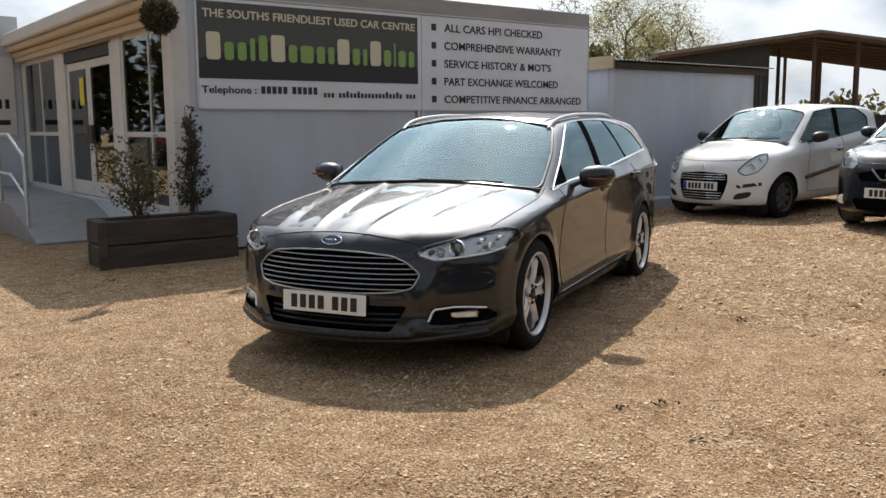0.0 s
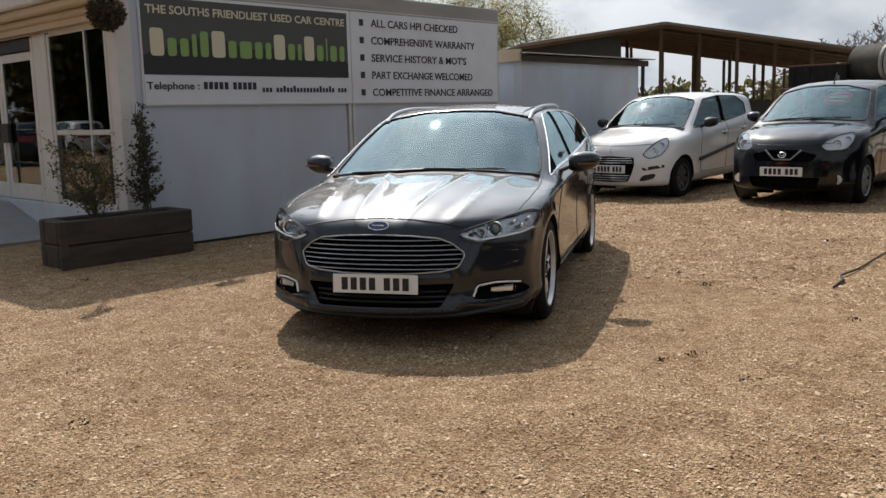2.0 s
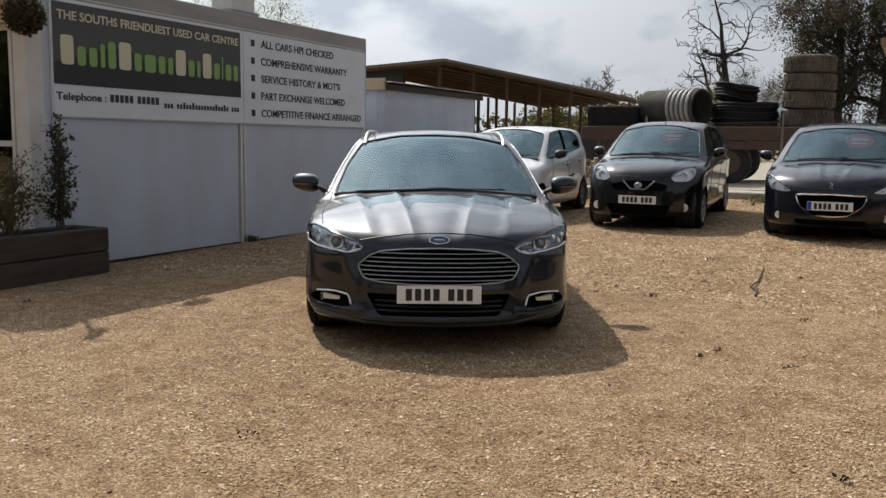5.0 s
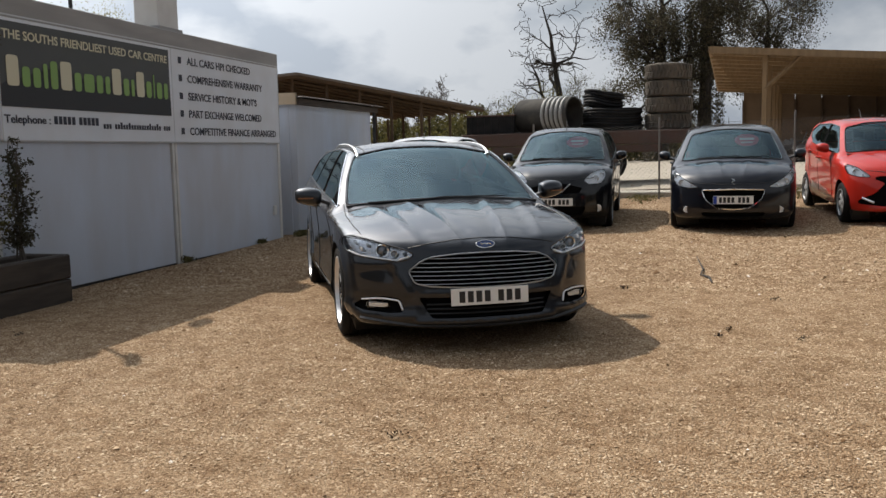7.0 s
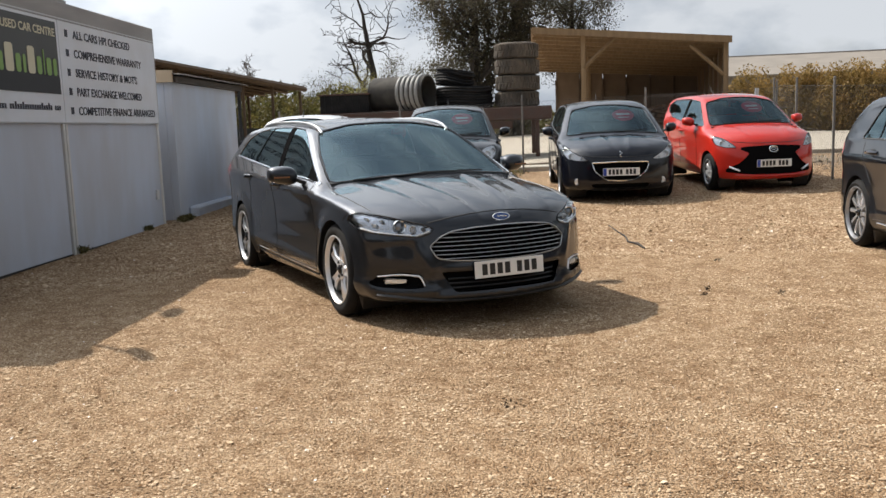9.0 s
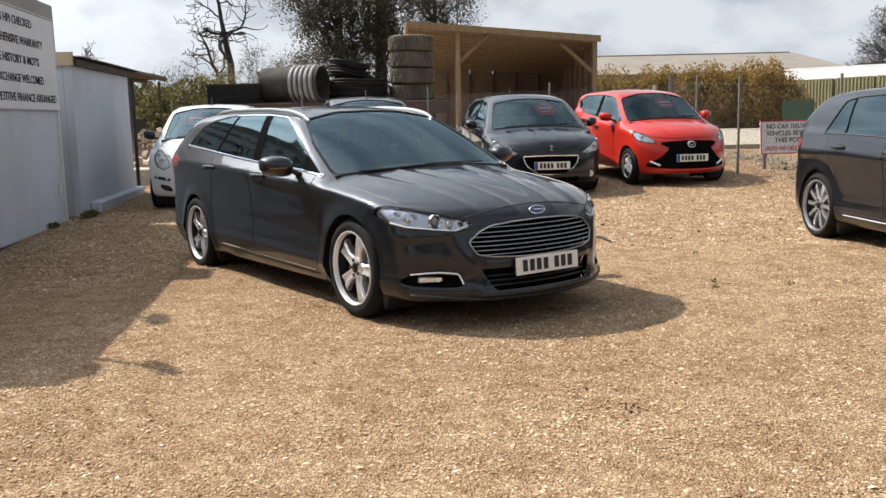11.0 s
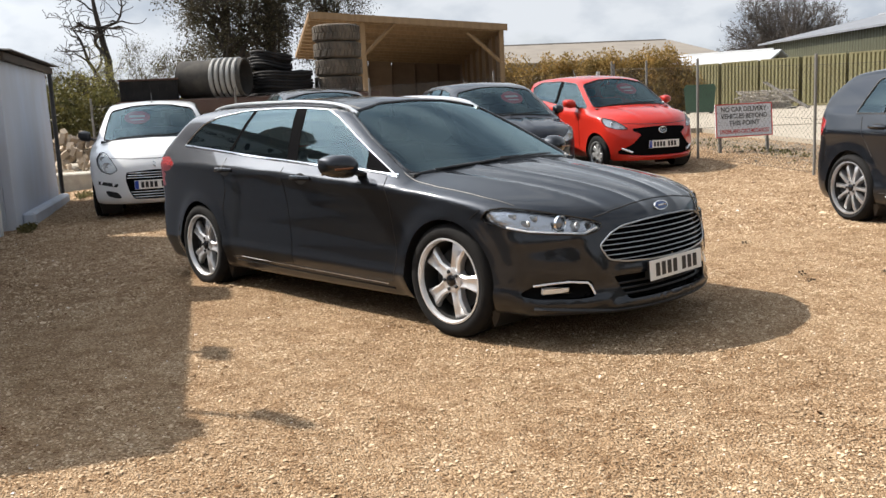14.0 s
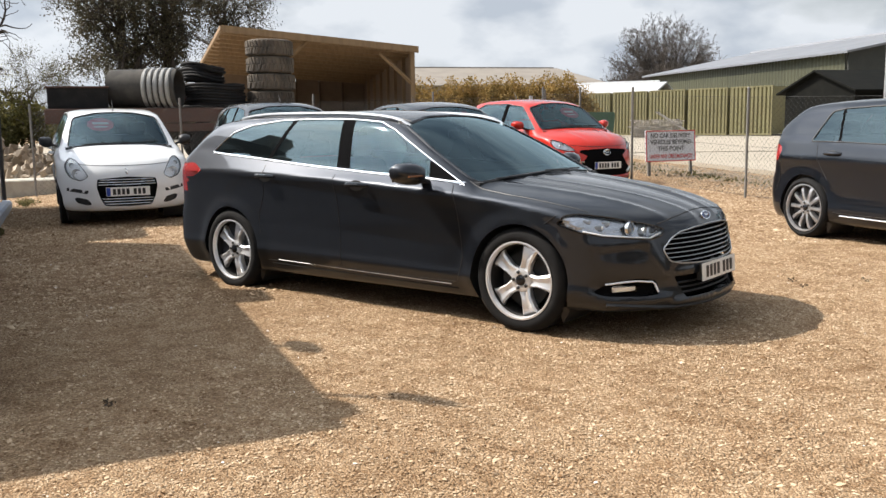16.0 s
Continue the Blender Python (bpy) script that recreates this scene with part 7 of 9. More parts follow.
part("side_fascia", Geo().box((SX0 - 0.10, SY0 - 0.05, 2.12), (SX0 - 0.05, 12.5, 2.30)), M_FASCIA, shed)
part("downpipe", Geo().tube([(SX1 + 0.05, SY0 - 0.06, 2.12), (SX1 + 0.05, SY0 - 0.05, 0.02)], 0.035, 8), M_PLASTIC, shed, smooth=True)
M_WEED = leaf_material("green_weed", (0.09, 0.09, 0.035), (0.16, 0.13, 0.06))
weeds = []
rw = random.Random(8)
for cx, cy, n, s in ((9.95, 8.2, 420, 0.12), (8.9, 8.38, 60, 0.06), (6.9, 8.38, 60, 0.06), (13.9, 8.0, 260, 0.2), (15.6, 6.5, 500, 0.6), (15.4, 3.2, 420, 0.5), (15.5, 0.4, 460, 0.7), (13.0, -3.3, 160, 0.9), (10.4, -3.5, 120, 0.8), (11.6, -3.4, 140, 0.8)):
    for _ in range(n):
        x, y = cx + rw.gauss(0, s), cy + rw.gauss(0, s * 0.3)
        weeds.append((x, y, float(ground_z(x, y)) + rw.uniform(0, 0.05)))
tagged(leaf_mesh("weeds", weeds, 0.05, M_WEED, 3, None, 2.0), "tufts of green weeds along walls and fence", "weeds", kind="stuff")


# ---- fence ----
M_POST = material("weathered_fence_post", (0.16, 0.155, 0.145), rough=0.85, color2=(0.16, 0.15, 0.13), scale=8, amount=0.5, bump=0.02, bump_scale=50)
M_WIRE = material("fence_wire", (0.035, 0.035, 0.037), rough=0.6, metal=0.3)


def fence(points, h, label):
    f = thing("chain_link_fence", Matrix(), label, "fence", "yard fence")
    for i, (x, y) in enumerate(points):
        z = float(ground_z(x, y))
        part("post", Geo().box((x - 0.019, y - 0.019, z - 0.05), (x + 0.019, y + 0.019, z + h + 0.1), None, 0.01), M_POST, f)
    for (x0, y0), (x1, y1) in zip(points, points[1:]):
        a, b = Vector((x0, y0, float(ground_z(x0, y0)) + 0.03)), Vector((x1, y1, float(ground_z(x1, y1)) + 0.03))
        d = b - a
        ln = d.length
        g = Geo()
        hh = h - 0.08
        step = 0.085
        k = -hh
        while k < ln:
            for s in (1, -1):
                u0, u1, v0, v1 = k, k + hh, 0.0, hh
                if u0 < 0:
                    v0, u0 = -u0, 0.0
                if u1 > ln:
                    v1, u1 = v1 - (u1 - ln), ln
                if u1 > u0 + 0.01:
                    za, zb = (v0, v1) if s > 0 else (hh - v0, hh - v1)
                    g.tube([a + d * (u0 / ln) + Vector((0, 0, za)), a + d * (u1 / ln) + Vector((0, 0, zb))], 0.0014, 3, caps=False)
            k += step
        part("mesh_panel", g, M_WIRE, f)
        for z in (0.0, hh * 0.5, hh):
            part("line_wire", Geo().tube([a + Vector((0, 0, z)), b + Vector((0, 0, z))], 0.002, 4), M_WIRE, f)


fence([(15.2, 7.9), (15.2, 5.4), (15.2, 2.9), (15.2, 0.4), (15.2, -2.2)], 1.5, "chain-link fence on grey posts behind the parked cars")
fence([(15.2, -2.15), (13.4, -1.98), (11.6, -1.96), (8.85, -2.12), (6.1, -2.35), (3.2, -2.6), (0.2, -2.9)], 1.55, "chain-link fence on grey posts beside the yard")
g = Geo().tube([(15.0, -1.7, 0.3), (15.0, -1.75, 1.85)], 0.04, 8)
g.tube([(15.0, -1.75, 1.7), (14.7, -2.6, 0.4)], 0.035, 8)
st = thing("corner_strut", Matrix(), "grey steel corner post with a leaning strut", "fence post")
part("post", g, M_GALV, st, smooth=True)

# ---- delivery notice ----
nb = thing("notice_board", pose(12.03, -3.15, 0.40, -4, 0, -90) @ Matrix.Diagonal((1.13, 1, 1, 1)), "white notice board with a red border on two short legs", "sign")
M_REDPRINT = material("red_print", (0.55, 0.05, 0.05), rough=0.5)
part("board", Geo().box((-0.50, 0.0, 0.13), (0.50, 0.03, 0.71), None, 0.006), M_BOARD, nb)
for lo, hi in (((-0.5, -0.003, 0.69), (0.5, -0.0005, 0.71)), ((-0.5, -0.003, 0.13), (0.5, -0.0005, 0.15)), ((-0.5, -0.003, 0.15), (-0.48, -0.0005, 0.69)), ((0.48, -0.003, 0.15), (0.5, -0.0005, 0.69))):
    part("border", Geo().box(lo, hi), M_REDPRINT, nb)
for words, z, w, m in (("NO CAR DELIVERY", 0.575, 0.80, M_INK), ("VEHICLES BEYOND", 0.455, 0.82, M_INK), ("THIS POINT", 0.335, 0.54, M_INK), ("UNDER ANY CIRCUMSTANCES", 0.195, 0.86, M_REDPRINT)):
    text_mesh("word", words, m, 0.085 if m is M_INK else 0.075, nb, w, 0.002, 0.002, Matrix.Translation((-w / 2, -0.003, z)))
for x in (-0.44, 0.40):
    part("leg", Geo().box((x, 0.032, -0.20), (x + 0.05, 0.075, 0.60), None, 0.004), M_POST, nb)

# ---- flatbed with tyres, pipes and coils ----
M_RUST = material("rusty_steel", (0.06, 0.028, 0.019), rough=0.85, color2=(0.045, 0.028, 0.022), scale=5, amount=0.7, color3=(0.09, 0.042, 0.024), scale3=1.5, amount3=0.4, bump=0.02, bump_scale=40)
M_OLDTYRE = material("worn_lorry_tyre", (0.10, 0.082, 0.064), rough=0.95, color2=(0.04, 0.035, 0.03), scale=5, amount=0.8, color3=(0.17, 0.14, 0.105), scale3=2, amount3=0.5, bump=0.03, bump_scale=40)
M_PIPE = material("black_plastic_pipe", (0.014, 0.014, 0.015), rough=0.75, spec=0.15, color2=(0.032, 0.030, 0.028), scale=3, amount=0.5)
M_PIPEDUST = material("dusty_plastic_pipe", (0.045, 0.043, 0.040), rough=0.8, spec=0.15, color2=(0.085, 0.078, 0.068), scale=2.5, amount=0.7, color3=(0.03, 0.03, 0.03), scale3=6, amount3=0.4)
M_PIPEGREY = material("grey_pipe_socket", (0.28, 0.28, 0.27), rough=0.6, color2=(0.2, 0.2, 0.19), scale=5, amount=0.5)
TX = 19.4
bed = thing("flatbed_trailer", Matrix(), "long rusty steel flatbed loaded with tyres and pipe", "trailer")
for x in (TX - 0.9, TX + 0.9):
    part("side_beam", Geo().box((x - 0.08, 2.05, 1.42), (x + 0.08, 7.75, 1.72), None, 0.015), M_RUST, bed)
    part("lower_beam", Geo().box((x - 0.06, 3.0, 1.22), (x + 0.06, 7.0, 1.40), None, 0.015), M_RUST, bed)
for i, y in enumerate(np.arange(2.1, 7.7, 0.9)):
    part("cross_member", Geo().box((TX - 0.82, y, 1.52), (TX + 0.82, y + 0.1, 1.70)), M_RUST, bed)
part("deck", Geo().box((TX - 0.82, 2.05, 1.70), (TX + 0.82, 7.70, 1.74)), M_RUST, bed)
for y in (2.4, 7.2):
    for x in (TX - 0.85, TX + 0.85):
        part("support_leg", Geo().box((x - 0.05, y - 0.05, float(ground_z(x, y)) - 0.02), (x + 0.05, y + 0.05, 1.42), None, 0.01), M_RUST, bed)

for x in (TX - 0.75, TX + 0.75):
    w = new("wheel")
    w.parent = bed
    w.matrix_local = pose(x, 4.35, float(ground_z(x, 4.35)) + 0.56, 0, 90, 0)
    part("tyre", Geo().lathe([(0.26, -0.12), (0.44, -0.13), (0.48, -0.09), (0.48, 0.09), (0.44, 0.13), (0.26, 0.12)], 32, None, True), M_TYRE, w, smooth=True)
    part("rim", Geo().lathe([(0.0, 0.02), (0.12, 0.05), (0.26, 0.10), (0.27, 0.0), (0.27, -0.1), (0.0, -0.06)], 24), M_RUST, w, smooth=True)


def lorry_tyre(m, label):
    t = thing("lorry_tyre", m, label, "tyre", "stacked lorry tyres")
    R, w = 0.55, 0.385
    rt_ = random.Random(77)
    h = w / 2
    g = Geo().lathe([(0.29, -h * 0.8), (0.33, -h), (0.45, -h), (0.515, -h * 0.9), (R - 0.02, -h * 0.68), (R - 0.02, h * 0.68), (0.515, h * 0.9), (0.45, h), (0.33, h), (0.29, h * 0.8), (0.285, 0)], 36, None, True)
    for i in range(36):
        for s in (1, -1):
            tw, dp = rt_.uniform(0.030, 0.040), rt_.uniform(-0.012, 0.010)
            g.box((R - 0.04, -tw, s * h * 0.02 if s > 0 else -h * 0.84), (R + dp, tw, h * 0.84 if s > 0 else -h * 0.02), pose(0, 0, 0, rt_.uniform(-6, 6) + 14 * s, 0, 10 * i + (5 if s > 0 else 0)), 0.012)
    part("tread", g, M_OLDTYRE, t, smooth=True)
    return t


for i in range(4):
    lorry_tyre(pose(TX + random.uniform(-0.03, 0.03), 2.82 + random.uniform(-0.03, 0.03), 1.74 + 0.195 + 0.39 * i, random.uniform(-1, 1), random.uniform(-1, 1), 17 * i), "muddy worn lorry tyre lying flat in a stack")


def big_pipe(y0, y1, x, z, r, label, ribs, yaw=0):
    p = thing("drain_pipe", pose(x, y0, z, 0, 0, yaw), label, "pipe", "drain pipes")
    turn = pose(0, 0, 0, -90)
    ln = y1 - y0
    part("barrel", Geo().lathe([(r - 0.04, 0), (r, 0), (r, ln), (r - 0.04, ln)], 36, turn, True), M_PIPEDUST, p, smooth=True)
    if ribs:
        for k in range(5):
            part("socket_rib", Geo().lathe([(r, 0.10 + 0.13 * k), (r + 0.025, 0.12 + 0.13 * k), (r + 0.025, 0.17 + 0.13 * k), (r, 0.19 + 0.13 * k)], 36, turn), M_PIPEGREY, p, smooth=True)


big_pipe(5.0, 6.48, TX - 0.75, 2.16, 0.42, "large black drain pipe with grey socket ribs on the flatbed", True, -24)
# open crate of black mesh panels at the flatbed's end
crate = thing("pipe_crate", pose(TX - 0.10, 7.08, 1.742), "open black mesh-sided crate on the end of the flatbed", "crate")
for lo, hi in (((-0.62, -0.60, 0.0), (-0.58, 0.60, 0.42)), ((0.58, -0.60, 0.0), (0.62, 0.60, 0.42)), ((-0.58, -0.60, 0.0), (0.58, -0.56, 0.42)), ((-0.58, 0.56, 0.0), (0.58, 0.60, 0.42))):
    part("side_panel", Geo().box(lo, hi, None, 0.006), M_PIPE, crate)
part("floor", Geo().box((-0.58, -0.56, 0.0), (0.58, 0.56, 0.03)), M_PIPE, crate)
for lo, hi in (((-0.65, -0.63, 0.42), (-0.55, 0.63, 0.46)), ((0.55, -0.63, 0.42), (0.65, 0.63, 0.46)), ((-0.55, -0.63, 0.42), (0.55, -0.53, 0.46)), ((-0.55, 0.53, 0.42), (0.55, 0.63, 0.46))):
    part("rim", Geo().box(lo, hi, None, 0.008), M_RUST, crate)
for k in range(7):
    part("rib", Geo().box((-0.64, -0.54 + 0.17 * k, 0.0), (-0.62, -0.51 + 0.17 * k, 0.42)), M_PIPE, crate)


def coil(x, y, z, r, tube_r, turns, layers, label, tilt=0):
    c = thing("pipe_coil", pose(x, y, z, tilt), label, "pipe coil", "pipe coils")
    rr = random.Random(int(100 * r))
    for l in range(layers):
        for k in range(turns):
            ox, oy = rr.gauss(0, 0.02), rr.gauss(0, 0.02)
            q = r - k * tube_r * 2.1
            g = Geo().tube([(ox + q * math.cos(t), oy + q * math.sin(t), tube_r + l * tube_r * 1.9 + 0.02 * math.sin(3 * t + k)) for t in np.linspace(0, 6.283, 30, False)], tube_r, 6, True)
            part("pipe_turn", g, M_PIPE, c, smooth=True)


coil(TX, 4.18, 1.74, 0.72, 0.035, 3, 8, "wide coil of black water pipe on the flatbed")
coil(TX, 4.42, 2.31, 0.46, 0.035, 3, 6, "small coil of black water pipe lying on a larger coil", 9)

# ---- timber shelter ----
M_TIMBER = material("new_pine_boards", (0.25, 0.165, 0.088), rough=0.75, color2=(0.18, 0.115, 0.06), scale=3, amount=0.6, stretch=(3, 3, 0.3), bump=0.01, bump_scale=30, random_object=0.12)
M_PLY = material("plywood", (0.19, 0.13, 0.085), rough=0.8, color2=(0.14, 0.096, 0.062), scale=2, amount=0.5, random_object=0.1)
M_BARNWOOD = material("old_barn_timber", (0.115, 0.076, 0.047), rough=0.85, color2=(0.07, 0.048, 0.033), scale=3, amount=0.6, random_object=0.15)
sh_turn = math.degrees(math.atan2(-7.35, -1.0))
shelter = thing("timber_shelter", pose(34.0, 1.42, 0.62, 0, 0, sh_turn), "open-fronted pale timber shelter with a mono-pitch roof", "shelter")
LN, DP = 7.5, 12.0


def roof_z(d, u=0.0):
    """Underside of the roof: falls to the back, and a little along the front."""
    k = u / LN
    return (4.42 - 0.72 * k) + ((3.55 - 0.55 * k) - (4.42 - 0.72 * k)) * d / DP


def slab(u0, u1, d0, d1, lo, hi):
    """A board that follows the roof, from lo to hi above its underside."""
    c = [(u0 - 0.08 * d0, d0), (u1, d0), (u1, d1), (u0 - 0.08 * d1, d1)] if u0 < 0 else [(u0, d0), (u1, d0), (u1, d1), (u0, d1)]
    return Geo().add([(u, d, roof_z(d, u) + lo) for u, d in c] + [(u, d, roof_z(d, u) + hi) for u, d in c], [(3, 2, 1, 0), (4, 5, 6, 7), (0, 1, 5, 4), (1, 2, 6, 5), (2, 3, 7, 6), (3, 0, 4, 7)])


part("roof", slab(-0.2, LN + 0.1, -0.35, DP + 0.2, 0.04, 0.08), M_PLY, shelter)
part("front_fascia", slab(-0.2, LN + 0.1, -0.40, -0.36, -0.16, 0.10), M_TIMBER, shelter)
part("verge_board", slab(-0.25, -0.21, -0.36, DP + 0.2, -0.06, 0.10), M_TIMBER, shelter)
for d in np.arange(0.1, DP, 1.05):
    part("purlin", slab(-0.18, LN, d - 0.05, d + 0.05, -0.16, 0.035), M_TIMBER, shelter)
for u in (1.85, LN - 0.1):
    part("front_post", Geo().box((u - 0.09, -0.1, -0.1), (u + 0.09, 0.09, roof_z(0, u)), None, 0.01), M_TIMBER, shelter)
    s = 1 if u < 5 else -1
    h = roof_z(0, u)
    part("brace", Geo().tube([(u, -0.05, h - 1.4), (u + s * 1.35, -0.05, h - 0.15)], 0.075, 4), M_TIMBER, shelter)
for d in (3.0, 6.0, 9.0, DP):
    part("side_post", Geo().box((1.75, d - 0.09, -0.1), (1.95, d + 0.09, roof_z(d, 1.85)), None, 0.01), M_TIMBER, shelter)
for k in range(7):
    d0, d1 = DP * k / 7, DP * (k + 1) / 7 - 0.01
    part("side_sheet", Geo().prism([(d0, -0.1), (d1, -0.1), (d1, roof_z(d1, LN) + 0.05), (d0, roof_z(d0, LN) + 0.05)], LN - 0.02, LN + 0.02, lambda u, v, w: (w, u, v)), M_PLY, shelter)
    part("stud", Geo().box((LN - 0.16, d0 - 0.06, -0.1), (LN - 0.03, d0 + 0.06, roof_z(d0, LN) - 0.05)), M_TIMBER, shelter)
for u in np.arange(0.1, LN, 1.24):
    part("back_sheet", Geo().box((u, DP - 0.02, -0.1), (min(LN, u + 1.22), DP + 0.02, roof_z(DP, u) + 0.06)), M_PLY, shelter)
    part("stud", Geo().box((u - 0.05, DP - 0.14, -0.1), (u + 0.05, DP - 0.03, 3.0)), M_BARNWOOD, shelter)
M_LOG = material("stacked_scrap_timber", (0.16, 0.085, 0.045), rough=0.85, color2=(0.08, 0.05, 0.03), scale=4, amount=0.6, island=0.4)
g = Geo()
rl = random.Random(31)
for i in range(150):
    u, d = rl.uniform(2.4, 6.6), rl.uniform(3.0, 7.0)
    z = 0.05 + rl.uniform(0, 1.0) * max(0.1, 1.5 - 0.55 * abs(u - 4.4))
    a = rl.uniform(-0.6, 0.6)
    ln = rl.uniform(0.5, 1.3)
    g.box((-ln / 2, -0.06, -0.05), (ln / 2, 0.06, 0.05), pose(u, d, z, rl.uniform(-20, 20), rl.uniform(-30, 30), math.degrees(a)))
sc = thing("timber_heap", shelter.matrix_world.copy(), "heap of red-brown scrap timber under the shelter", "timber", kind="stuff")
part("timber_pieces", g, M_LOG, sc)

# dark scrap in front of the shelter
M_SCRAP = material("dark_scrap", (0.035, 0.032, 0.03), rough=0.7, color2=(0.07, 0.05, 0.04), scale=4, amount=0.6, island=0.5)
g = Geo()
for i in range(170):
    u, d = rl.uniform(1.6, 7.4), rl.uniform(-2.6, 1.6)
    z = rl.uniform(0, 1.0) * (0.95 - 0.18 * abs(d + 0.4)) * (0.6 + 0.4 * math.sin(u * 2.3))
    m = pose(u, d, max(0.05, z), rl.uniform(-40, 40), rl.uniform(-40, 40), rl.uniform(0, 180))
    if i % 3:
        g.box((-rl.uniform(0.1, 0.45), -rl.uniform(0.05, 0.25), -0.05), (rl.uniform(0.1, 0.45), rl.uniform(0.05, 0.25), rl.uniform(0.02, 0.2)), m)
    else:
        g.tube([m @ Vector((-0.7, 0, 0)), m @ Vector((0.7, 0, 0))], rl.uniform(0.02, 0.06), 6)
hp = thing("scrap_heap", shelter.matrix_world.copy(), "low heap of dark scrap metal before the shelter", "scrap", kind="stuff")
part("scrap_pieces", g, M_SCRAP, hp)

# ---- open barn behind the shed ----
M_BARNDARK = material("dark_green_cladding", (0.022, 0.026, 0.024), rough=0.7, color2=(0.035, 0.036, 0.032), scale=3, amount=0.5)
barn = thing("open_barn", Matrix(), "open-sided dark barn with a low brown roof on timber posts", "barn")
A, B, C = Vector((34.6, 19.8, 0)), Vector((42.7, 13.1, 0)), Vector((29.7, 23.9, 0))
BK = Vector((0.64, 0.77, 0)) * 9.0
for lo, zl, name in ((B, 3.6, "roof"), (C, 4.2, "roof")):
    up = A + Vector((0, 0, 5.05))
    dn = lo + Vector((0, 0, zl))
    fr = -BK.normalized() * 0.5
    g = Geo()
    g.add([up + fr, dn + fr, dn + BK, up + BK] + [p + Vector((0, 0, -0.12)) for p in (up + fr, dn + fr, dn + BK, up + BK)], [(0, 1, 2, 3), (7, 6, 5, 4), (0, 4, 5, 1), (1, 5, 6, 2), (2, 6, 7, 3), (3, 7, 4, 0)])
    part(name, g, M_BARNWOOD, barn)
    g = Geo().tube([up + fr + Vector((0, 0, -0.12)), dn + fr + Vector((0, 0, -0.12))], 0.13, 4)
    part("fascia", g, M_BARNWOOD, barn)
    for k in range(1, 9):
        o = BK * (k / 9)
        part("rafter", Geo().tube([up + o + Vector((0, 0, -0.2)), dn + o + Vector((0, 0, -0.2))], 0.09, 4), M_BARNWOOD, barn)
for k in range(7):
    p = A.lerp(B, k / 6)
    zt = 5.0 + (3.5 - 5.0) * k / 6
    for o in (Vector(), BK * 0.5, BK):
        q = p + o
        part("post", Geo().box((q.x - 0.06, q.y - 0.06, 0.2), (q.x + 0.06, q.y + 0.06, zt - 0.1)), M_BARNWOOD, barn)
q0, q1 = A + BK, B + BK
for z0, za, zb in ((0.0, 1.75, 1.75),):
    c = [q0 + Vector((0, 0, z0)), q1 + Vector((0, 0, z0)), q1 + Vector((0, 0, zb)), q0 + Vector((0, 0, za))]
    part("back_wall", Geo().add(c + [p + BK.normalized() * 0.15 for p in c], [(0, 1, 2, 3), (7, 6, 5, 4), (0, 4, 5, 1), (1, 5, 6, 2), (2, 6, 7, 3), (3, 7, 4, 0)]), M_BARNDARK, barn)
g = Geo()
e = -BK.normalized() * 0.1
A2 = A.lerp(C, 0.28)
g.add([A2 + Vector((0, 0, 0)), C, C + Vector((0, 0, 4.1)), A2 + Vector((0, 0, 4.75))] + [p + BK.normalized() * 0.15 for p in (A2, C, C + Vector((0, 0, 4.1)), A2 + Vector((0, 0, 4.75)))], [(0, 1, 2, 3), (7, 6, 5, 4), (0, 4, 5, 1), (1, 5, 6, 2), (2, 6, 7, 3), (3, 7, 4, 0)])
part("gable_cladding", g, M_BARNDARK, barn)
g = Geo()
q0, q1 = A.lerp(B, 0.15), B
n_ = BK.normalized() * 1.2
g.add([q0 + n_, q1 + n_, q1 + n_ + Vector((0, 0, 1.6)), q0 + n_ + Vector((0, 0, 1.6)), q0 + n_ * 1.1, q1 + n_ * 1.1, q1 + n_ * 1.1 + Vector((0, 0, 1.6)), q0 + n_ * 1.1 + Vector((0, 0, 1.6))], [(0, 1, 2, 3), (7, 6, 5, 4), (0, 4, 5, 1), (1, 5, 6, 2), (2, 6, 7, 3), (3, 7, 4, 0)])
part("low_wall", g, M_BARNDARK, barn)

# rubble heap
M_RUBBLE = material("broken_stone", (0.36, 0.29, 0.215), rough=0.95, color2=(0.22, 0.18, 0.14), scale=5, amount=0.6, island=0.4)
g = Geo()
rr = random.Random(9)
for i in range(900):
    u, v = rr.gauss(0, 1.4), rr.gauss(0, 2.2)
    h = max(0, 0.75 * math.exp(-(u * u / 3 + v * v / 6)))
    s = rr.uniform(0.03, 0.12)
    g.box((-s, -s * 0.7, -s * 0.5), (s, s * 0.7, s * 0.5), pose(20.5 + u, 9.3 + v, 0.35 + rr.uniform(0.2, 1) * h, rr.uniform(0, 90), rr.uniform(0, 90), rr.uniform(0, 180)))
tagged(part("rubble_heap", g, M_RUBBLE), "heap of broken stone and concrete on the slab", "rubble", kind="stuff")

# ---- containers, bin, stacked hurdles, big barn, far roofs ----
M_CONT = material("faded_olive_container", (0.175, 0.158, 0.075), rough=0.65, color2=(0.14, 0.135, 0.065), scale=2, amount=0.5, color3=(0.13, 0.10, 0.05), scale3=1.2, amount3=0.3, stretch=(1, 1, 0.3))
c_end, c_start = Vector((34.9, -26.8, 0)), Vector((43.6, -23.9, 0))
c_dir = (c_start - c_end).normalized()
c_ang = math.degrees(math.atan2(c_dir.y, c_dir.x))
cont = thing("container", pose(*(c_end + c_dir * 2.44 + Vector((0, 0, 0.42))), 0, 0, c_ang + 180), "faded olive corrugated shipping container seen end-on", "container", "row of containers")
g = Geo()
pts = []
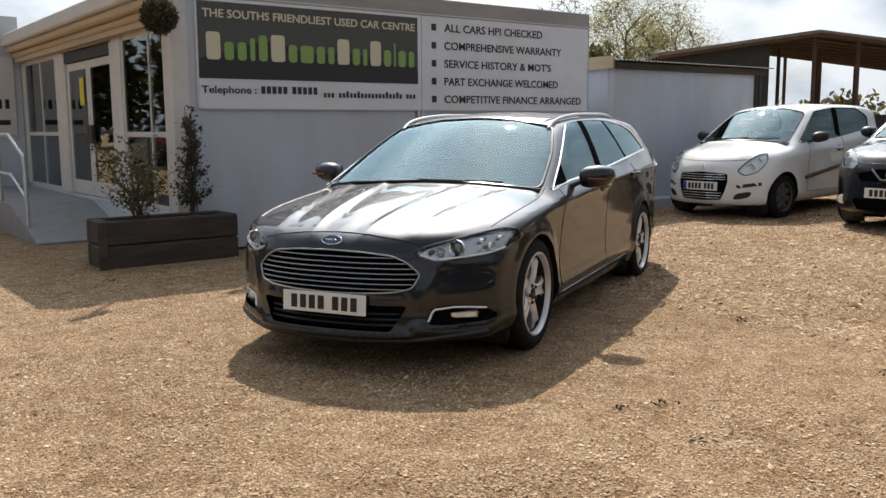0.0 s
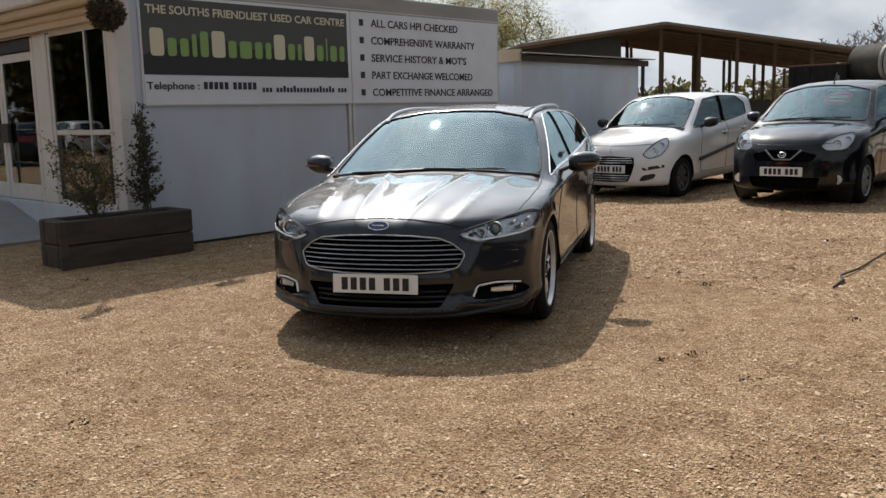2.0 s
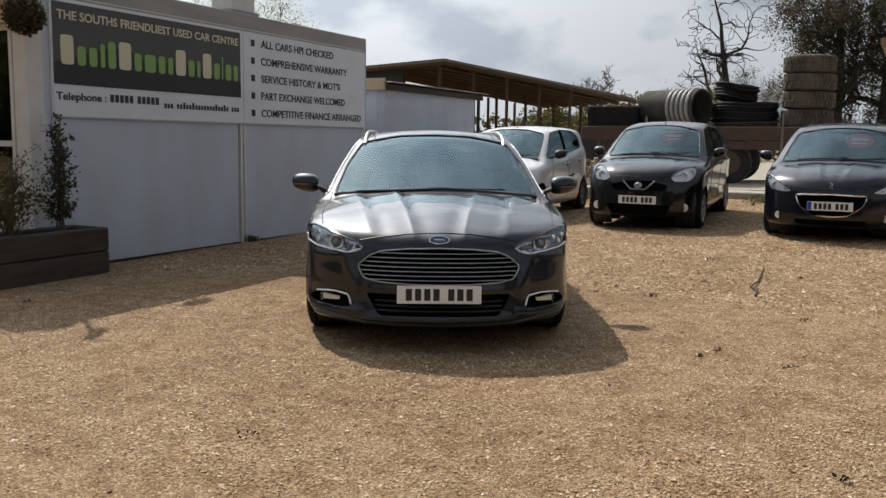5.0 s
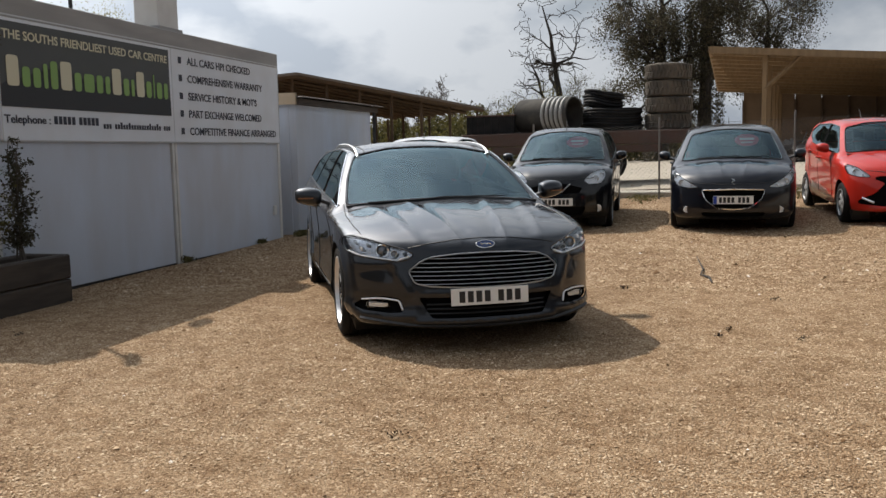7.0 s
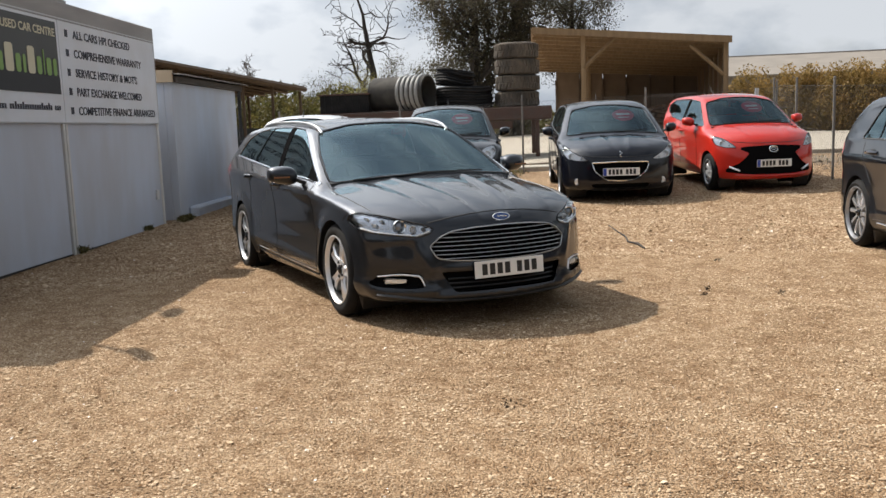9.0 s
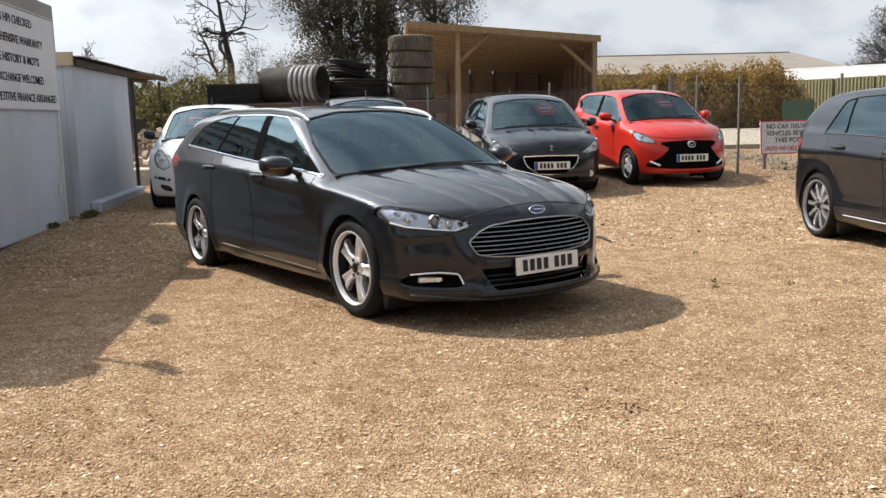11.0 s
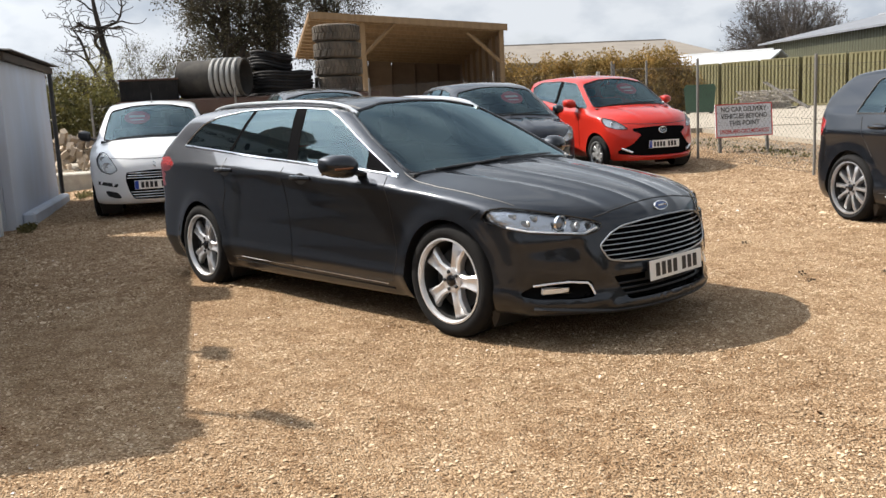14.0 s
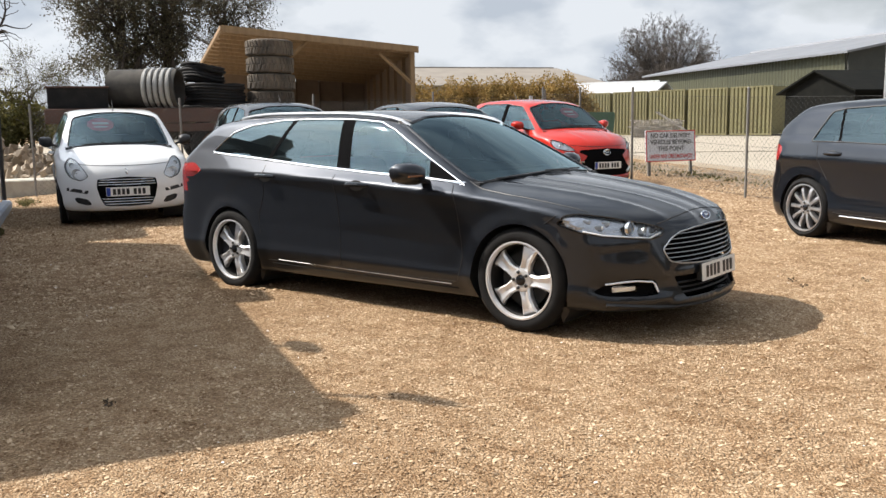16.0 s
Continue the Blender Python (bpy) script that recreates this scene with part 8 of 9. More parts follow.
for i, u in enumerate(np.arange(0.06, 2.39, 0.0583)):
    w = (0.06, 0.06, 0.06, -0.02)[i % 4]
    pts += [(u, -w, 0.1), (u, -w, 2.55)]
g.grid(pts, len(pts) // 2, 2)
part("corrugated_end", g, M_CONT, cont)
part("shell", Geo().box((0.02, 0.05, 0.06), (2.40, 6.0, 2.56)), M_CONT, cont)
for lo, hi in (((0, -0.06, 0.0), (0.08, 0.03, 2.6)), ((2.36, -0.06, 0.0), (2.44, 0.03, 2.6)), ((0.08, -0.06, 2.52), (2.36, 0.03, 2.6)), ((0.08, -0.06, 0.0), (2.36, 0.03, 0.1))):
    part("corner_frame", Geo().box(lo, hi), M_CONT, cont)
for i in range(1, 9):
    copy_thing(cont, pose(*(c_end + c_dir * (2.44 + 2.66 * i) + Vector((0, 0, 0.42))), 0, 0, c_ang + 180 + (1.2 if i % 2 else -0.8)))
M_BINGREEN = material("green_bin_plastic", (0.032, 0.075, 0.045), rough=0.5, color2=(0.04, 0.09, 0.055), scale=4)
bn = thing("waste_bin", pose(31.0, -13.7, float(ground_z(31, -13.7)) + 0.02, 0, 0, 60) @ Matrix.Diagonal((0.9, 0.9, 0.92, 1)), "dark green four-wheeled waste bin", "bin")
part("tub", Geo().prism([(-0.60, 0.15), (0.60, 0.15), (0.68, 1.15), (-0.68, 1.15)], -0.5, 0.5, lambda u, v, w: (u, w, v)), M_BINGREEN, bn)
part("lid", Geo().prism([(-0.72, 1.15), (0.72, 1.15), (0.62, 1.36), (-0.62, 1.36)], -0.56, 0.56, lambda u, v, w: (u, w, v)), M_BINGREEN, bn)
for u in (-0.5, 0.5):
    for w in (-0.4, 0.4):
        part("wheel", Geo().lathe([(0, -0.03), (0.09, -0.03), (0.09, 0.03), (0, 0.03)], 14, pose(u, w, 0.07, 90)), M_PLASTIC, bn)
M_HURDLE = material("weathered_hurdle_steel", (0.36, 0.34, 0.31), rough=0.7, metal=0.2, color2=(0.22, 0.17, 0.13), scale=6, amount=0.6)
for tilt, z, turn, dx in [(0, 0.122 + 0.064 * n, 5 + 7 * (n * 5 % 4), 0.45 + 0.08 * (n * 3 % 5)) for n in range(14)] + [(-33, 0.72, 14, -0.95)]:
    hd = thing("steel_hurdle", pose(34.4 + dx, -19.6, float(ground_z(34, -19.6)) + z, 0, 0, 35 + turn) @ pose(0, 0, 0, 0, tilt), "weathered steel hurdle lying in a loose stack", "hurdle", "stack of hurdles")
    for k in range(6):
        part("bar", Geo().tube([(-1.1, -0.9 + 0.36 * k, 0), (1.1, -0.9 + 0.36 * k, 0)], 0.022, 5), M_HURDLE, hd)
    for u in (-1.1, 0, 1.1):
        part("cross_bar", Geo().tube([(u, -0.9, 0.02), (u, 0.9, 0.02)], 0.022, 5), M_HURDLE, hd)
M_STORE = material("black_cladding", (0.006, 0.0065, 0.006), rough=0.9, spec=0.08, color2=(0.012, 0.012, 0.010), scale=3, bump=0.03, bump_scale=8)
st = thing("dark_store", pose(20.3, -15.1, float(ground_z(20, -15.1)), 0, 0, math.degrees(math.atan2(-0.99, -0.143))), "low black-clad store with a pitched roof", "store")
part("wall", Geo().prism([(-1.7, -0.05), (1.7, -0.05), (1.7, 1.75), (0, 2.35), (-1.7, 1.75)], 0.0, 6.0, lambda u, v, w: (w, u, v)), M_STORE, st)
for s in (1, -1):
    g = Geo().add([(-0.2, 0, 2.43), (6.2, 0, 2.43), (6.2, s * 1.95, 1.74), (-0.2, s * 1.95, 1.74), (-0.2, 0, 2.37), (6.2, 0, 2.37), (6.2, s * 1.95, 1.68), (-0.2, s * 1.95, 1.68)], [(0, 1, 2, 3), (7, 6, 5, 4), (0, 4, 5, 1), (1, 5, 6, 2), (2, 6, 7, 3), (3, 7, 4, 0)])
    part("roof", g, M_STORE, st)

M_GREENCLAD = material("olive_steel_cladding", (0.056, 0.058, 0.030), rough=0.6, color2=(0.044, 0.046, 0.025), scale=1, amount=0.5)
M_GREYROOF = material("pale_grey_roof_sheet", (0.17, 0.18, 0.20), rough=0.6, color2=(0.12, 0.13, 0.145), scale=0.6, amount=0.5)
M_TANROOF = material("weathered_fibre_roof", (0.215, 0.19, 0.16), rough=0.85, color2=(0.165, 0.145, 0.122), scale=0.5, amount=0.6)


def far_barn(name, a, b, z0, eave, rise, depth, wall_mat, roof_mat, label, over=0.5, ribs=0.33, gable_mat=None):
    """A long shed: ribbed wall from a to b, a sheet roof rising away from it, gable ends."""
    t = thing(name, Matrix(), label, "barn", "far buildings")
    a, b = Vector((*a, 0)), Vector((*b, 0))
    d = (b - a).normalized()
    n = Vector((d.y, -d.x, 0))
    if n.dot(a) < 0:
        n = -n
    ln = (b - a).length
    g, pts = Geo(), []
    for i in range(int(ln / ribs) * 4):
        u = i * ribs / 4
        w = (0, 0, 0.04, 0.04)[i % 4]
        p = a + d * u - n * w
        pts += [(p.x, p.y, z0), (p.x, p.y, eave)]
    g.grid(pts, len(pts) // 2, 2)
    part("wall", g, wall_mat, t)
    for q, s in ((a, -1), (b, 1)):
        g = Geo()
        c = [q + Vector((0, 0, z0)), q + n * depth + Vector((0, 0, z0)), q + n * depth + Vector((0, 0, eave)), q + n * depth / 2 + Vector((0, 0, eave + rise)), q + Vector((0, 0, eave))]
        g.add(c + [p - d * s * 0.1 for p in c], [(0, 1, 2, 3, 4), (9, 8, 7, 6, 5)] + [(i, (i + 1) % 5, 5 + (i + 1) % 5, 5 + i) for i in range(5)])
        part("gable", g, (gable_mat or wall_mat) if s > 0 else wall_mat, t)
    for s in (0, 1):
        e0 = -n * over if s == 0 else n * (depth + over)
        g = Geo()
        c = [a - d * over + e0 + Vector((0, 0, eave - 0.1)), b + d * over + e0 + Vector((0, 0, eave - 0.1)), b + d * over + n * depth / 2 + Vector((0, 0, eave + rise)), a - d * over + n * depth / 2 + Vector((0, 0, eave + rise))]
        g.add(c + [p + Vector((0, 0, 0.12)) for p in c], [(3, 2, 1, 0), (4, 5, 6, 7), (0, 1, 5, 4), (1, 2, 6, 5), (2, 3, 7, 6), (3, 0, 4, 7)])
        part("roof", g, roof_mat, t)
    part("ridge", Geo().tube([a + n * depth / 2 + Vector((0, 0, eave + rise + 0.1)), b + n * depth / 2 + Vector((0, 0, eave + rise + 0.1))], 0.15, 6), roof_mat, t)


far_barn("steel_barn", (59.1, -36.5), (35.2, -32.3), 0.3, 4.85, 1.7, 18, M_GREENCLAD, M_GREYROOF, "large olive steel barn with a grey sheet roof", gable_mat=M_BARNDARK)
far_barn("low_barn", (74.6, -15.0), (72, -40.9), 0.3, 4.7, 2.3, 26, M_TANROOF, M_TANROOF, "long low barn with a weathered tan roof")
M_WHITEROOF = material("white_sheet_roof", (0.44, 0.45, 0.46), rough=0.6, color2=(0.36, 0.37, 0.38), scale=0.8, amount=0.6)
far_barn("white_lean_to", (50.8, -22.4), (45.8, -26.8), 0.3, 3.0, 0.7, 6, M_CONT, M_WHITEROOF, "small store with a white sheet roof")
pl = thing("flag_pole", pose(11.6, -8.1, 0.2), "tall pale grey pole standing in the yard", "pole")
part("shaft", Geo().tube([(0, 0, -0.1), (0, 0, 7.5)], 0.05, 8), M_GALV, pl, smooth=True)

# ---- trees ----


def limb(g, tips, p, d, r, ln, depth, rnd, bend, split, shrink, floor_r=0.012):
    """Grows one limb and its forks as tapered tubes."""
    n = 4
    pts, rad = [p.copy()], [r]
    for k in range(n):
        d = (d + Vector((rnd.gauss(0, bend), rnd.gauss(0, bend), rnd.gauss(0, bend * 0.8) + 0.04))).normalized()
        p = p + d * (ln / n)
        pts.append(p.copy())
        rad.append(max(floor_r, r * (1 - 0.42 * (k + 1) / n)))
    g.tube(pts, rad, 7 if r > 0.12 else 5 if r > 0.04 else 3, caps=False)
    if depth == 0:
        tips.append((p.copy(), d.copy()))
        return
    for i in range(split if depth > 1 else split + 1):
        a = rnd.uniform(0, 6.283)
        side = d.orthogonal().normalized()
        side = (Matrix.Rotation(a, 3, d) @ side).normalized()
        t = rnd.uniform(0.45, 0.95)
        nd = (d * math.cos(t) + side * math.sin(t)).normalized()
        k = rnd.choice((2, 3, 4, 4))
        limb(g, tips, pts[k], nd, max(floor_r, rad[k] * rnd.uniform(0.55, 0.8)), ln * shrink * rnd.uniform(0.7, 1.15), depth - 1, rnd, bend, split, shrink, floor_r)


def tree(x, y, h, trunk_r, label, seed, depth=5, split=2, spread=0.22, leaves=0, leaf_mat=None, leaf_size=0.25, ivy=0, twig_r=0.014, name="tree", shrink=0.74, lean=(0, 0), cloud=0.7, first=0.30, z=0.3, reach=0.22, bark=None, share=1.0):
    rnd = random.Random(seed)
    t = thing(name, pose(x, y, z), label, "tree", "trees")
    g, tips = Geo(), []
    base = [Vector((0, 0, -0.3))]
    p = Vector((0, 0, 0))
    rad = [trunk_r * 1.25, trunk_r]
    base.append(p.copy())
    forks = []
    for k in range(6):
        p = p + Vector((lean[0] * h * 0.1 + rnd.gauss(0, 0.04) * h * 0.1, lean[1] * h * 0.1 + rnd.gauss(0, 0.04) * h * 0.1, h * 0.1))
        base.append(p.copy())
        rad.append(trunk_r * (1 - 0.12 * (k + 1)))
        if (k + 1) / 10 >= first - 0.001:
            forks.append((p.copy(), rad[-1]))
    g.tube(base, rad, 10, caps=False)
    for q, r in forks:
        for i in range(3):
            a = rnd.uniform(0, 6.283)
            d = Vector((math.cos(a), math.sin(a), rnd.uniform(0.35, 1.1))).normalized()
            limb(g, tips, q, d, r * rnd.uniform(0.4, 0.62), h * reach * rnd.uniform(0.8, 1.2), depth - 1, rnd, spread, split, shrink, twig_r)
    limb(g, tips, base[-1], Vector((0, 0, 1)), rad[-1] * 0.9, h * 0.2, depth - 1, rnd, spread, split, shrink, twig_r)
    part("trunk", g, bark or M_TWIG, t, smooth=True)
    pts = []
    if leaves and tips:
        pool = rnd.sample(tips, max(1, int(len(tips) * share)))
        for i in range(leaves):
            c, d = pool[rnd.randrange(len(pool))]
            pts.append((c.x + rnd.gauss(0, cloud), c.y + rnd.gauss(0, cloud), c.z + rnd.gauss(0, cloud)))
    for i in range(ivy):
        k = rnd.uniform(0, len(base) - 1.01)
        c = base[int(k)].lerp(base[int(k) + 1], k - int(k))
        a, rr_ = rnd.uniform(0, 6.283), rnd.uniform(0.6, 1.0) * (trunk_r + 0.65)
        pts.append((c.x + rr_ * math.cos(a), c.y + rr_ * math.sin(a), c.z + rnd.gauss(0, 0.3)))
    if pts:
        leaf_mesh("crown", pts, leaf_size, leaf_mat, seed, t)
    return t


M_DEADWOOD = material("dark_bark", (0.032, 0.026, 0.022), rough=0.9, color2=(0.06, 0.05, 0.042), scale=8, amount=0.5, bump=0.05, bump_scale=20)


def crooked_tree(x, y, h, r0, label, seed):
    """A dead tree: two leaders from one foot, each a crooked taper with long drooping side limbs and few twigs."""
    rnd = random.Random(seed)
    t = thing("tree", pose(x, y, 0.3), label, "tree", "trees")
    g = Geo()

    def bough(p, d, r, ln, level, droop):
        n = 9 if level == 0 else 7
        pts, rad = [p.copy()], [r]
        for k in range(n):
            wob = 0.22 if level == 0 else 0.45
            d = (d + Vector((rnd.gauss(0, wob), rnd.gauss(0, wob), rnd.gauss(0, wob * 0.8) - droop * (0.10 if k < n - 3 else -0.22)))).normalized()
            p = p + d * (ln / n)
            pts.append(p.copy())
            rad.append(max(0.022, r * (1 - 0.88 * (k + 1) / n)))
        g.tube(pts, rad, 8 if level == 0 else 6 if level == 1 else 4, caps=False)
        if level == 2:
            return
        for k in range(3 if level == 0 else 2, n + 1):
            for _ in range(2):
                if rnd.random() < (0.30 if level == 0 else 0.25):
                    continue
                a = rnd.uniform(0, 6.283)
                side = Vector((math.cos(a) * 0.6, math.sin(a), rnd.uniform(-0.1, 0.55)))
                nd = (d * 0.35 + side).normalized()
                bough(pts[k], nd, rad[k] * rnd.uniform(0.5, 0.75), ln * (rnd.uniform(0.38, 0.60) * (1.15 - 0.06 * k) if level == 0 else rnd.uniform(0.30, 0.55)), level + 1, rnd.uniform(0, 1))

    g.tube([(0, 0, -0.4), (0, 0, 0.4), (0.05, 0.1, 1.2), (0, 0.3, 2.0)], [r0 * 1.5, r0 * 1.15, r0, r0 * 0.9], 10, caps=False)
    bough(Vector((0, 0.3, 1.9)), Vector((0.0, -0.10, 1.0)).normalized(), r0 * 0.85, h * 0.80, 0, 0.0)
    bough(Vector((0, 0.35, 1.7)), Vector((0.0, 0.62, 1.0)).normalized(), r0 * 0.55, h * 0.56, 0, 0.0)
    part("trunk", g, M_DEADWOOD, t, smooth=True)
    return t


M_OAKTWIG = material("pale_brown_twigs", (0.095, 0.082, 0.072), rough=0.9, color2=(0.07, 0.058, 0.05), scale=6, amount=0.5)


def dome_tree(x, y, h, rx, label, seed, limbs=34, depth=3, twig=0.014):
    """A bare spreading tree: limbs that fan out of a short trunk to a domed outline, with fine twigs."""
    rnd = random.Random(seed)
    t = thing("tree", pose(x, y, 0.3), label, "tree", "trees")
    g, tips = Geo(), []
    fork = h * 0.26
    g.tube([(0, 0, -0.3), (0, 0, fork * 0.5), (0.1, 0, fork), (0.05, 0.1, fork * 1.3)], [0.065 * h, 0.045 * h, 0.041 * h, 0.03 * h], 10, caps=False)
    for i in range(limbs):
        a, e = rnd.uniform(0, 6.283), math.asin(rnd.uniform(-0.06, 1.0))
        q = rnd.uniform(0.86, 1.0)
        end = Vector((rx * math.cos(e) * math.cos(a), rx * math.cos(e) * math.sin(a), fork + (h - fork) * math.sin(e))) * q
        st = Vector((0, 0, fork * rnd.uniform(0.8, 1.3)))
        path = []
        for k in range(9):
            u = k / 8
            p = st.lerp(end, u) + Vector((0, 0, 0.9 * math.sin(math.pi * u) * (0.4 - math.sin(e) * 0.3)))
            path.append(p + Vector((rnd.gauss(0, 0.12), rnd.gauss(0, 0.12), rnd.gauss(0, 0.12))) * (1 if 0 < k < 8 else 0))
        r0 = (0.014 if i < 10 else 0.007) * h
        g.tube(path, [r0 * (1 - 0.86 * k / 8) for k in range(9)], 6, caps=False)
        for k in range(3, 9):
            for _ in range(2):
                d = ((path[k] - path[k - 1]).normalized() + Vector((rnd.gauss(0, 0.6), rnd.gauss(0, 0.6), rnd.gauss(0, 0.5)))).normalized()
                limb(g, tips, path[k], d, 0.034, h * 0.085 * rnd.uniform(0.6, 1.1), depth, rnd, 0.28, 2, 0.72, twig)
    part("trunk", g, M_OAKTWIG, t, smooth=False)
    return t


crooked_tree(64.0, 11.1, 12.6, 0.42, "bare dead tree with crooked dark limbs against the sky", 21)
tree(54.0, 4.1, 16.0, 0.50, "tall ivy-clad tree with a dense dark crown", 22, 6, 2, 0.24, 21000, M_IVY, 0.13, 13000, twig_r=0.022, cloud=0.45, first=0.2, reach=0.12, bark=M_DEADWOOD, share=0.10)
tree(55.0, 1.6, 16.5, 0.55, "tall ivy-clad tree with a dense dark crown", 23, 6, 2, 0.24, 23000, M_IVY, 0.13, 13000, twig_r=0.022, cloud=0.45, first=0.2, reach=0.12, bark=M_DEADWOOD, share=0.10)
tree(56.5, -2.2, 14.5, 0.4, "half-bare tree with dark ivy on its trunk", 27, 6, 2, 0.24, 16000, M_IVY, 0.11, 14000, twig_r=0.018, cloud=0.4, first=0.25, reach=0.115, bark=M_DEADWOOD)
dome_tree(86.6, -58.1, 12.5, 6.8, "broad bare oak on the skyline", 24, 190, 3, 0.011)
tree(57.0, 9.4, 5.6, 0.16, "low bushy half-bare tree beyond the pipes", 61, 6, 2, 0.26, 9000, M_LEAFOLIVE, 0.07, twig_r=0.012, cloud=0.3, first=0.1, reach=0.20)
tree(59.0, 12.4, 5.4, 0.16, "low bushy half-bare tree beyond the pipes", 62, 6, 2, 0.26, 9000, M_SPRING, 0.07, twig_r=0.012, cloud=0.3, first=0.1, reach=0.20)
tree(60.0, 15.6, 4.8, 0.16, "low bushy half-bare tree beyond the pipes", 63, 6, 2, 0.26, 9000, M_LEAFOLIVE, 0.07, twig_r=0.012, cloud=0.3, first=0.1, reach=0.20)
tree(46.0, 40.0, 10.5, 0.35, "yellow-green tree in young leaf behind the barn", 25, 5, 2, 0.22, 14000, M_SPRING, 0.10, twig_r=0.02, cloud=0.5, reach=0.16)
tree(52.0, 40.5, 9.5, 0.3, "yellow-green tree in young leaf behind the barn", 26, 5, 2, 0.22, 14000, M_SPRING, 0.10, twig_r=0.02, cloud=0.5, reach=0.16)
tree(41.5, 41.0, 9.0, 0.3, "grey-green thin tree behind the office", 28, 6, 2, 0.24, 5000, M_SPRING, 0.10, twig_r=0.016, cloud=0.6, reach=0.16)
dome_tree(88.0, 29.5, 9.0, 4.6, "rounded bare tree beyond the barn", 29, 24, 2, 0.022)
dome_tree(85.0, 23.0, 6.4, 4.2, "rounded bare tree beyond the barn", 30, 24, 2, 0.022)


def thicket(x0, y0, x1, y1, h, n, size, mat, label, seed, width=1.5, name="hedge", z=0.3, rag=0.35, category="hedge", many=2):
    """A ragged run of foliage: leaves in clumps of differing height along a line."""
    r = random.Random(seed)
    pts = []
    ln = math.hypot(x1 - x0, y1 - y0)
    clumps = [(r.uniform(0, 1), r.uniform(-1, 1) * width * 0.5, h * r.uniform(1 - rag, 1.05), r.uniform(0.5, 1.1) * width) for _ in range(max(6, int(ln / (0.8 * width))) * many)]
    for i in range(n):
        u, v, hh, w = clumps[r.randrange(len(clumps))]
        a, q = r.uniform(0, 6.283), math.sqrt(r.uniform(0, 1))
        px = x0 + (x1 - x0) * u + q * w * math.cos(a) - (y1 - y0) / ln * v
        py = y0 + (y1 - y0) * u + q * w * math.sin(a) + (x1 - x0) / ln * v
        pts.append((px, py, z + hh * (1 - 0.55 * q * q) * r.uniform(0.0, 1.0) ** 0.55))
    ob = leaf_mesh(name, pts, size, mat, seed)
    return tagged(ob, label, category, kind="stuff")


thicket(41.5, -8.6, 36.8, -16.6, 3.45, 150000, 0.12, M_HEDGE, "overgrown golden-brown conifer hedge", 41, 1.1, rag=0.36, many=9)
thicket(58, 13, 84, 34, 4.9, 40000, 0.28, M_LEAFOLIVE, "grey-green bushes and scrub beyond the pipes", 42, 2.6, "scrub", 0.3, 0.5, "bushes")
thicket(48, 14, 60, 9.5, 3.4, 16000, 0.22, M_LEAFOLIVE, "young-leaved scrub beyond the flatbed", 43, 1.8, "scrub", 0.3, 0.5, "bushes")
thicket(30, 30, 62, 44, 4.9, 50000, 0.34, M_LEAFOLIVE, "scrub behind the barn", 44, 2.6, "scrub", 0.3, 0.5, "bushes")
thicket(62, 8, 60, -14, 3.0, 12000, 0.28, M_LEAFOLIVE, "dark undergrowth below the ivy-clad trees", 45, 2.0, "scrub", 0.3, 0.4, "bushes")
thicket(90, -10, 120, -90, 4.0, 6000, 0.8, M_LEAFOLIVE, "far hedgerow", 46, 3.5, "far_hedge", 0.3, 0.4, "hedge")
thicket(100, 60, 110, 0, 5.0, 6000, 0.8, M_LEAFOLIVE, "far woodland edge", 47, 4.0, "far_woods", 0.3, 0.4, "woods")
# three hedges out of view, added so reflections show foliage instead of open sky
thicket(-30, 80, -34, -50, 10.5, 16000, 0.9, M_LEAFOLIVE, "unseen tall hedge across the yard, for reflections", 48, 4.0, "boundary_hedge", 0.0, 0.4, "hedge")
thicket(-50, -50, 60, -75, 6.0, 6000, 1.0, M_LEAFOLIVE, "unseen far hedge, for reflections", 49, 4.0, "boundary_hedge", 0.0, 0.4, "hedge")
thicket(-50, 58, -2, 66, 15.0, 22000, 0.9, M_LEAFOLIVE, "unseen far hedge, for reflections", 50, 4.0, "boundary_hedge", 0.0, 0.4, "hedge")

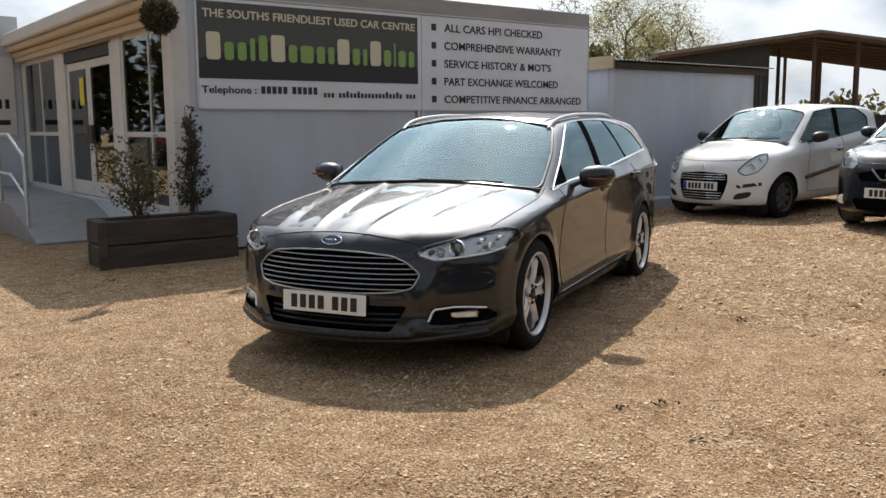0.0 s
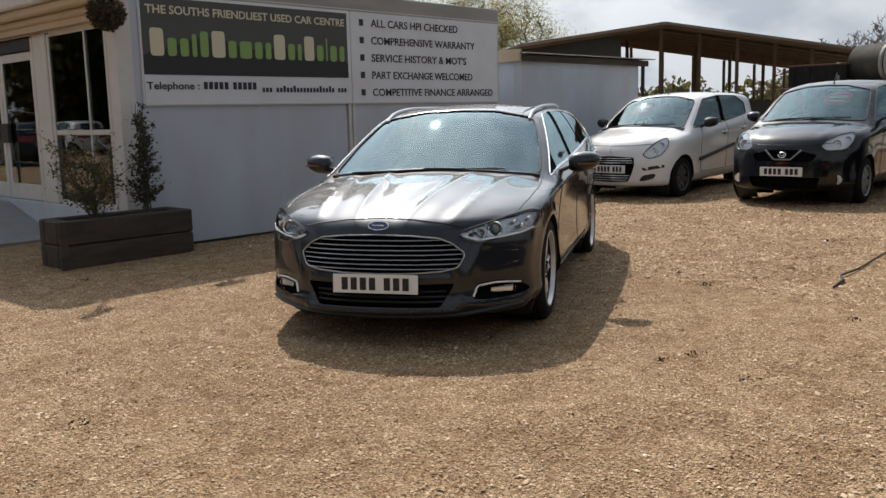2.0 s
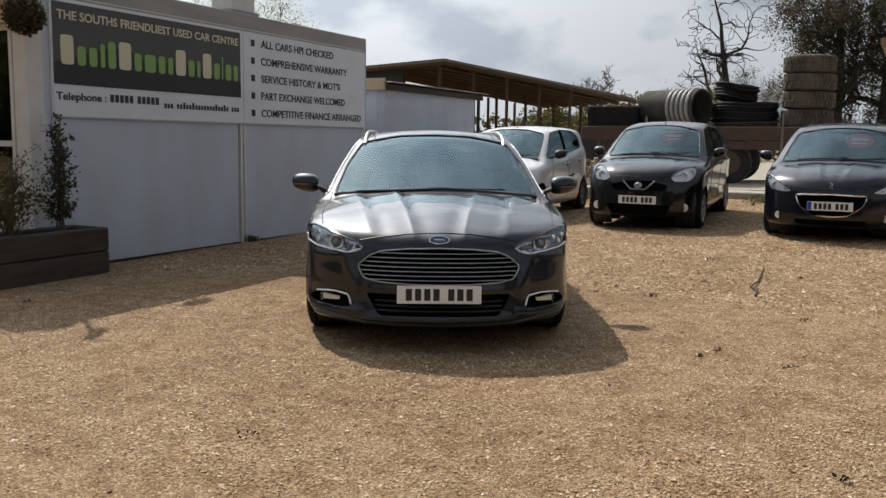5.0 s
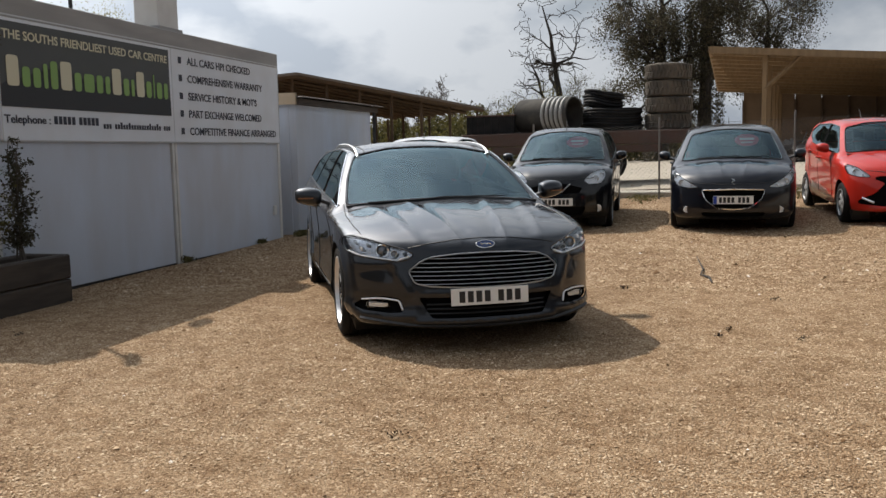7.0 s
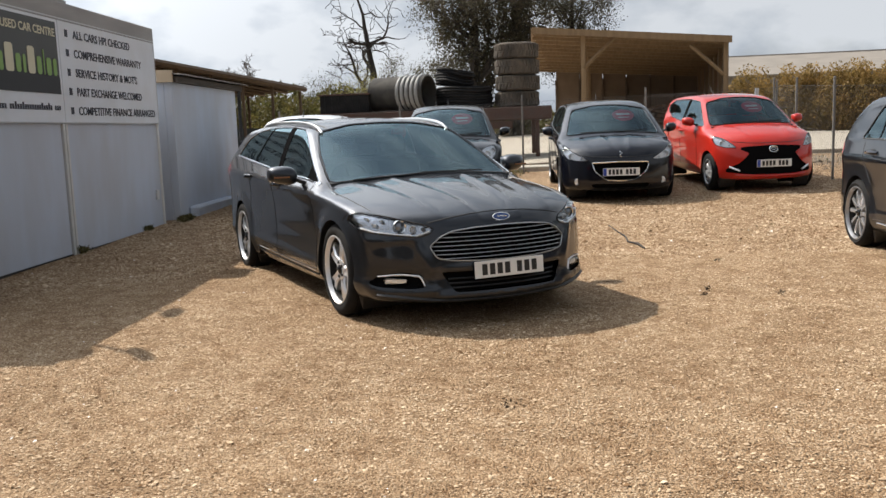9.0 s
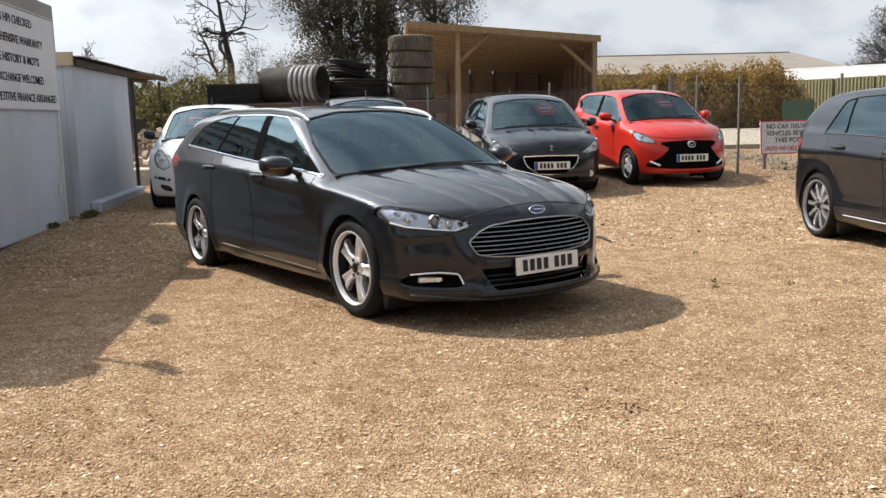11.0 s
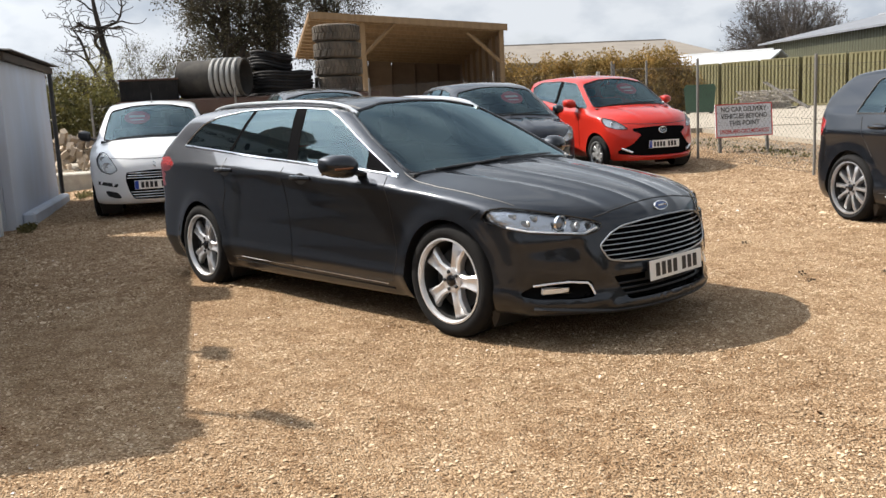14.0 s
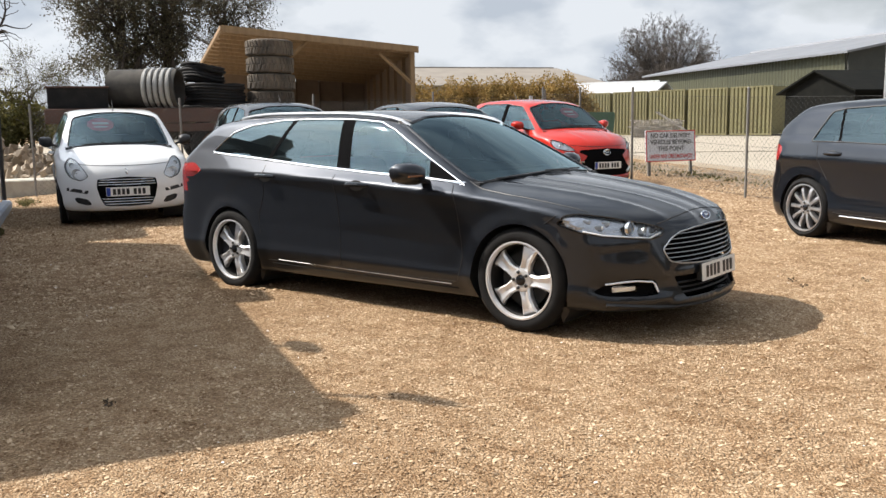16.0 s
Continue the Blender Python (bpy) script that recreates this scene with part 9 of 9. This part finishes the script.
# leaf litter and a stick on the gravel
M_LITTER = material("dead_leaf", (0.05, 0.035, 0.022), rough=0.9, color2=(0.09, 0.06, 0.035), scale=20)


def litter(x, y, s, seed):
    r = random.Random(seed)
    t = thing("leaf_clump", pose(x, y, float(ground_z(x, y)) + 0.004), "small clump of dead brown leaves on the gravel", "leaves", "leaf clumps")
    leaf_mesh("leaves", [(r.gauss(0, s), r.gauss(0, s * 0.6), r.uniform(0.0, 0.012)) for _ in range(16)], 0.022, M_LITTER, seed, t, -0.5)


for i, (x, y) in enumerate(((3.40, 2.10), (3.28, 1.58), (3.60, 2.02), (1.6, 1.2), (4.9, 1.6), (0.9, 3.6), (1.0, 6.4), (2.6, 7.2), (5.5, 2.9))):
    litter(x, y, 0.022 + 0.006 * (i % 3), 60 + i)
tw = thing("stick", pose(6.75, 2.16, float(ground_z(6.75, 2.16)) + 0.012, 0, -1.6), "thin crooked stick lying on the gravel", "stick")
part("wood", Geo().tube([(-0.85, -0.07, -0.004), (-0.6, -0.05, 0.0), (-0.42, 0.03, -0.003), (-0.1, 0.0, 0.0), (0.35, 0.03, -0.002), (0.85, 0.06, -0.004)], [0.009, 0.014, 0.008, 0.009, 0.007, 0.005], 6), M_DEADWOOD, tw)

# stand-in hatchbacks across the yard for the van and pick-up in the office glass
for src, x, y, yaw in ((bpy.data.objects["hatchback_car.004"], -4.2, 31.0, 95), (bpy.data.objects["hatchback_car"], -9.0, 38.0, 80)):
    copy_thing(src, pose(x, y, 0.0, 0, 0, yaw))


# ---- broken stone along the fence ----
M_HARDCORE = material("grey_hardcore", (0.23, 0.19, 0.14), rough=0.95, color2=(0.16, 0.13, 0.098), scale=4, amount=0.5, island=0.35)


def fence_strip(x, y, u):
    """Between the yard's edge and the slab, thinning out to both."""
    mid = np.interp(x, [3, 6.6, 10.3, 13.8, 15.4], [-4.9, -4.4, -4.0, -3.9, -2.6])
    return u < np.exp(-((y - mid) / 0.85) ** 2)


stones("hardcore_strip", "grey broken stone along the foot of the fence", 60000, 3.0, 16.4, -7.0, -1.6, 0.013, fence_strip, 24, 0.010, M_HARDCORE, 0.4)
